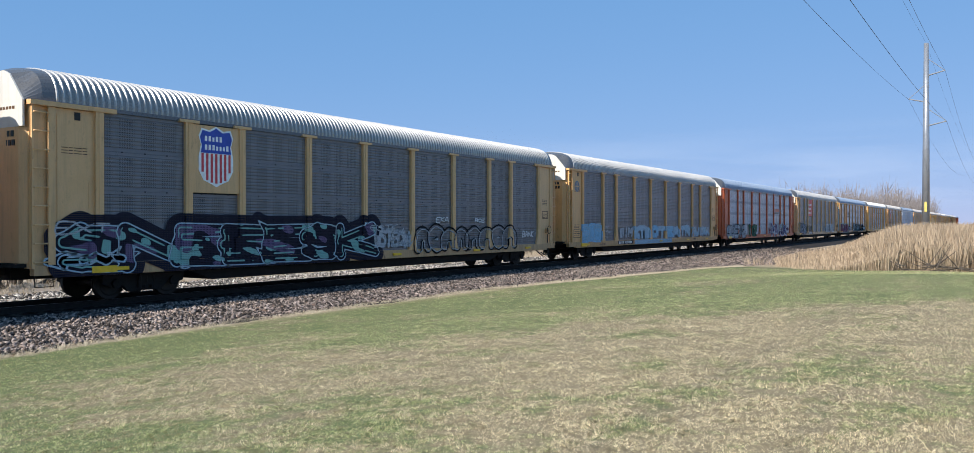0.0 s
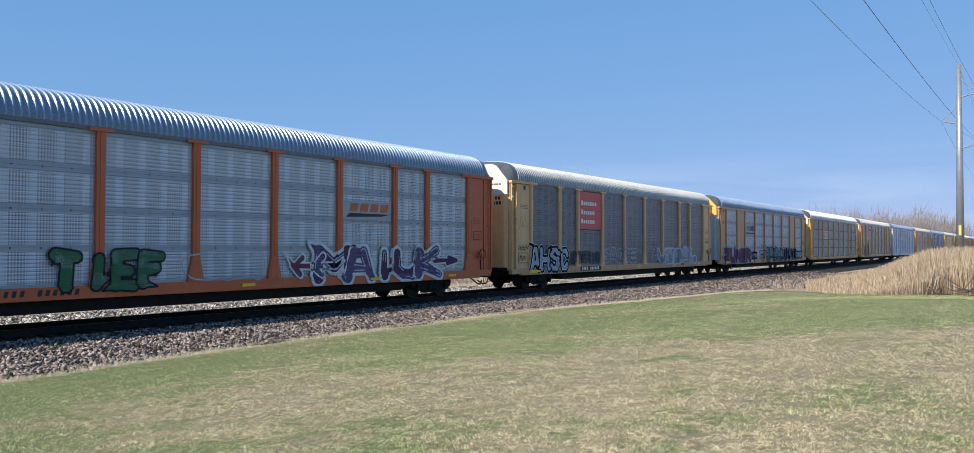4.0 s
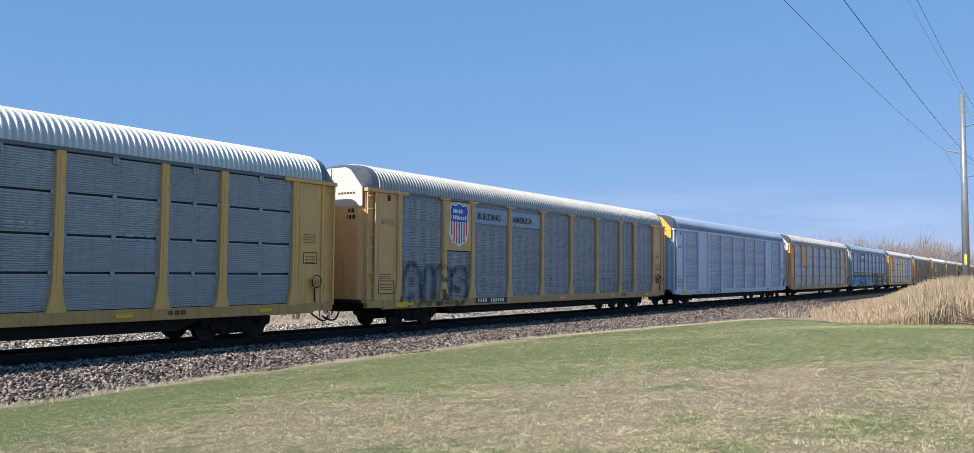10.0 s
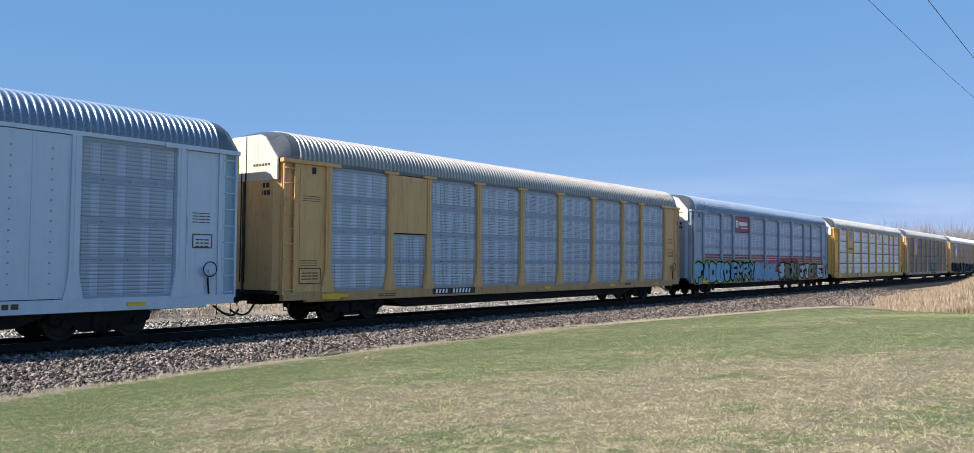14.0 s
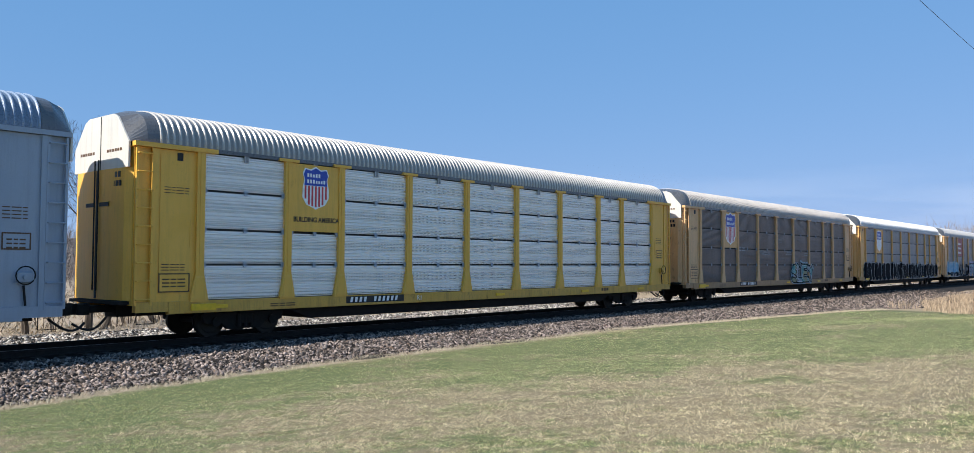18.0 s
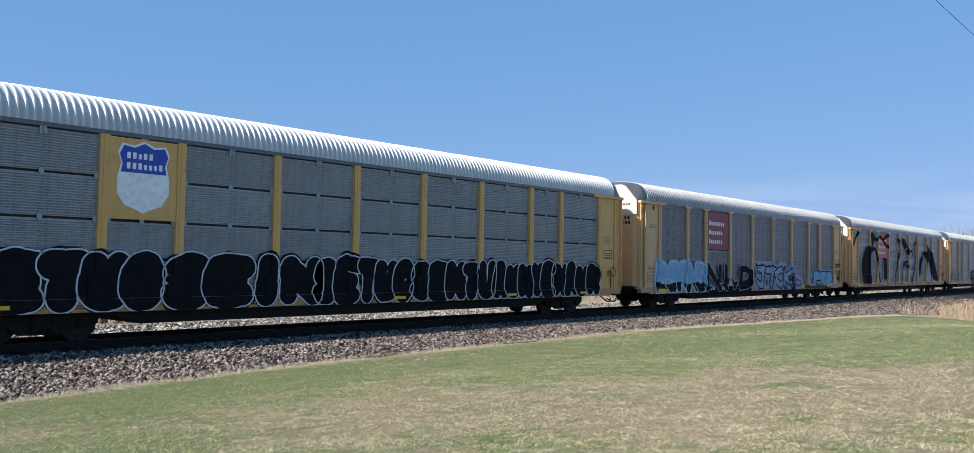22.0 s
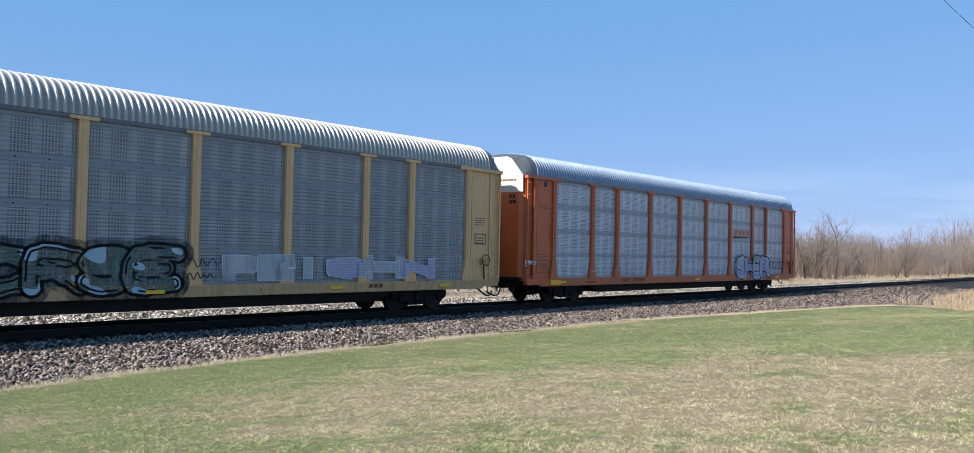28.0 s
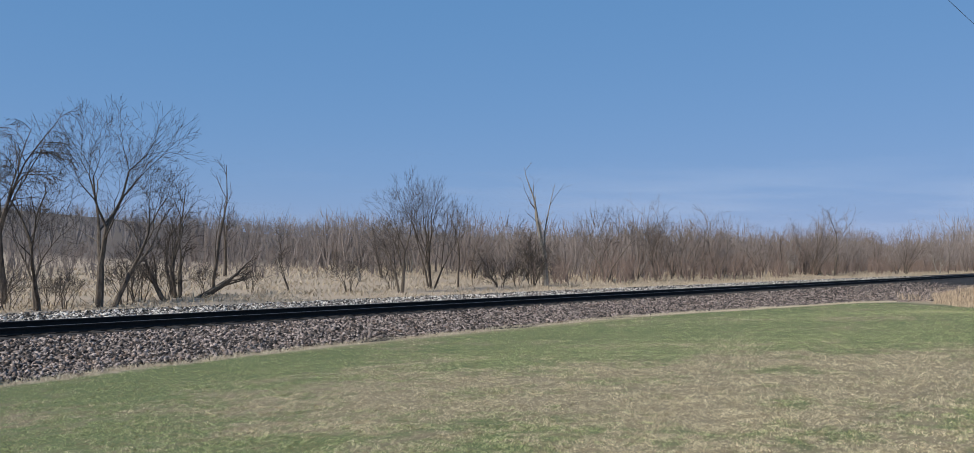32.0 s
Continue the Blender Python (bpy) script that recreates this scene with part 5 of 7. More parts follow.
def deco_3(car):
    piece(car, "SUE12", -12.5, -6.7, 0.76, 1.95, ("frost",), "black", 0.075, 0.2, "round", 21, label="pale bubble letter")
    piece(car, "TIEF", -5.5, -2.4, 0.85, 1.95, ("fern",), "night", 0.05, 0.17, "wild", 22, mottle=(("mint", 0.5, 0.2),), label="green sprayed letter")
    piece(car, "OM", -1.8, 0.9, 1.0, 1.9, None, "frost", 0.05, 0.2, "round", 23)
    piece(car, "MAIUK", 3.3, 9.8, 0.72, 2.1, ("violet", "plum", "violet"), "white", 0.085, 0.25, "wild", 26, "white", 0.03, None, 0.2, mottle=(("plum", 0.45, 0.4),), shine="lilac", lap=0.35, label="purple sprayed letter with white rim")
    piece(car, "<<", 2.2, 4.0, 0.85, 1.95, ("maroon",), "white", 0.06, 0.12, "wild", 27, lap=0.3)
    piece(car, ">", 9.5, 10.9, 1.2, 1.75, ("violet",), "white", 0.06, 0.12, "wild", 28, lap=0.3)
    bnsf_mark(car)


def bnsf_mark(car):
    s = Shape()
    for k in range(4):
        x = 4.75 + k * 0.52
        s.face((x, -1.592, 3.22), (x + 0.4, -1.592, 3.22), (x + 0.47, -1.592, 3.5), (x + 0.07, -1.592, 3.5))
    e = part("emblem", band(4.45, 6.95, 2.93, 3.58, -1.588, 0.004), SHEETS["pale_holes"], car, "flat sheet with an orange mark")
    part("mark", s, MAT["ink_orange"], e, "orange slanting bars")
    part("swoosh", outline([(4.6, 3.02), (6.4, 3.07), (6.9, 3.16), (4.75, 3.16)], -1.593), MAT["ink_black"], e, "black wedge")


def cp_sign(car, mat="sign_red"):
    s, x = red_sign(car, mat)
    rows_of_bars(s, x + 0.28, ((1, 0, 0, 0, 0, 0, 0, 0), (1, 0, 0, 0, 0, 0, 0), (1, 0, 0, 0, 0, 0, 0)), 4.16, 0.24, 0.47, -1.608, "ink_white", 0.125, 0.105)
    part("joint", band(x + 0.02, x + 2.55, 3.89, 3.905, -1.604, 0.004), MAT["ink_black"], s)


def deco_4(car):
    cp_sign(car)
    piece(car, "AHSC", -11.9, -8.1, 0.78, 2.05, ("frost",), "black", 0.1, 0.17, "wild", 31, "white", 0.035, mottle=(("lilac", 0.4, 0.25),), shine="white", label="grey sprayed letter with black and white rims")
    piece(car, "GTERIC", -7.9, -4.6, 1.15, 1.8, ("ghost",), "ghost", 0.04, 0.09, "block", 32)
    piece(car, "SAGDE", -4.2, 0.2, 1.12, 1.95, None, "frost", 0.06, 0.11, "round", 33)
    piece(car, "VESAL", 3.4, 10.3, 0.95, 1.98, ("grey",), "white", 0.05, 0.22, "round", 34, halo="frost", halo_w=0.06, mottle=(("frost", 0.5, 0.3),), lap=0.25, label="pale bubble letter")
    tag(car, "EHE", 2.6, 3.6, 1.2, 1.85, "frost", 0.03, 7)
    scrawl(car, -12.9, -12.0, 1.98, 0.25, "soot", 0.03, 5)
    scrawl(car, -12.8, -12.3, 1.5, 0.3, "soot", 0.03, 6)
    scrawl(car, -12.8, -12.2, 3.1, 0.9, "ghost", 0.03, 9)
    scrawl(car, 0.5, 1.3, 1.7, 0.35, "frost", 0.03, 8)


def deco_5(car):
    e = part("emblem", band(-6.95, -4.42, 2.96, 3.86, -1.592, 0.004), SHEETS["pale_holes"], car, "flat sheet with a black mark")
    for k in range(5):
        part("mark", outline([(-6.6, 3.36 + k * 0.075), (-5.75 - k * 0.05, 3.36 + k * 0.075), (-5.7 - k * 0.05, 3.4 + k * 0.075), (-6.6 + k * 0.03, 3.4 + k * 0.075)], -1.598), MAT["ink_black"], e)
    part("mark", outline([(-5.75, 3.32), (-5.6, 3.32), (-5.45, 3.72), (-5.62, 3.72)], -1.598), MAT["ink_black"], e)
    part("mark", outline([(-5.45, 3.32), (-5.1, 3.32), (-5.15, 3.72), (-5.5, 3.72)], -1.598), MAT["ink_black"], e)
    part("mark", outline([(-5.05, 3.32), (-4.6, 3.32), (-4.55, 3.72), (-5.0, 3.72)], -1.598), MAT["ink_black"], e)
    part("mark", bars(-6.7, 3.08, (0.16,) * 14, 0.11, -1.6, 0.02), MAT["ink_black"], e)
    piece(car, "ZUNER", -12.2, -5.7, 0.74, 2.0, ("maroon",), "frost", 0.05, 0.27, "block", 41, None, 0.05, "aqua", 0.14, mottle=(("plum", 0.35, 0.3),), lap=0.2, label="maroon block letter with pale rim")
    tag(car, "XTRY", -12.8, -11.9, 1.15, 1.4, "soot", 0.02, 4)
    piece(car, "VSK", -5.25, -3.85, 1.1, 1.58, ("lilac",), "black", 0.06, 0.07, "block", 42, "black", 0.06)
    strokes(car, "black", [[(-2.95, 1.55), (-2.6, 1.42), (-2.0, 1.4), (-1.45, 1.55), (-1.4, 1.72), (-1.9, 1.7), (-2.4, 1.68), (-2.9, 1.72), (-2.95, 1.55)],
                           [(-2.65, 1.7), (-2.55, 2.05), (-2.2, 2.2), (-1.85, 2.05), (-1.7, 1.72)], [(-2.65, 1.4), (-2.7, 1.1), (-2.4, 0.85), (-2.0, 0.85), (-1.7, 1.1), (-1.65, 1.4)],
                           [(-2.5, 1.05), (-2.2, 1.15), (-1.85, 1.05)], [(-2.4, 1.28), (-2.25, 1.28)], [(-2.05, 1.28), (-1.9, 1.28)]], 0.06)
    tag(car, "B", -1.35, -1.0, 1.95, 2.25, "black", 0.03, 2)
    piece(car, "CROWK", -1.0, 5.0, 0.76, 2.05, ("ghost",), "black", 0.075, 0.23, "round", 44, "ice", 0.03, low="sea", low_z=1.2, shine="ice", lap=0.3, label="smoky bubble letter with a teal base")
    piece(car, "SBLYNO", 4.9, 9.2, 0.8, 1.95, ("black",), "ice", 0.045, 0.22, "round", 45, "black", 0.05, lap=0.3, label="black bubble letter with pale rim")
    piece(car, "DRO", 9.35, 11.5, 0.95, 1.65, ("ice",), "black", 0.05, 0.14, "round", 46, "black", 0.08, label="pale blue bubble letter")


def deco_6(car):
    x0, x1 = BAYS[2]
    s = part("sign", Shape().box(x0 + 0.14, x1 - 0.14, -1.6, -1.54, 2.93, 3.85), MAT["white"], car, "white sheet with a red winding mark")
    worm = [(-5.75, 3.62), (-6.3, 3.62), (-6.5, 3.4), (-6.3, 3.18), (-5.75, 3.18)]
    part("mark", ribbon(Shape(), worm, 0.13, -1.606), MAT["ink_red"], s, "red ribbon mark")
    part("mark", ribbon(Shape(), [(-5.75, 3.18), (-5.62, 3.3), (-5.5, 3.6), (-5.3, 3.6), (-5.1, 3.3), (-4.98, 3.2), (-4.9, 3.3), (-4.88, 3.68)], 0.13, -1.607), MAT["ink_red"], s, "red ribbon mark")
    for k, (x, z, w) in enumerate(((-8.4, 2.75, 1.0), (-6.4, 2.68, 1.1), (-10.4, 3.4, 1.2), (0.5, 2.7, 1.6), (3.0, 3.1, 0.8), (6.0, 2.9, 0.9))):
        tagged(part("smudge", bars(x, z, (w * 0.3, w * 0.22, w * 0.15), 0.05, -1.6, 0.06, 2, 0.11), SPRAY["frost"], car, "pale traces of painted-over writing"), kind="stuff")


def deco_7(car):
    plate(car, 1, "tan")
    shield(car, -8.08, 3.98, 1.3, 1.65)
    e = part("sign", Shape().box(-6.95, -4.4, -1.59, -1.56, 4.1, 4.75), SHEETS["grey_holes"], car, "flat grey sheet with a black slogan")
    text_on("slogan", "BUILDING", -6.75, 4.28, 0.36, -1.594, MAT["ink_black"], e, "black lettering", 0.012, 1.1)
    e = part("sign", Shape().box(-4.1, -1.6, -1.59, -1.56, 4.1, 4.75), SHEETS["grey_holes"], car, "flat grey sheet with a black slogan")
    text_on("slogan", "AMERICA", -4.0, 4.28, 0.36, -1.594, MAT["ink_black"], e, "black lettering", 0.012, 1.1)
    piece(car, "AIRS", -11.5, -7.5, 0.8, 2.3, None, "ghost", 0.2, 0.24, "round", 51, lap=0.2)
    for k, (word, a, b, tone) in enumerate((("OM", -6.7, -4.8, "frost"), ("OM", -4.0, -2.0, "frost"), ("OM", 1.9, 3.7, "frost"), ("EB", 4.5, 5.9, "mint"), ("OQM", 7.3, 10.7, "frost"))):
        piece(car, word, a, b, 1.06, 1.85, None, tone, 0.055, 0.2, "round", 52 + k, lap=0.2)
        piece(car, word, a + 0.2, b - 0.2, 1.15, 1.75, None, tone, 0.03, 0.12, "round", 60 + k, lap=0.2)
    tag(car, "XEM", 12.0, 12.9, 1.5, 2.1, "black", 0.03, 6)


def deco_8(car):
    bolts = Shape()
    for x0 in (-8.5, -7.6, 7.6, 8.5):
        for k in range(14):
            z = 1.4 + k * 0.24
            bolts.box(x0 - 0.02, x0 + 0.02, -1.618, -1.606, z - 0.02, z + 0.02)
    tagged(part("rivets", bolts, MAT["grey_pale"], car, "rows of small rivets"), kind="stuff")
    part("streaked_paint", Shape().box(-13.75, -13.72, -1.2, -0.5, 1.6, 4.3), MAT["cap_blue"], car, "pale blue streaked paint")


def deco_9(car):
    plate(car, 1, "tan")


def deco_10(car):
    s, x = red_sign(car, "sign_maroon", 3.93)
    for k in range(4):
        part("mark", ribbon(Shape(), [(x + 0.3, 4.2 + k * 0.12), (x + 0.5, 4.26 + k * 0.12), (x + 0.75, 4.2 + k * 0.12)], 0.07, -1.606), MAT["ink_white"], s, "white wave")
    part("mark", bars(x + 0.9, 4.34, (0.13,) * 9, 0.24, -1.606, 0.03), MAT["ink_white"], s)
    part("mark", bars(x + 1.25, 4.16, (0.08,) * 12, 0.07, -1.606, 0.02), MAT["ink_white"], s)
    for a, b in BAYS:
        for k in range(3):
            part("stripe", band(a + 0.14, b - 0.14, 2.06 + k * 0.16, 2.17 + k * 0.16, -1.584, 0.004), MAT["sign_maroon"], car, "maroon painted stripe")
    piece(car, "FADEO", -13.0, -7.75, 0.74, 2.02, ("sky",), "black", 0.09, 0.25, "round", 61, None, 0.05, "lime", 0.16, low="ice", low_z=1.08, label="cyan letter with black rim")
    piece(car, "FMRY", -7.45, -3.5, 0.8, 2.05, ("sky",), "black", 0.11, 0.19, "wild", 62, None, 0.05, "lime", 0.14, lap=0.25, label="cyan letter with thick black rim")
    piece(car, "AVAL", -3.4, 1.3, 0.74, 2.0, ("sky",), "ice", 0.06, 0.28, "wild", 66, None, 0.05, "rust", 0.12, mottle=(("amber", 0.22, 0.3),), shine="ice", lap=0.3, label="broad cyan sprayed letter")
    piece(car, "SEN", 1.3, 5.3, 0.74, 2.02, ("white", "olive", "straw"), "black", 0.09, 0.25, "wild", 63, None, 0.05, "rust", 0.3, low="olive", low_z=1.0, label="white and olive sprayed letter")
    piece(car, "O", 5.1, 6.1, 0.85, 1.9, ("olive",), "straw", 0.05, 0.2, "round", 64, None, 0.05, "rust", 0.22)
    piece(car, "J", 6.0, 7.2, 0.9, 1.9, ("white",), "black", 0.07, 0.17, "wild", 67, None, 0.05, "rust", 0.16)
    piece(car, "JORE", 7.2, 11.7, 0.78, 1.98, ("white", "straw", "olive"), "black", 0.08, 0.2, "wild", 65, None, 0.05, "amber", 0.26, lap=0.2, label="olive and white sprayed letter")


def deco_11(car):
    plate(car, 1, "yellow")
    shield(car, -8.08, 4.2, 0.95, 1.15)
    text_on("slogan", "BUILDING AMERICA", -8.86, 3.2, 0.2, -1.63, MAT["ink_black"], car, "small black slogan", 0.005, 0.92)
    text_on("stencil", "R1", -3.9, 0.8, 0.22, Y_SILL - 0.008, MAT["ink_white"], car, "white stencilled mark")


def deco_12(car):
    plate(car, 1, "tan")
    shield(car, -8.08, 3.98, 1.3, 1.65)
    piece(car, "SLEY", 1.1, 4.9, 0.8, 2.05, ("straw", "frost"), "black", 0.075, 0.17, "wild", 71, "frost", 0.03, "ice", 0.1, mottle=(("teal", 0.4, 0.3),), shine="white", lap=0.25, label="pale green letter with black rim")
    for x, z, w in ((-3.8, 2.72, 1.6), (0.2, 2.75, 1.0), (-6.9, 2.9, 0.9), (3.4, 2.7, 0.9), (-1.0, 3.5, 0.5)):
        tagged(part("smudge", bars(x, z, (w * 0.3, w * 0.22, w * 0.3), 0.05, -1.6, 0.05, 2, 0.13), SPRAY["frost"], car, "pale traces of painted-over writing"), kind="stuff")


def deco_13(car):
    plate(car, 1, "gold")
    shield(car, -8.08, 3.95, 1.3, 1.6, False)
    for k, (word, a, b, top) in enumerate((("SETUC", -12.2, -7.5, 2.22), ("SEIN", -7.35, -2.8, 2.2), ("SETUC", -2.85, 1.0, 2.16), ("SENTU", 1.0, 5.0, 2.14), ("AUMYE", 5.0, 8.6, 2.1), ("NAUR", 8.6, 11.7, 2.08))):
        piece(car, word, a, b, 0.7, top, ("black",), "white", 0.042, 0.33 if k < 2 else 0.26, "round", 81 + k, None, 0.05, "black", 0.03, lap=0.3, label="black bubble letter with white rim")


def deco_14(car):
    cp_sign(car, "sign_maroon")
    piece(car, "BSANS", -12.0, -7.05, 0.74, 2.3, ("sky",), "white", 0.055, 0.24, "wild", 91, "ice", 0.08, low="black", low_z=1.2, lap=0.3, label="pale blue letter with a black base")
    piece(car, "NI", -6.9, -4.1, 0.74, 2.3, ("black",), "frost", 0.045, 0.22, "wild", 98, lap=0.3, label="black sprayed letter with pale rim")
    piece(car, ".D", -4.5, -1.6, 0.74, 2.25, ("black",), "frost", 0.045, 0.24, "wild", 93, mottle=(("mint", 0.12, 0.2),), lap=0.2, label="black sprayed letter with pale rim")
    piece(car, "JTOK", -0.8, 4.5, 0.76, 2.15, ("ice",), "night", 0.085, 0.21, "wild", 94, None, 0.05, "lilac", 0.24, shine="night", lap=0.25, label="pale blue sprayed letter in a lilac cloud")
    piece(car, ">", 4.3, 5.7, 0.85, 1.5, ("lilac",), "night", 0.06, 0.1, "wild", 96, back="lilac", grow=0.3)
    piece(car, "1PES", 7.0, 11.4, 0.95, 1.88, ("sky",), "night", 0.07, 0.19, "block", 95, "ice", 0.05, lean=0.0, lap=0.15, label="light blue block letter")
    part("graffiti", band(6.4, 11.0, 0.74, 1.0, Y_SILL - 0.03, 0.003), SPRAY["fern"], car, "dark green paint on the sill")
    part("graffiti", band(-7.1, -1.6, 0.72, 1.0, Y_SILL - 0.03, 0.003), SPRAY["black"], car, "black paint on the sill")
    tag(car, "OOM", 11.95, 12.95, 2.05, 2.45, "black", 0.035, 3)
    tag(car, "SYWK", 12.0, 12.9, 1.7, 1.95, "black", 0.022, 4)
    tag(car, "EBG", 12.3, 12.9, 1.25, 1.55, "black", 0.025, 5)
    tape(car, (7.6, 9.9, 11.0))


def sharp(corners):
    """The same outline with each corner doubled close by, so that smoothing keeps it angular."""
    out = []
    n = len(corners)
    for k, (x, z) in enumerate(corners):
        for ox, oz in (corners[k - 1], corners[(k + 1) % n]):
            out.append((x + (ox - x) * 0.08, z + (oz - z) * 0.08))
    return tuple(out)


def deco_15(car):
    cp_sign(car)
    fill(car, "frost", sharp(((-10.75, 0.98), (-11.25, 2.3), (-11.1, 2.95), (-10.7, 3.0), (-10.4, 0.98))), 0.001)
    fill(car, "frost", sharp(((-8.75, 3.5), (-7.75, 3.4), (-7.35, 2.5), (-8.3, 3.0))), 0.001)
    fill(car, "black", sharp(((-10.55, 0.95), (-11.0, 2.2), (-10.85, 2.8), (-9.75, 3.72), (-8.85, 3.78), (-8.75, 2.4), (-8.65, 0.95))))
    fill(car, "black", sharp(((-8.8, 3.2), (-8.55, 4.0), (-8.75, 4.8), (-8.0, 4.85), (-7.85, 4.3), (-8.25, 3.75), (-8.4, 3.3))))
    strokes(car, "black", [[(-12.75, 3.75), (-12.4, 4.2), (-11.7, 4.75)], [(-8.5, 3.4), (-8.0, 3.6), (-7.45, 3.35), (-6.95, 2.2), (-6.45, 1.0)],
                           [(-8.2, 4.6), (-7.4, 4.3), (-6.7, 4.6), (-5.8, 4.35), (-4.9, 3.95), (-4.3, 3.8)], [(-5.7, 4.3), (-5.0, 4.6), (-4.3, 4.75)]], 0.25)
    fill(car, "teal", sharp(((-12.85, 4.0), (-12.85, 4.8), (-11.95, 4.8))), 0.001)
    fill(car, "black", sharp(((-5.4, 1.25), (-5.55, 2.95), (-4.7, 2.85), (-4.72, 1.3))))
    strokes(car, "frost", [[(-5.65, 1.2), (-5.72, 2.8)], [(-1.95, 4.3), (-2.0, 3.2), (-2.95, 1.1)], [(-0.95, 4.5), (-0.3, 3.2), (-0.75, 1.0)], [(0.9, 3.9), (0.0, 3.1), (1.3, 1.3)], [(2.4, 4.4), (3.6, 3.4), (3.9, 2.4), (2.9, 1.0)]], 0.11)
    strokes(car, "black", [[(-1.7, 4.6), (-1.35, 4.0), (-1.6, 3.0), (-2.4, 1.6), (-2.6, 0.85)]], 0.2)
    fill(car, "black", ((-0.6, 4.6), (0.1, 4.65), (0.8, 4.3), (1.6, 3.7), (2.4, 3.5), (2.9, 3.1), (2.3, 3.8), (1.5, 3.3), (0.9, 3.5), (0.0, 4.0)))
    strokes(car, "black", [[(-0.5, 0.85), (-0.4, 1.8), (0.1, 2.6), (1.2, 2.7)], [(0.1, 2.55), (1.0, 2.3), (1.4, 2.4)], [(3.9, 4.5), (3.2, 4.0), (3.5, 3.2), (3.3, 2.2), (2.3, 0.9)]], 0.22)
    fill(car, "black", ((4.9, 1.0), (4.8, 2.2), (5.3, 3.1), (6.4, 3.4), (7.0, 3.0), (7.2, 2.2), (7.9, 2.9), (8.6, 2.4), (9.0, 1.3), (9.9, 1.2), (11.3, 1.1), (10.8, 1.9), (9.6, 3.3), (8.2, 4.0), (7.0, 4.4), (7.2, 3.7), (6.0, 3.55)))
    fill(car, "grey", ((5.4, 1.9), (5.6, 2.7), (6.4, 3.0), (6.8, 2.3), (6.2, 1.7)), 0.008)
    fill(car, "frost", ((7.4, 1.0), (7.5, 2.1), (8.2, 2.4), (8.7, 1.1)), 0.008)
    fill(car, "teal", ((-8.0, 4.75), (-7.2, 4.5), (-6.4, 4.8), (-7.2, 4.87)), 0.008)
    scrawl(car, -12.7, -11.9, 1.6, 0.35, "white", 0.03, 2)
    scrawl(car, 9.2, 10.6, 1.6, 0.3, "white", 0.03, 9)
    tape(car, (-12.2, -8.2, -5.9, -3.2, 0.0, 3.0, 6.2, 9.6))


def deco_16(car):
    piece(car, "DATE", -12.0, -7.6, 1.06, 2.0, ("straw",), "frost", 0.04, 0.2, "block", 101, lean=0.0, lap=0.15, label="pale yellow block letter")
    piece(car, "ORSE", -3.6, 1.0, 0.8, 2.02, ("mint",), "black", 0.075, 0.22, "round", 102, "ghost", 0.14, mottle=(("ice", 0.3, 0.3),), shine="black", lap=0.3, label="pale green bubble letter")
    piece(car, "PEI", 2.3, 5.5, 1.08, 1.85, ("frost",), "white", 0.03, 0.17, "block", 103, lean=0.0, label="whitish block letter")
    piece(car, "OHN", 5.7, 10.1, 1.08, 1.85, ("lilac", "frost"), "white", 0.03, 0.17, "block", 104, lean=0.0, label="lilac block letter")
    scrawl(car, 1.2, 2.1, 1.6, 0.3, "soot", 0.03, 12)
    scrawl(car, 1.2, 2.0, 1.25, 0.2, "soot", 0.03, 13)


def deco_17(car):
    bnsf_mark(car)
    piece(car, "SHER", 5.2, 9.4, 0.78, 2.1, ("frost", "lilac"), "night", 0.055, 0.24, "round", 111, None, 0.05, "frost", 0.08, mottle=(("lilac", 0.4, 0.25),), shine="white", lap=0.35, label="pale lilac bubble letter")
    tag(car, "OOGO", 9.5, 11.6, 1.3, 1.85, "night", 0.022, 4)
    tag(car, "EMPTY", -13.6, -12.9, 1.5, 1.8, "white", 0.02, 3)
    tag(car, "NUT", -9.2, -8.85, 1.25, 1.4, "white", 0.018, 5)
    tag(car, "OO", -7.2, -5.6, 1.2, 1.7, "frost", 0.02, 6)


DECOS = (None, deco_1, deco_2, deco_3, deco_4, deco_5, deco_6, deco_7, deco_8, deco_9, deco_10, deco_11, deco_12, deco_13, deco_14, deco_15, deco_16, deco_17)


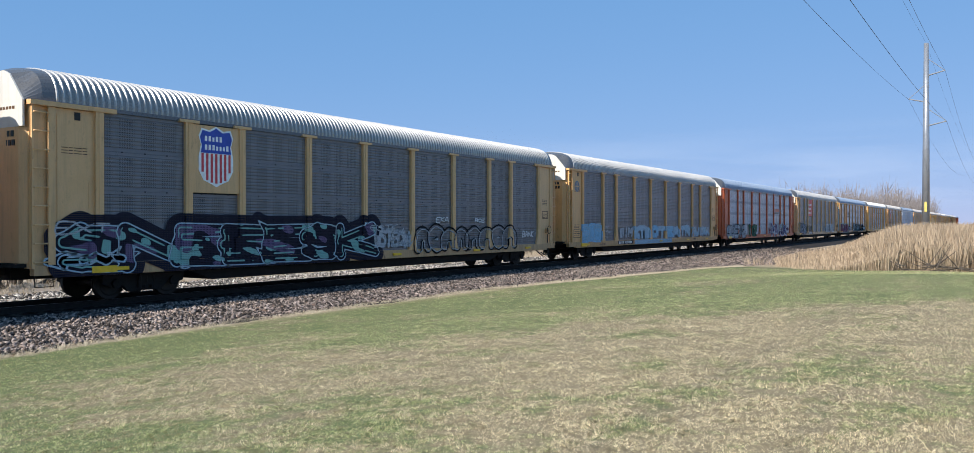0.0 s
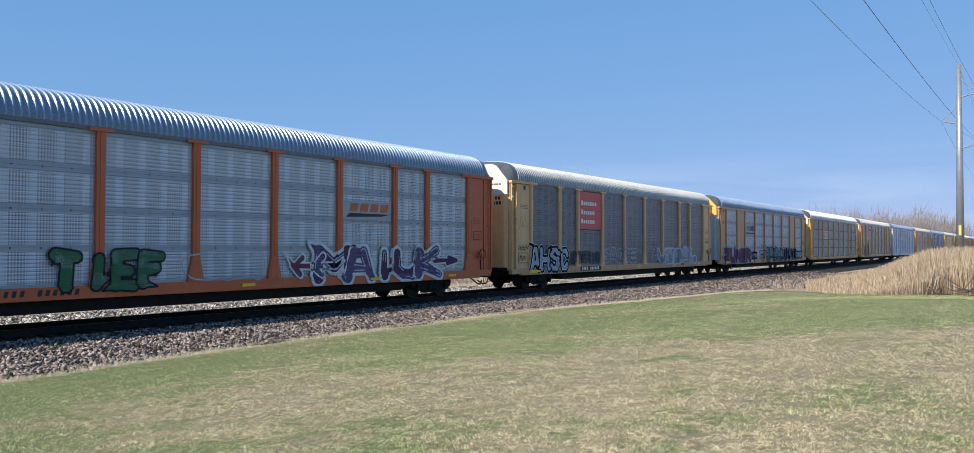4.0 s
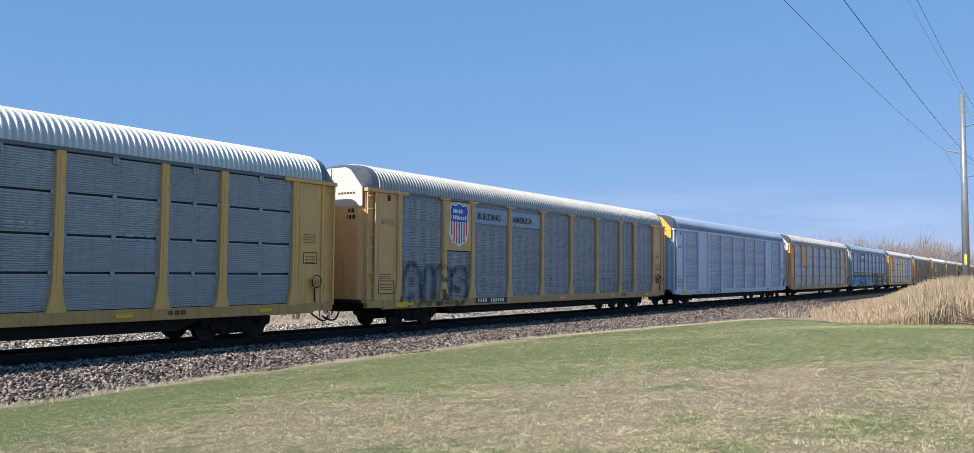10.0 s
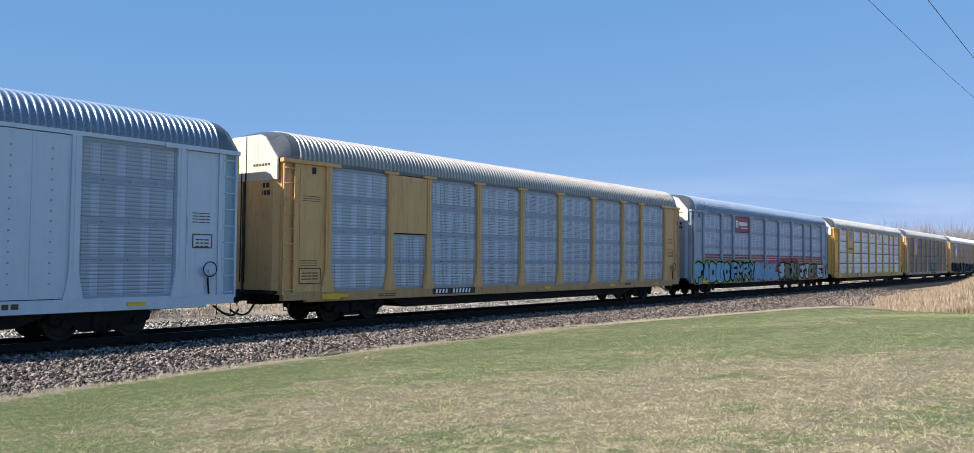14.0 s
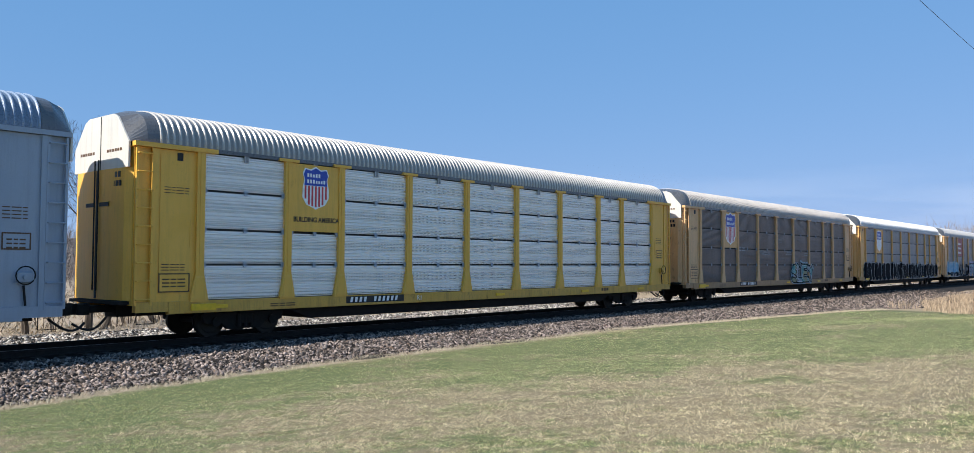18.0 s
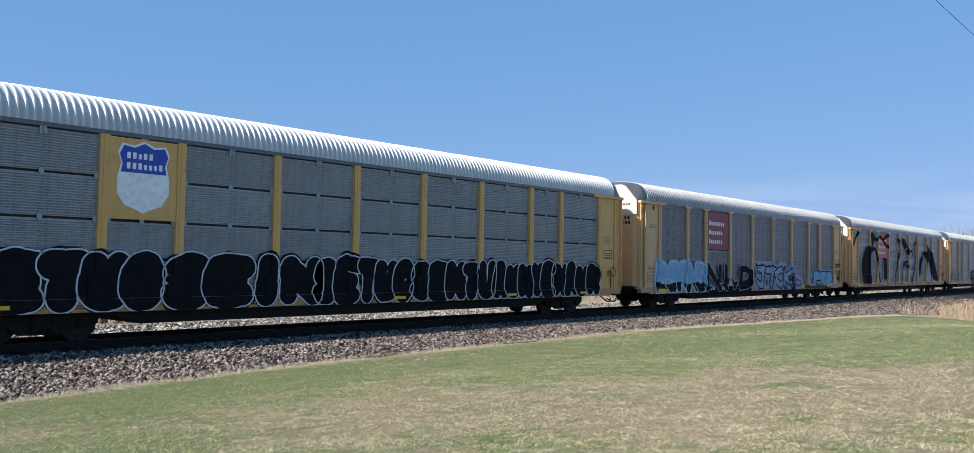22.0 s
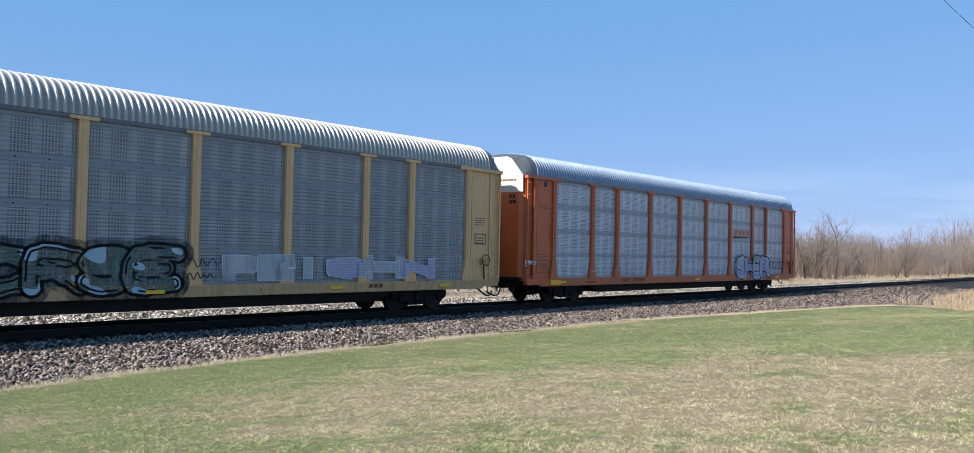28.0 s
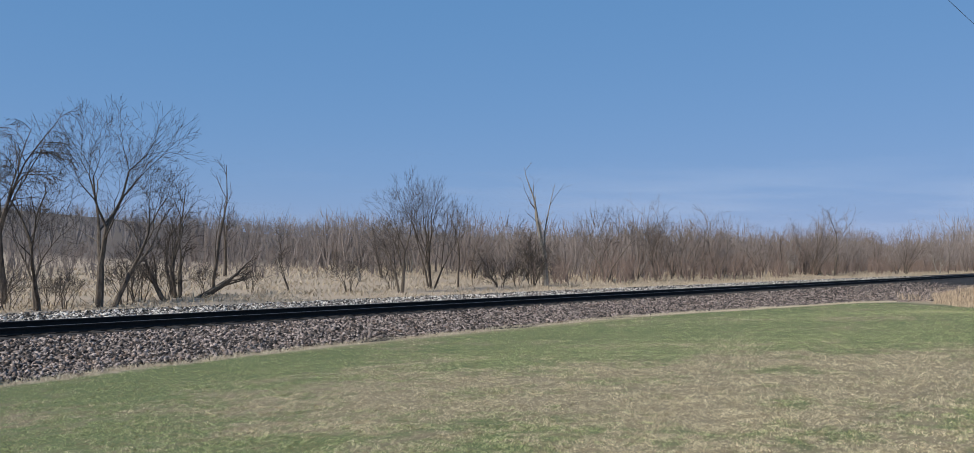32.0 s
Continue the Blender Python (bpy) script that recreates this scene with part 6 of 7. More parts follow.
# ---- the cars in their order, first to last ----
GREY_BOARD = "weathered tan car carrier with dark grey slotted side sheets, added out of view"
CARS = [
    # leading car stays out of view, added to shade the next car's end
    dict(coat="tan", sheet="dark_holes", roof="roof_grey", label=GREY_BOARD),
    dict(coat="tan_pale", sheet="dark_holes", roof="roof_grey", plate=1, label="tan car carrier with a striped shield and teal graffiti"),
    dict(coat="tan", sheet="dark_holes", roof="roof_grey", label="tan car carrier with dark sheets and pale blue block graffiti"),
    dict(coat="orange", sheet="pale_holes", roof="roof_blue", label="orange car carrier with silvery sheets and purple graffiti"),
    dict(coat="tan_pale", sheet="dark_holes", roof="roof_grey", signs={(2, 2): 1, (2, 3): 1}, label="tan car carrier with a red sign and white outline graffiti"),
    dict(coat="brown", sheet="pale_holes", roof="roof_blue", solid=(1, 7), post="plain", cap="cap_yellow", cap_label="bright yellow upper end", door="cap_blue", eave="brown", label="ochre car carrier with solid plates, silvery sheets and maroon graffiti"),
    dict(coat="gold", sheet="blue_ribs", roof="roof_white", signs={(2, 2): 1}, post="plain", roof_label="white painted ribbed roof", label="yellow car carrier with blue-grey ribbed sheets and a white roof"),
    dict(coat="tan", sheet="mid_holes", roof="roof_tan", plate=1, label="tan car carrier with a shield, a slogan and faded graffiti"),
    dict(coat="silver", sheet="steel_holes", roof="roof_blue", solid=(1, 7), post="plain", cap="cap_yellow", cap_label="bright yellow upper end", door="cap_blue", eave="silver", sill="silver", label="silver-painted car carrier with solid plates between grey sheets"),
    dict(coat="tan", sheet="blue_holes", roof="roof_worn", plate=1, low="pale_holes", label="tan car carrier with a bare plate and clean bottom sheets"),
    dict(coat="grey_pale", sheet="grey_holes", roof="roof_blue", signs={(2, 3): 1}, label="grey car carrier with a maroon sign, stripes and cyan graffiti"),
    dict(coat="yellow", sheet="pale_slots", roof="roof_tan", plate=1, label="bright yellow car carrier with open slotted silvery sheets"),
    dict(coat="tan_dirty", sheet="brown_ribs", roof="roof_worn", plate=1, label="dirty tan car carrier with sooty ribbed sheets and a shield"),
    dict(coat="gold", sheet="grey_ribs", roof="roof_white", plate=1, post="plain", label="yellow car carrier with a row of black bubble graffiti"),
    dict(coat="tan_pale", sheet="dark_holes", roof="roof_grey", signs={(2, 2): 1, (2, 3): 1}, label="tan car carrier with a red sign and blue and black graffiti"),
    dict(coat="tan", sheet="dull_holes", roof="roof_grey", signs={(2, 2): 1, (2, 3): 1}, label="tan car carrier almost covered by huge black and white graffiti"),
    dict(coat="tan_pale", sheet="mid_holes", roof="roof_tan", label="tan car carrier with dark sheets and pale green and lilac graffiti"),
    dict(coat="orange", sheet="pale_holes", roof="roof_blue", label="orange car carrier with silvery sheets, last of the train"),
]
# distance the train has gone, every two seconds
GONE = (0.0, 33.21, 65.57, 97.54, 129.35, 161.07, 192.71, 224.27, 255.76, 287.21, 318.64, 350.05, 381.42, 412.71, 443.84, 474.78, 505.57)
FIRST_X = 24.40 - LEN


def gone(t):
    return float(np.interp(t, [2 * k for k in range(17)], GONE))


def build_train():
    train = []
    for k, spec in enumerate(CARS):
        car, wheels = autorack(spec, DECOS[k])
        train.append((FIRST_X + LEN * k, car, wheels))
    return train


def motions():
    """The train rolls by towards the left; wheels turn with it."""
    for x0, car, wheels in TRAIN:
        walk(car, [(2 * k, pose(x0 - GONE[k], TRACK_Y, RAIL_Z)) for k in range(17)])
        near = [f for f in range(0, 961) if -22 < x0 - gone(f / 30) < 75]
        if near:
            turns = [(f / 30, -gone(f / 30) / 0.42) for f in near]
            rows = ([(0.0, turns[0][1])] if near[0] > 0 else []) + turns + ([(32.0, turns[-1][1])] if near[-1] < 960 else [])
            for w in wheels:
                place = w.matrix_basis.translation.copy()
                walk(w, [(t, Matrix.Translation(place) @ Matrix.Rotation(a, 4, 'Y')) for t, a in rows])


# ---- power line ----


def catenary(a, b, sag, k=24):
    a, b = Vector(a), Vector(b)
    return [a.lerp(b, i / k) - Vector((0, 0, sag * 4 * (i / k) * (1 - i / k))) for i in range(k + 1)]


def build_power_line():
    px, py, top = 104.0, 7.25, 1.6 + 20.1
    z0 = float(land(px, py))
    pole = thing("power_pole", "tall tapered grey steel power pole standing in the reeds", "power pole", at=Matrix.Translation((px, py, z0)))
    h = top - z0
    part("shaft", Shape().tube([(0, 0, 0), (0, 0, h * 0.5), (0, 0, h)], [0.41, 0.34, 0.25], 12), MAT["pole"], pole, smooth=True)
    part("marker", Shape().chamfer_box(-0.43, -0.4, -0.13, 0.13, 3.6, 4.7, 0.01), plain("yellow_marker", (0.6, 0.48, 0.12), 0.6), pole, "small yellow marker plate")
    # arms: sideways reach, height above the eye
    tips = []
    for k, (ty, tz) in enumerate(((1.75, 14.0), (-2.0, 11.3), (-1.85, 16.9))):
        zz = tz + 1.6 - z0
        arm = part("arm", Shape().tube([(0, 0, zz - 0.45), (0, ty, zz)], [0.09, 0.06], 8), MAT["insulator"], pole, "grey insulator arm")
        part("brace", Shape().tube([(0, 0, zz + 1.6), (0, ty, zz)], 0.035, 6), MAT["insulator"], arm)
        tips.append((px, py + ty, tz + 1.6))
    tips.append((px, py, top))
    for k, (x, y, z) in enumerate(tips):
        r = 0.008 if k == 3 else 0.0125
        s = Shape().tube(catenary((x, y, z), (x - 165, y, z - 0.3), 2.2 if k != 3 else 2.0, 36), r, 5, False)
        s.tube(catenary((x, y, z), (x + 165, y, z - 0.3), 2.6 if k != 3 else 2.0, 20), r, 5, False)
        tagged(new("power_cable", s.data("power_cable")), "thin dark power cable slung over the lawn", "cable", "cables of the power line").data.materials.append(MAT["wire"])


# ---- grass, reeds, trees ----


def grass_material(name, greenish, tones=((0.33, 0.25, 0.18), (0.56, 0.45, 0.335))):
    n = Nodes(name)
    geo = n.add("NewGeometry")
    pos, isl = geo.outputs["Position"], geo.outputs["Random Per Island"]
    sep = n.add("SeparateXYZ")
    n.link(pos, sep.inputs[0])
    if greenish:
        green, right, fine = turf_masks(n, pos, sep)
        pick = n.math('ADD', green, n.math('MULTIPLY', n.math('SUBTRACT', isl, 0.5), 1.1))
        c = n.mix(n.ramp(pick, 0.28, 0.74), (0.84, 0.70, 0.46), (0.45, 0.50, 0.22))
        shade = n.math('FRACT', n.math('MULTIPLY', isl, 13.7))
        c = n.mix(n.ramp(shade, 0.3, 1.0), c, n.mix(0.7, c, (0.10, 0.08, 0.045)))
        c = n.mix(n.ramp(n.math('FRACT', n.math('MULTIPLY', isl, 31.1)), 0.8, 1.0), c, (0.5, 0.45, 0.3))
        brown = n.noise(pos, 3.2, 4, 0.7)
        c = n.mix(n.math('MULTIPLY', n.ramp(brown, 0.52, 0.64), 0.65), c, (0.20, 0.15, 0.082))
        tuft = n.noise(pos, 17.0, 3, 0.65)
        c = n.mix(n.math('MULTIPLY', n.ramp(tuft, 0.52, 0.60), 0.85), c, (0.075, 0.062, 0.032))
        c = n.mix(n.math('MULTIPLY', n.ramp(tuft, 0.46, 0.36), 0.35), c, (0.62, 0.56, 0.38))
    else:
        c = n.mix(isl, *tones)
    return n.done(c, 0.8, 0.0, 0.15)


def lumps(x, y, cell, seed):
    """Smooth random unevenness between 0 and 1, one value per cell."""
    grid = np.random.default_rng(seed).random((256, 256))
    u, v = np.asarray(x) / cell, np.asarray(y) / cell + 0.37 * np.asarray(x) / cell
    i, j = np.floor(u).astype(int), np.floor(v).astype(int)
    a, b = u - i, v - j
    a, b = a * a * (3 - 2 * a), b * b * (3 - 2 * b)
    g = lambda p, q: grid[p % 256, q % 256]
    return (g(i, j) * (1 - a) + g(i + 1, j) * a) * (1 - b) + (g(i, j + 1) * (1 - a) + g(i + 1, j + 1) * a) * b


def build_grass():
    rng = np.random.default_rng(11)
    k = 800000
    r = 5.3 * (44 / 5.3) ** rng.random(k)
    az = np.radians(rng.uniform(0.5, 74, k))
    x, y = r * np.cos(az), r * np.sin(az)
    keep = (y < toe(x) - 0.25 - 0.35 * rng.random(k) * lumps(x, y, 0.5, 4) * 2) & (x < 44)
    x, y, r = x[keep], y[keep], r[keep]
    k = len(x)
    h = rng.uniform(0.004, 0.020, k) * (1 + r * 0.008)
    h = h * (0.35 + 0.9 * lumps(x, y, 0.11, 1) + 0.6 * lumps(x, y, 0.34, 2))
    w = 0.0016 + 0.00032 * r * rng.uniform(0.5, 1.2, k)
    a = rng.uniform(0, 2 * np.pi, k)
    lean = rng.normal(0, 0.017, (k, 2))
    z = land(x, y) - 0.004
    dx, dy = np.cos(a) * w, np.sin(a) * w
    v = np.stack([np.stack([x - dx, y - dy, z], -1), np.stack([x + dx, y + dy, z], -1), np.stack([x + lean[:, 0], y + lean[:, 1], z + h], -1)], 1).reshape(-1, 3)
    tagged(new("lawn_grass", array_mesh("lawn_grass", v, np.arange(3 * k).reshape(-1, 3), grass_material("lawn_blades", True))), "short mown grass, green and straw-coloured blades mixed", "grass", kind="stuff")


def blades(name, x, y, h, w, lean, mat, label, plume=0.0, seed=1):
    """Upright stalks as thin bent strips, some with a feathery head."""
    rng = np.random.default_rng(seed)
    k = len(x)
    z = land(x, y) - 0.03
    a = rng.uniform(0, np.pi, k)
    dx, dy = np.cos(a) * w / 2, np.sin(a) * w / 2
    lx, ly = rng.normal(0, 1, k) * lean * h, rng.normal(0, 1, k) * lean * h
    rings = []
    for u, ww in ((0, 1.0), (0.8, 0.6 + plume * 3), (1.0, 0.1)):
        cx, cy, cz = x + lx * u * u, y + ly * u * u, z + h * u
        rings.append(np.stack([np.stack([cx - dx * ww, cy - dy * ww, cz], -1), np.stack([cx + dx * ww, cy + dy * ww, cz], -1)], 1))
    v = np.stack(rings, 1).reshape(k, 6, 3)
    q = np.array([[2 * i, 2 * i + 1, 2 * i + 3, 2 * i + 2] for i in range(2)])
    f = (q[None] + (np.arange(k) * 6)[:, None, None]).reshape(-1, 4)
    tagged(new(name, array_mesh(name, v.reshape(-1, 3), f, mat)), label, "reeds", kind="stuff")


def build_reeds():
    rng = np.random.default_rng(23)
    mat = grass_material("dry_reed", False, ((0.25, 0.19, 0.13), (0.52, 0.405, 0.285)))
    k = 135000
    x = 43.2 + 60 * rng.random(k) ** 1.6
    y = rng.uniform(-24, 12.5, k)
    front = 43.4 + 1.2 * np.sin(y * 0.7) + 0.7 * np.sin(y * 2.1)
    bearing = np.degrees(np.arctan2(y, x)) + 0.5 * (lumps(x, y, 2.2, 12) - 0.5)
    keep = (x > front) & (bearing < 12.8) & ((bearing < 8.8) | (rng.random(k) < 0.45)) & (y < 13)
    x, y, bearing = x[keep], y[keep], bearing[keep]
    k = len(x)
    # the stand is low towards the track and at its front, and man-high inside
    h = np.interp(bearing, (4.0, 5.5, 6.4, 7.2, 8.0, 9.5, 12.8), (2.2, 2.05, 1.65, 1.15, 0.7, 0.42, 0.25))
    h = h * np.clip(0.5 + (x - 43.2) / 12, 0, 1) * rng.uniform(0.72, 1.1, k) * (0.88 + 0.24 * lumps(x, y, 1.1, 13))
    blades("reeds", x, y, h, 0.009 + 0.009 * rng.random(k), 0.15, mat, "dense stand of dry straw-coloured reeds with feathery heads", 0.5, 3)
    # thin tufts along the ballast and at the lawn's end
    k = 3000
    x = rng.uniform(46, 84, k)
    y = 11.2 + rng.normal(0, 0.9, k)
    clump = np.sin(x * 1.9) + np.sin(y * 3.1 + x) + rng.normal(0, 0.4, k)
    keep = (clump > 0.5) & (y < 15.6)
    x, y = x[keep], y[keep]
    blades("dry_tufts", x, y, rng.uniform(0.12, 0.5, len(x)), 0.02, 0.25, mat, "loose tufts of dry grass at the edge of the stones", 0.2, 5)
    # bleached fringe where the lawn meets the stones
    k = 30000
    x = 3 + 42 * rng.random(k) ** 1.3
    y = toe(x) - 0.1 + rng.normal(0, 0.19, k)
    blades("lawn_fringe", x, y, rng.uniform(0.03, 0.1, k), 0.009 + 0.0003 * x, 0.6, grass_material("bleached_fringe", False, ((0.33, 0.28, 0.2), (0.6, 0.53, 0.4))), "bleached dead grass where the lawn meets the stones", 0.0, 6)
    # straw-coloured marsh grass beyond the track
    k = 80000
    x = 5 + 170 * rng.random(k) ** 1.5
    y = 28.9 + 48 * rng.random(k) ** 1.9
    clump = np.sin(x * 0.8 + y * 0.3) + np.sin(y * 0.9 - x * 0.2) + rng.normal(0, 0.5, k)
    keep = clump > -0.9
    x, y = x[keep], y[keep]
    blades("marsh_grass", x, y, rng.uniform(0.08, 0.32, len(x)) * np.clip((y - 26.5) / 9, 0.35, 1), 0.02 + 0.0004 * y, 0.9, grass_material("bleached_marsh_grass", False, ((0.30, 0.24, 0.165), (0.5, 0.42, 0.31))), "matted dry marsh grass beyond the track", 0.1, 8)


def branch_shape(seed, height, spread=0.5, stems=1, trunk=0.14, lean=(0, 0), fork=0.3, limbs=4, side=7, twigs=5, fine=4, droop=0.0):
    """A bare tree: short stems that fork into rising limbs, which carry branches, twigs and fine twigs."""
    rng = random.Random(seed)
    segs = []

    def grow(p, d, length, r0, r1, level, steps, wob):
        pts, rad = [p.copy()], [r0]
        for k in range(steps):
            d = (d + Vector((rng.gauss(0, wob), rng.gauss(0, wob), rng.gauss(0, wob * 0.6) + (0.03, 0.045, 0.015, 0.0, 0.0)[level] - droop * (level > 1)))).normalized()
            p = p + d * (length / steps)
            pts.append(p.copy())
            rad.append(r0 + (r1 - r0) * (k + 1) / steps)
        segs.append((pts, rad, level))
        return pts, rad, d

    def at(line, u):
        pts, rad, d = line
        n = len(pts) - 1
        i = min(int(u * n), n - 1)
        return pts[i].lerp(pts[i + 1], u * n - i), rad[i] + (rad[i + 1] - rad[i]) * (u * n - i), (pts[i + 1] - pts[i]).normalized()

    def sideways(d, amount):
        s = d.cross(Vector((rng.gauss(0, 1), rng.gauss(0, 1), rng.gauss(0, 1)))).normalized()
        return (d + s * amount).normalized()

    for k in range(stems):
        h = height * (1 if k == 0 else rng.uniform(0.6, 0.95))
        r = trunk * (1 if k == 0 else rng.uniform(0.5, 0.9))
        a = rng.uniform(0, 6.28)
        out = 0.0 if stems == 1 else rng.uniform(0.1, 0.45)
        d = Vector((lean[0] + math.cos(a) * out, lean[1] + math.sin(a) * out, 1)).normalized()
        base = Vector((math.cos(a), math.sin(a), 0)) * (0 if stems == 1 else 0.12 + 0.1 * rng.random()) - Vector((0, 0, 0.15))
        stem = grow(base, d, h * fork, r, r * 0.72, 0, 4, 0.08)
        for m in range(limbs):
            u0 = rng.uniform(0.25, 1.0) if m else 1.0
            p, rr, dd = at(stem, u0)
            ln = h * (1 - fork * u0) * (1.0 if m == 0 else rng.uniform(0.5, 0.85))
            limb = grow(p, sideways(dd, spread * (0.25 if m == 0 else rng.uniform(0.5, 1.1))), ln, rr * (0.68 if m == 0 else 0.45), 0.012, 1, 6, 0.1)
            for b in range(side):
                u = 0.12 + 0.86 * (b + rng.random()) / side
                p, rr, dd = at(limb, u)
                bl = ln * rng.uniform(0.3, 0.56) * (1.2 - 0.6 * u)
                branch = grow(p, sideways(dd, rng.uniform(0.5, 0.95)), bl, rr * 0.55 + 0.004, 0.008, 2, 3, 0.11)
                for t in range(twigs):
                    u2 = 0.15 + 0.85 * (t + rng.random()) / twigs
                    p, rr, dd = at(branch, u2)
                    twig = grow(p, sideways(dd, rng.uniform(0.45, 0.95)), bl * rng.uniform(0.4, 0.72), 0.0085, 0.005, 3, 2, 0.1)
                    for _ in range(fine):
                        p, rr, dd = at(twig, rng.uniform(0.1, 1.0))
                        grow(p, sideways(dd, rng.uniform(0.4, 0.9)), bl * rng.uniform(0.17, 0.36), 0.0055, 0.0035, 4, 1, 0.08)
    k = height / max(p.z for pts, rad, level in segs for p in pts)
    segs = [([p * k for p in pts], rad, level) for pts, rad, level in segs]
    big, small = Shape(), Shape()
    for pts, rad, level in segs:
        if level <= 1:
            big.tube(pts, rad, 6 if level == 0 else 5, False)
        else:
            small.tube(pts, rad, 3, False)
    return big, small


def forked_shape(seed, height, levels=8, angle=0.5, trunk=0.14, lean=(0, 0), stems=1, first=0.26):
    """A bare tree that forks again and again into a fan of straight rising limbs."""
    rng = random.Random(seed)
    segs = []

    def grow(p, d, length, r, level):
        pts = [p.copy()]
        for k in range(3 if level < 4 else 2):
            d = (d + Vector((rng.gauss(0, 0.06), rng.gauss(0, 0.06), rng.gauss(0, 0.04) + 0.03))).normalized()
            p = p + d * length / (3 if level < 4 else 2)
            pts.append(p.copy())
        end = r * 0.76
        segs.append((pts, [r + (end - r) * k / (len(pts) - 1) for k in range(len(pts))], level))
        if level >= levels:
            return
        turn = rng.uniform(0, 6.28)
        across = d.cross(Vector((math.cos(turn), math.sin(turn), 0.2))).normalized()
        for side in (-1, 1):
            tilt = side * angle * rng.uniform(0.45, 1.15) * (0.55 if side == 1 and level < 3 else 1.0)
            grow(p, (d * math.cos(tilt) + across * math.sin(tilt)).normalized(), length * rng.uniform(0.7, 0.9), max(0.0058, end * (0.86 if side == 1 else 0.68)), level + 1)
        if level > 0 and rng.random() < 0.75:
            q = pts[len(pts) // 2]
            other = d.cross(across)
            tilt = rng.choice((-1, 1)) * rng.uniform(0.6, 1.0)
            grow(q, (d * math.cos(tilt) + other * math.sin(tilt)).normalized(), length * rng.uniform(0.5, 0.75), max(0.0058, end * 0.45), min(level + 2, levels))

    for k in range(stems):
        a = rng.uniform(0, 6.28)
        out = 0.0 if stems == 1 else rng.uniform(0.15, 0.4)
        d = Vector((lean[0] + math.cos(a) * out, lean[1] + math.sin(a) * out, 1)).normalized()
        base = Vector((math.cos(a), math.sin(a), 0)) * (0 if stems == 1 else 0.15) - Vector((0, 0, 0.1))
        grow(base, d, height * first * (1 if k == 0 else rng.uniform(0.7, 0.95)), trunk * (1 if k == 0 else 0.75), 0)
    k = height / max(p.z for pts, rad, level in segs for p in pts)
    big, small = Shape(), Shape()
    for pts, rad, level in segs:
        pts = [p * k for p in pts]
        if level <= 3:
            big.tube(pts, rad, 6, False)
        else:
            small.tube(pts, [x * 0.9 for x in rad], 3, False)
    return big, small


def bark(name, a, b):
    n = Nodes(name)
    pos = n.coords("Object")
    f = n.noise(n.stretch(pos, (6, 6, 1.5)), 2.0, 5, 0.7)
    n.bump(f, 0.5, 0.02)
    return n.done(n.mix(n.ramp(f, 0.35, 0.7), a, b), 0.9, 0.0, 0.2)


BARK = bark("grey_brown_bark", (0.055, 0.043, 0.034), (0.15, 0.125, 0.10))
TWIG = bark("brown_twigs", (0.145, 0.119, 0.107), (0.275, 0.232, 0.208))
PALE = bark("weathered_dead_wood", (0.15, 0.13, 0.11), (0.33, 0.30, 0.26))
NEAR_TWIG = bark("dark_twigs", (0.055, 0.046, 0.04), (0.125, 0.105, 0.09))
# far woods: the haze of distance is put into this paler colour
FAR_TWIG = bark("haze_tinted_twigs", (0.175, 0.155, 0.15), (0.28, 0.25, 0.24))
REDDISH = bark("reddish_twigs", (0.14, 0.10, 0.083), (0.25, 0.19, 0.16))


def bare_tree(x, y, label, limb_mat=None, twig_mat=None, name="bare_tree", category="tree", group="", **form):
    limbs, fine = forked_shape(**form) if "levels" in form else branch_shape(**form)
    t = thing(name, label, category, group, Matrix.Translation((x, y, float(land(x, y)))))
    part("trunk", limbs, limb_mat or BARK, t)
    part("twig_crown", fine, twig_mat or NEAR_TWIG, t, "fine bare twigs")
    return t


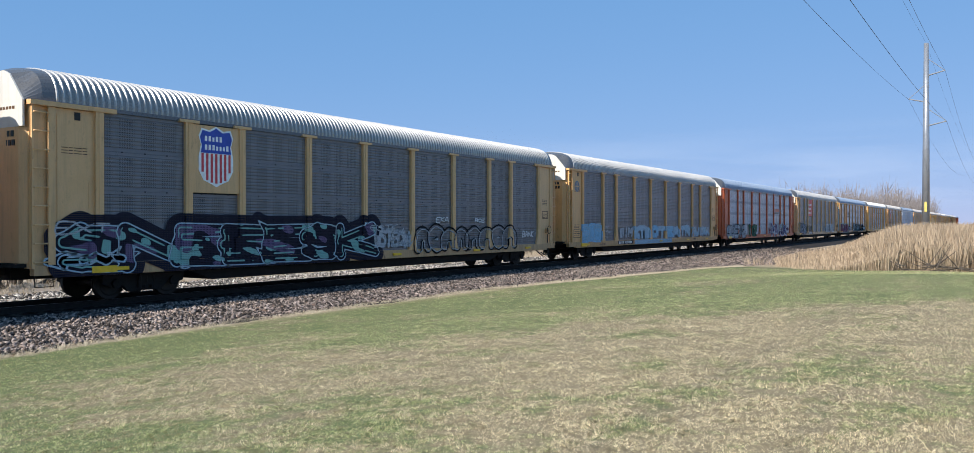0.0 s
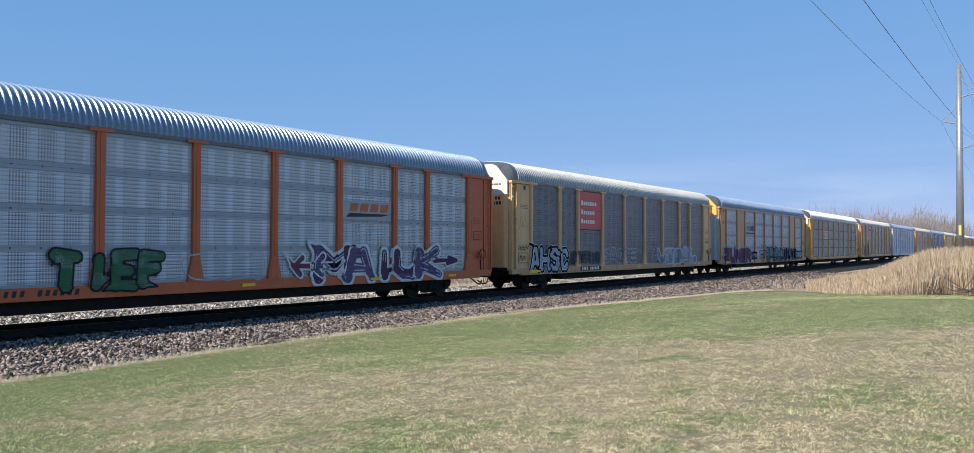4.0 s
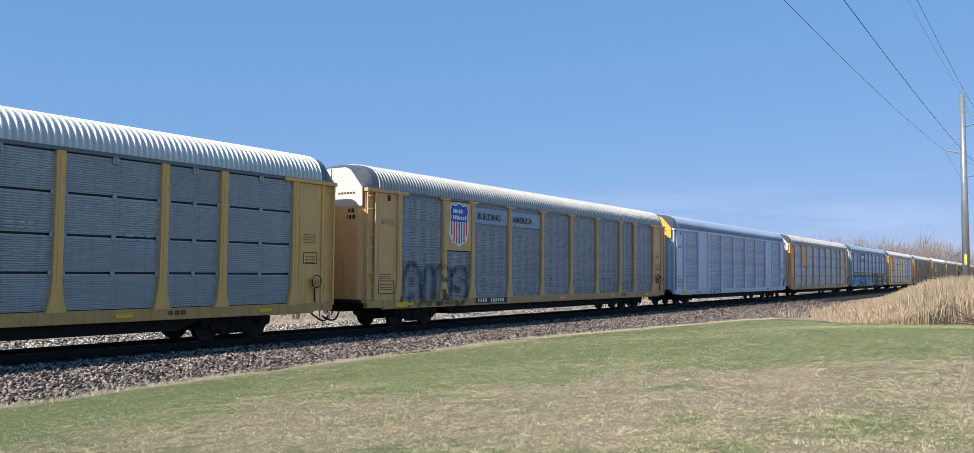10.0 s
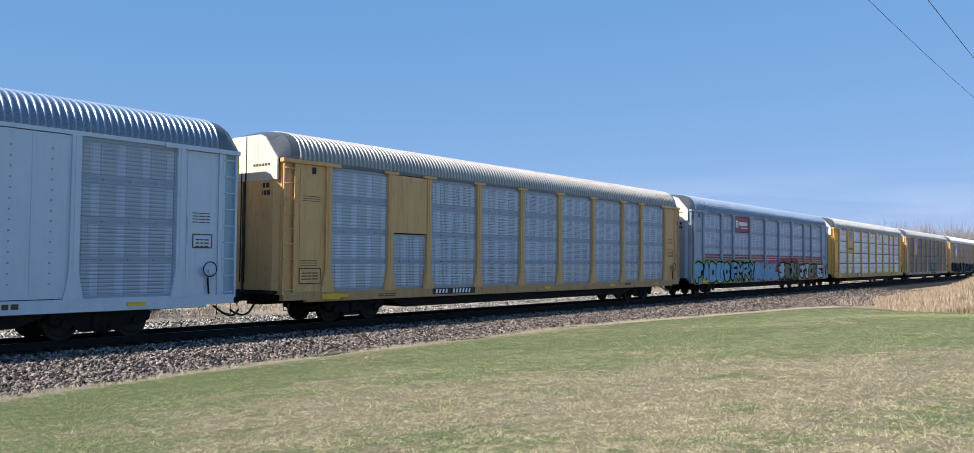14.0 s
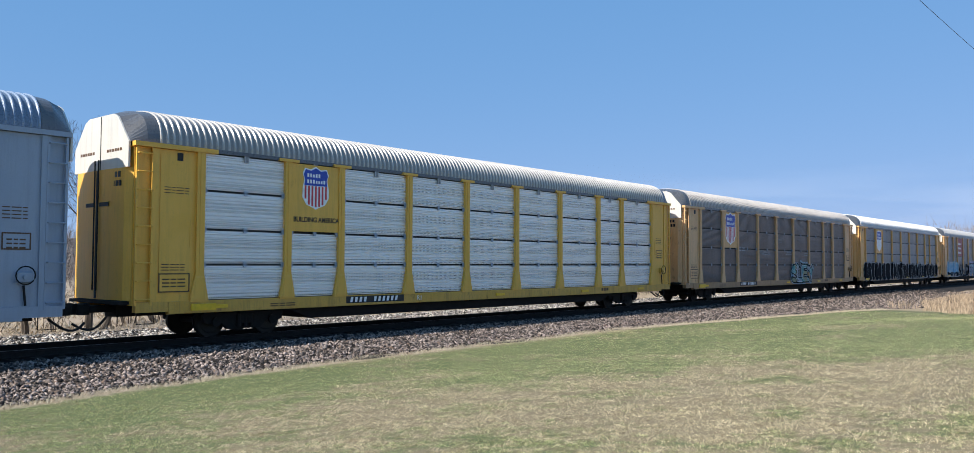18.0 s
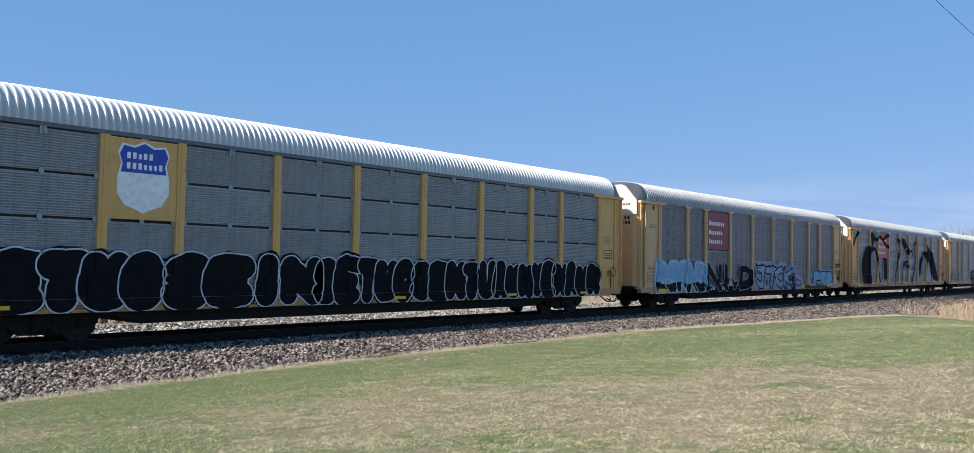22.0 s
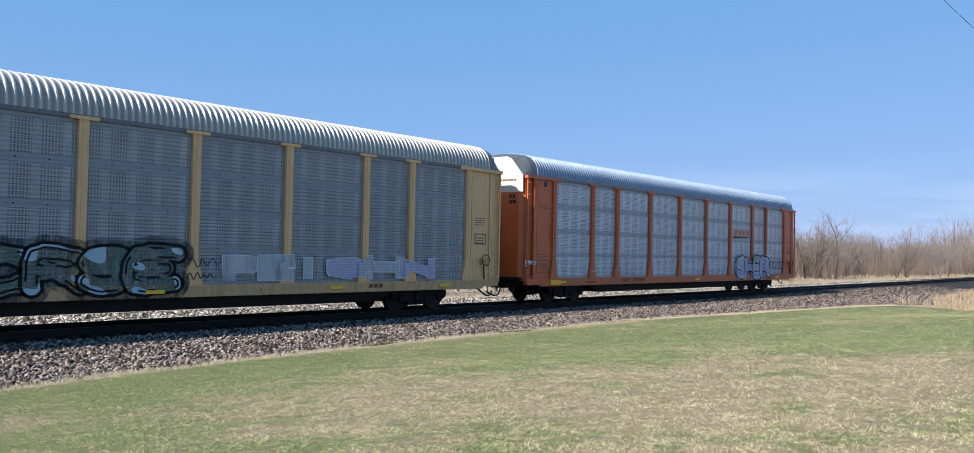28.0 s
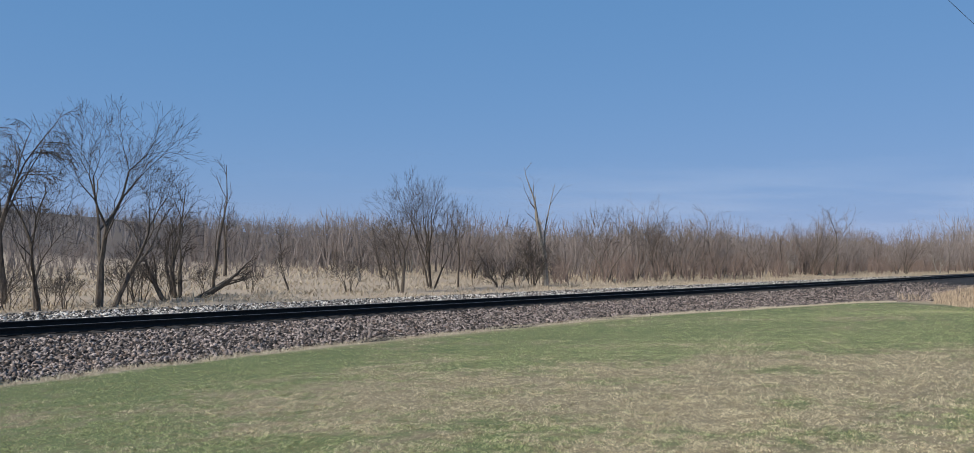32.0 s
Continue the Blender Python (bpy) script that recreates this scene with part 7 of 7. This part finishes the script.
def build_trees():
    row = "trees and shrubs beyond the track"
    bare_tree(12.0, 35.5, "slender bare tree overgrown with hanging vines", seed=3, height=8.1, spread=0.22, trunk=0.12, fork=0.5, limbs=4, side=8, twigs=7, fine=5, droop=0.3, group=row)
    bare_tree(11.6, 30.9, "small bare tree with a low forked trunk", seed=5, height=6.0, levels=7, angle=0.5, trunk=0.085, stems=2, group=row)
    bare_tree(13.9, 31.5, "tall bare tree with a wide fan-shaped crown", seed=8, height=8.2, levels=9, angle=0.52, trunk=0.15, first=0.3, group=row)
    bare_tree(14.5, 31.6, "second leaning stem beside the tall tree", seed=9, height=5.8, levels=8, angle=0.5, trunk=0.11, lean=(0.45, 0), group=row)
    bare_tree(19.3, 35.8, "cluster of dark bare stems, some leaning low", seed=13, height=6.6, spread=0.4, stems=4, trunk=0.12, fork=0.35, limbs=2, side=5, group=row)
    bare_tree(20.0, 35.6, "half-fallen bare trunk leaning to the ground", seed=14, height=2.6, spread=0.6, lean=(2.2, -0.6), trunk=0.17, fork=0.55, limbs=3, side=4, group=row)
    bare_tree(17.9, 34.0, "dark bare trunk bent away from the cluster", seed=15, height=4.2, spread=0.5, lean=(-0.9, 0.2), trunk=0.11, fork=0.4, limbs=3, side=5, group=row)
    bare_tree(22.0, 37.2, "slim bare stem with a crooked bare top", seed=18, height=7.0, spread=0.2, lean=(0.02, 0), trunk=0.085, fork=0.6, limbs=2, side=4, twigs=3, fine=2, group=row)
    bare_tree(34.5, 56.7, "thin bare tree with broken limbs", seed=21, height=7.0, spread=0.22, trunk=0.15, fork=0.45, limbs=4, side=5, twigs=3, group=row)
    bare_tree(27.5, 38.6, "small leaning bare sapling", seed=22, height=3.6, spread=0.5, lean=(-0.35, 0), trunk=0.06, limbs=3, side=4, group=row)
    bare_tree(31.6, 33.9, "bare tree with a rounded crown of fine twigs", seed=31, height=6.2, levels=8, angle=0.55, trunk=0.11, stems=2, group=row)
    bare_tree(36.1, 36.0, "bushy bare tree with many stems", seed=33, height=7.4, levels=7, angle=0.42, trunk=0.1, stems=4, group=row)
    bare_tree(39.3, 36.8, "slim bare tree with an oval crown", seed=35, height=6.2, levels=7, angle=0.4, trunk=0.08, first=0.3, group=row)
    bare_tree(46.0, 34.6, "dead tree with a pale broken top", PALE, TWIG, name="dead_tree", seed=41, height=8.6, spread=0.2, trunk=0.2, fork=0.55, limbs=3, side=3, twigs=2, fine=1, lean=(-0.1, 0), group=row)
    bare_tree(45.2, 35.2, "bushy thicket of bare stems round the dead tree", seed=43, height=4.9, spread=0.7, stems=6, trunk=0.06, fork=0.25, limbs=3, side=5, group=row)
    bare_tree(41.5, 35.0, "low spreading bare shrub", seed=44, height=3.0, spread=0.9, stems=5, trunk=0.04, fork=0.2, limbs=3, side=4, twigs=4, group=row)
    bare_tree(56.9, 36.8, "bare tree with a spreading crown", seed=45, height=6.6, levels=8, angle=0.52, trunk=0.1, stems=2, group=row)
    bare_tree(64.8, 36.6, "leaning bare willow with many stems", seed=47, height=6.2, levels=7, angle=0.5, trunk=0.09, stems=4, lean=(0.3, 0), group=row)
    bare_tree(107.5, 35.5, "tall dead tree rising over the thicket", seed=52, height=9.2, spread=0.3, trunk=0.16, fork=0.5, limbs=3, side=4, twigs=3, group=row)
    # tangled undergrowth at the foot of the first trees
    bush = None
    tangle = random.Random(15)
    for x, y in ((9.9, 30.4), (11.0, 32.2), (12.6, 31.2), (13.0, 33.5), (15.6, 32.8), (16.8, 34.2), (18.4, 35.0), (21.2, 36.6), (24.6, 38.0), (29.4, 35.6), (33.4, 36.6), (44.0, 35.6), (47.2, 36.0)):
        if bush is None:
            bush = bare_tree(x, y, "low tangled bare shrub", seed=61, height=1.9, levels=6, angle=0.62, trunk=0.03, stems=5, name="bare_shrub", category="shrub", group="shrubs under the trees")
        else:
            copy_thing(bush, Matrix.Translation((x, y, float(land(x, y)))) @ Matrix.Rotation(tangle.uniform(0, 6.28), 4, 'Z') @ Matrix.Scale(tangle.uniform(0.75, 1.3), 4))
    # kinds of shrub and tree for the wood, each copied many times
    kinds = []
    for k in range(8):
        tall = 4 + (k % 4) * 1.0
        kinds.append(bare_tree(70 + 3 * k, 38 + (k * 5) % 7, "bare shrubby tree of the wet wood" if k % 2 else "thin bare tree of the wet wood", PALE if k == 3 else BARK, REDDISH if k in (1, 5) else TWIG, seed=100 + k, height=tall, spread=0.5 + 0.12 * (k % 3), stems=1 + k % 4, trunk=0.075, fork=0.2 + 0.06 * (k % 3), limbs=3, side=7, twigs=4, fine=2, group="trees of the wet wood"))
    rng = random.Random(77)
    for k in range(185):
        if k < 115:
            x = 46 + 150 * rng.random() + rng.uniform(-6, 6)
            y = 36.5 + 26 * rng.random() ** 1.4 + max(0, 66 - x) * 0.55
            sc = rng.uniform(0.85, 1.4) * min(1.0, 0.6 + max(0.0, x - 50) / 60)
        else:
            x = 130 + 190 * rng.random()
            y = 30.5 + 26 * rng.random()
            sc = rng.uniform(0.85, 1.25)
        copy_thing(rng.choice(kinds), Matrix.Translation((x, y, float(land(x, y)))) @ Matrix.Rotation(rng.uniform(0, 6.28), 4, 'Z') @ Matrix.Scale(sc, 4))
    # low scrub right behind the stones, joined because nobody could count it
    for name, label, count, x0, x1, y0, y1, h0, h1, mat in (
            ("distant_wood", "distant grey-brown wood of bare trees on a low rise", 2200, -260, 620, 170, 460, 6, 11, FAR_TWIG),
            ("marsh_thicket", "brown thicket of bare shrubs in the marsh", 2600, -10, 260, 52, 150, 1.1, 2.9, TWIG),
            ("wet_wood_interior", "dense grey-brown mass of bare trees behind the track", 1700, 52, 270, 41, 112, 3.4, 6.4, TWIG),
            ("trackside_scrub", "reddish bare scrub along the foot of the wood", 620, 48, 210, 34.5, 46, 1.2, 3.0, REDDISH),
            ("grove_along_line", "tall grove of bare trees far along the railway, tinted for haze", 420, 300, 560, 33, 72, 11, 18, FAR_TWIG),
            ("wood_along_line", "bare wood far along the railway", 1500, 150, 800, 34, 130, 5, 9.5, TWIG)):
        v, f = far_wood(count, x0, x1, y0, y1, h0, h1, count + int(y0))
        tagged(new(name, array_mesh(name, v, f, mat)), label, "wood", kind="stuff")


def far_wood(count, x0, x1, y0, y1, h0, h1, seed):
    """Bare crowns far off: a trunk, limbs and a cloud of thin twigs that point outward and up."""
    rng = np.random.default_rng(seed)
    twigs = 84
    cx, cy = rng.uniform(x0, x1, count), y0 + (y1 - y0) * rng.random(count) ** 1.3
    h = (h0 + (h1 - h0) * rng.random(count) ** 1.6) * (0.8 + 0.35 * np.sin(cx * 0.05 + cy * 0.02) ** 2)
    n = count * twigs
    bx, by, hh = np.repeat(cx, twigs), np.repeat(cy, twigs), np.repeat(h, twigs)
    kind = np.tile(np.arange(twigs), count)
    limb = kind < 9
    d = rng.normal(0, 1, (n, 3))
    d /= np.linalg.norm(d, axis=1)[:, None]
    r = rng.random(n) ** 0.45
    sx, sy, sz = bx + d[:, 0] * r * 0.27 * hh, by + d[:, 1] * r * 0.27 * hh, hh * (0.52 + 0.36 * d[:, 2] * r)
    out = d * 0.75 + rng.normal(0, 0.35, (n, 3)) + np.array([0, 0, 0.75])
    ln = hh * rng.uniform(0.07, 0.2, n)
    tx, ty, tz = sx + out[:, 0] * ln, sy + out[:, 1] * ln, sz + np.abs(out[:, 2]) * ln
    # limbs start low on the trunk and run up into the crown
    low = rng.random(n) * 0.3 * (kind > 1)
    sx, sy = np.where(limb, bx + d[:, 0] * 0.02 * hh, sx), np.where(limb, by + d[:, 1] * 0.02 * hh, sy)
    tx, ty = np.where(limb, bx + d[:, 0] * 0.24 * hh, tx), np.where(limb, by + d[:, 1] * 0.24 * hh, ty)
    tz, sz = np.where(limb, hh * rng.uniform(0.55, 0.95, n), tz), np.where(limb, hh * low, sz)
    z = land(bx, by)
    w = np.where(limb, 0.011, 0.0042) * hh * rng.uniform(0.6, 1.3, n)
    view = np.arctan2(by, bx) + np.pi / 2 + rng.normal(0, 0.5, n)
    wx, wy = np.cos(view) * w, np.sin(view) * w
    v = np.stack([np.stack([sx - wx, sy - wy, sz + z], -1), np.stack([sx + wx, sy + wy, sz + z], -1), np.stack([tx, ty, tz + z], -1)], 1).reshape(-1, 3)
    return v, np.arange(3 * n).reshape(-1, 3)


def build_brush_pile():
    """A heap of cut branches in front of the reeds."""
    rng = random.Random(9)
    pile = thing("brush_pile", "small heap of grey cut branches at the foot of the reeds", "brush pile", at=Matrix.Translation((43.0, 2.4, float(land(43.0, 2.4)))))
    for k in range(26):
        p = Vector((rng.gauss(0, 0.35), rng.gauss(0, 0.9), rng.uniform(0.0, 0.3)))
        d = Vector((rng.gauss(0, 0.5), rng.gauss(0, 1), rng.uniform(-0.1, 0.45))).normalized()
        part("branch", Shape().tube([p, p + d * 0.5, p + d * rng.uniform(0.8, 1.5) + Vector((0, 0, rng.uniform(-0.1, 0.25)))], [0.03, 0.022, 0.008], 5), BARK, pile)



def build_cirrus():
    """Thin streaks of high cloud low over the horizon, very far off."""
    n = Nodes("thin_cirrus")
    v = n.coords("Object")
    streak = n.noise(n.stretch(v, (0.0011, 0.0011, 0.012)), 1.0, 5, 0.6)
    sep = n.add("SeparateXYZ")
    n.link(v, sep.inputs[0])
    fade = n.math('MULTIPLY', n.ramp(sep.outputs["Z"], 430.0, 200.0), n.ramp(sep.outputs["Z"], 0.0, 90.0))
    n.link(n.math('MULTIPLY', n.math('MULTIPLY', n.ramp(streak, 0.46, 0.72), fade), 0.12), n.b.inputs["Alpha"])
    mat = n.done((0.8, 0.8, 0.82), 1.0, 0.0, 0.0)
    s = Shape()
    k = 24
    for i in range(k + 1):
        a = radians(-12 + 100 * i / k)
        s.v += [(3600 * math.cos(a), 3600 * math.sin(a), z) for z in (20, 450)]
    s.f = [(2 * i, 2 * i + 2, 2 * i + 3, 2 * i + 1) for i in range(k)]
    ob = new("cirrus_backdrop", s.data("cirrus_backdrop"))
    ob.data.materials.append(mat)
    tagged(ob, "faint streaks of thin cloud low in the sky", "cloud", kind="structure")


def build_fence_posts():
    """Old wooden posts left in the marsh."""
    for x, y, h, lean in ((43.6, 52.0, 1.0, 3), (38.0, 45.0, 0.9, -5), (52.0, 41.5, 0.8, 6), (57.5, 39.0, 0.7, -4)):
        post = thing("fence_post", "weathered grey wooden post in the marsh", "post", "old posts in the marsh", pose(x, y, float(land(x, y)) - 0.1, lean, lean, 0))
        part("shaft", Shape().tube([(0, 0, 0), (0, 0, h * 0.9), (0.01, 0, h)], [0.1, 0.095, 0.07], 8), PALE, post)

# ---- build the place ----
build_ground()
build_bed()
build_power_line()
TRAIN = build_train()
build_trees()
build_reeds()
build_brush_pile()
build_cirrus()
build_fence_posts()
build_grass()
build_stones()
build_track()
motions()
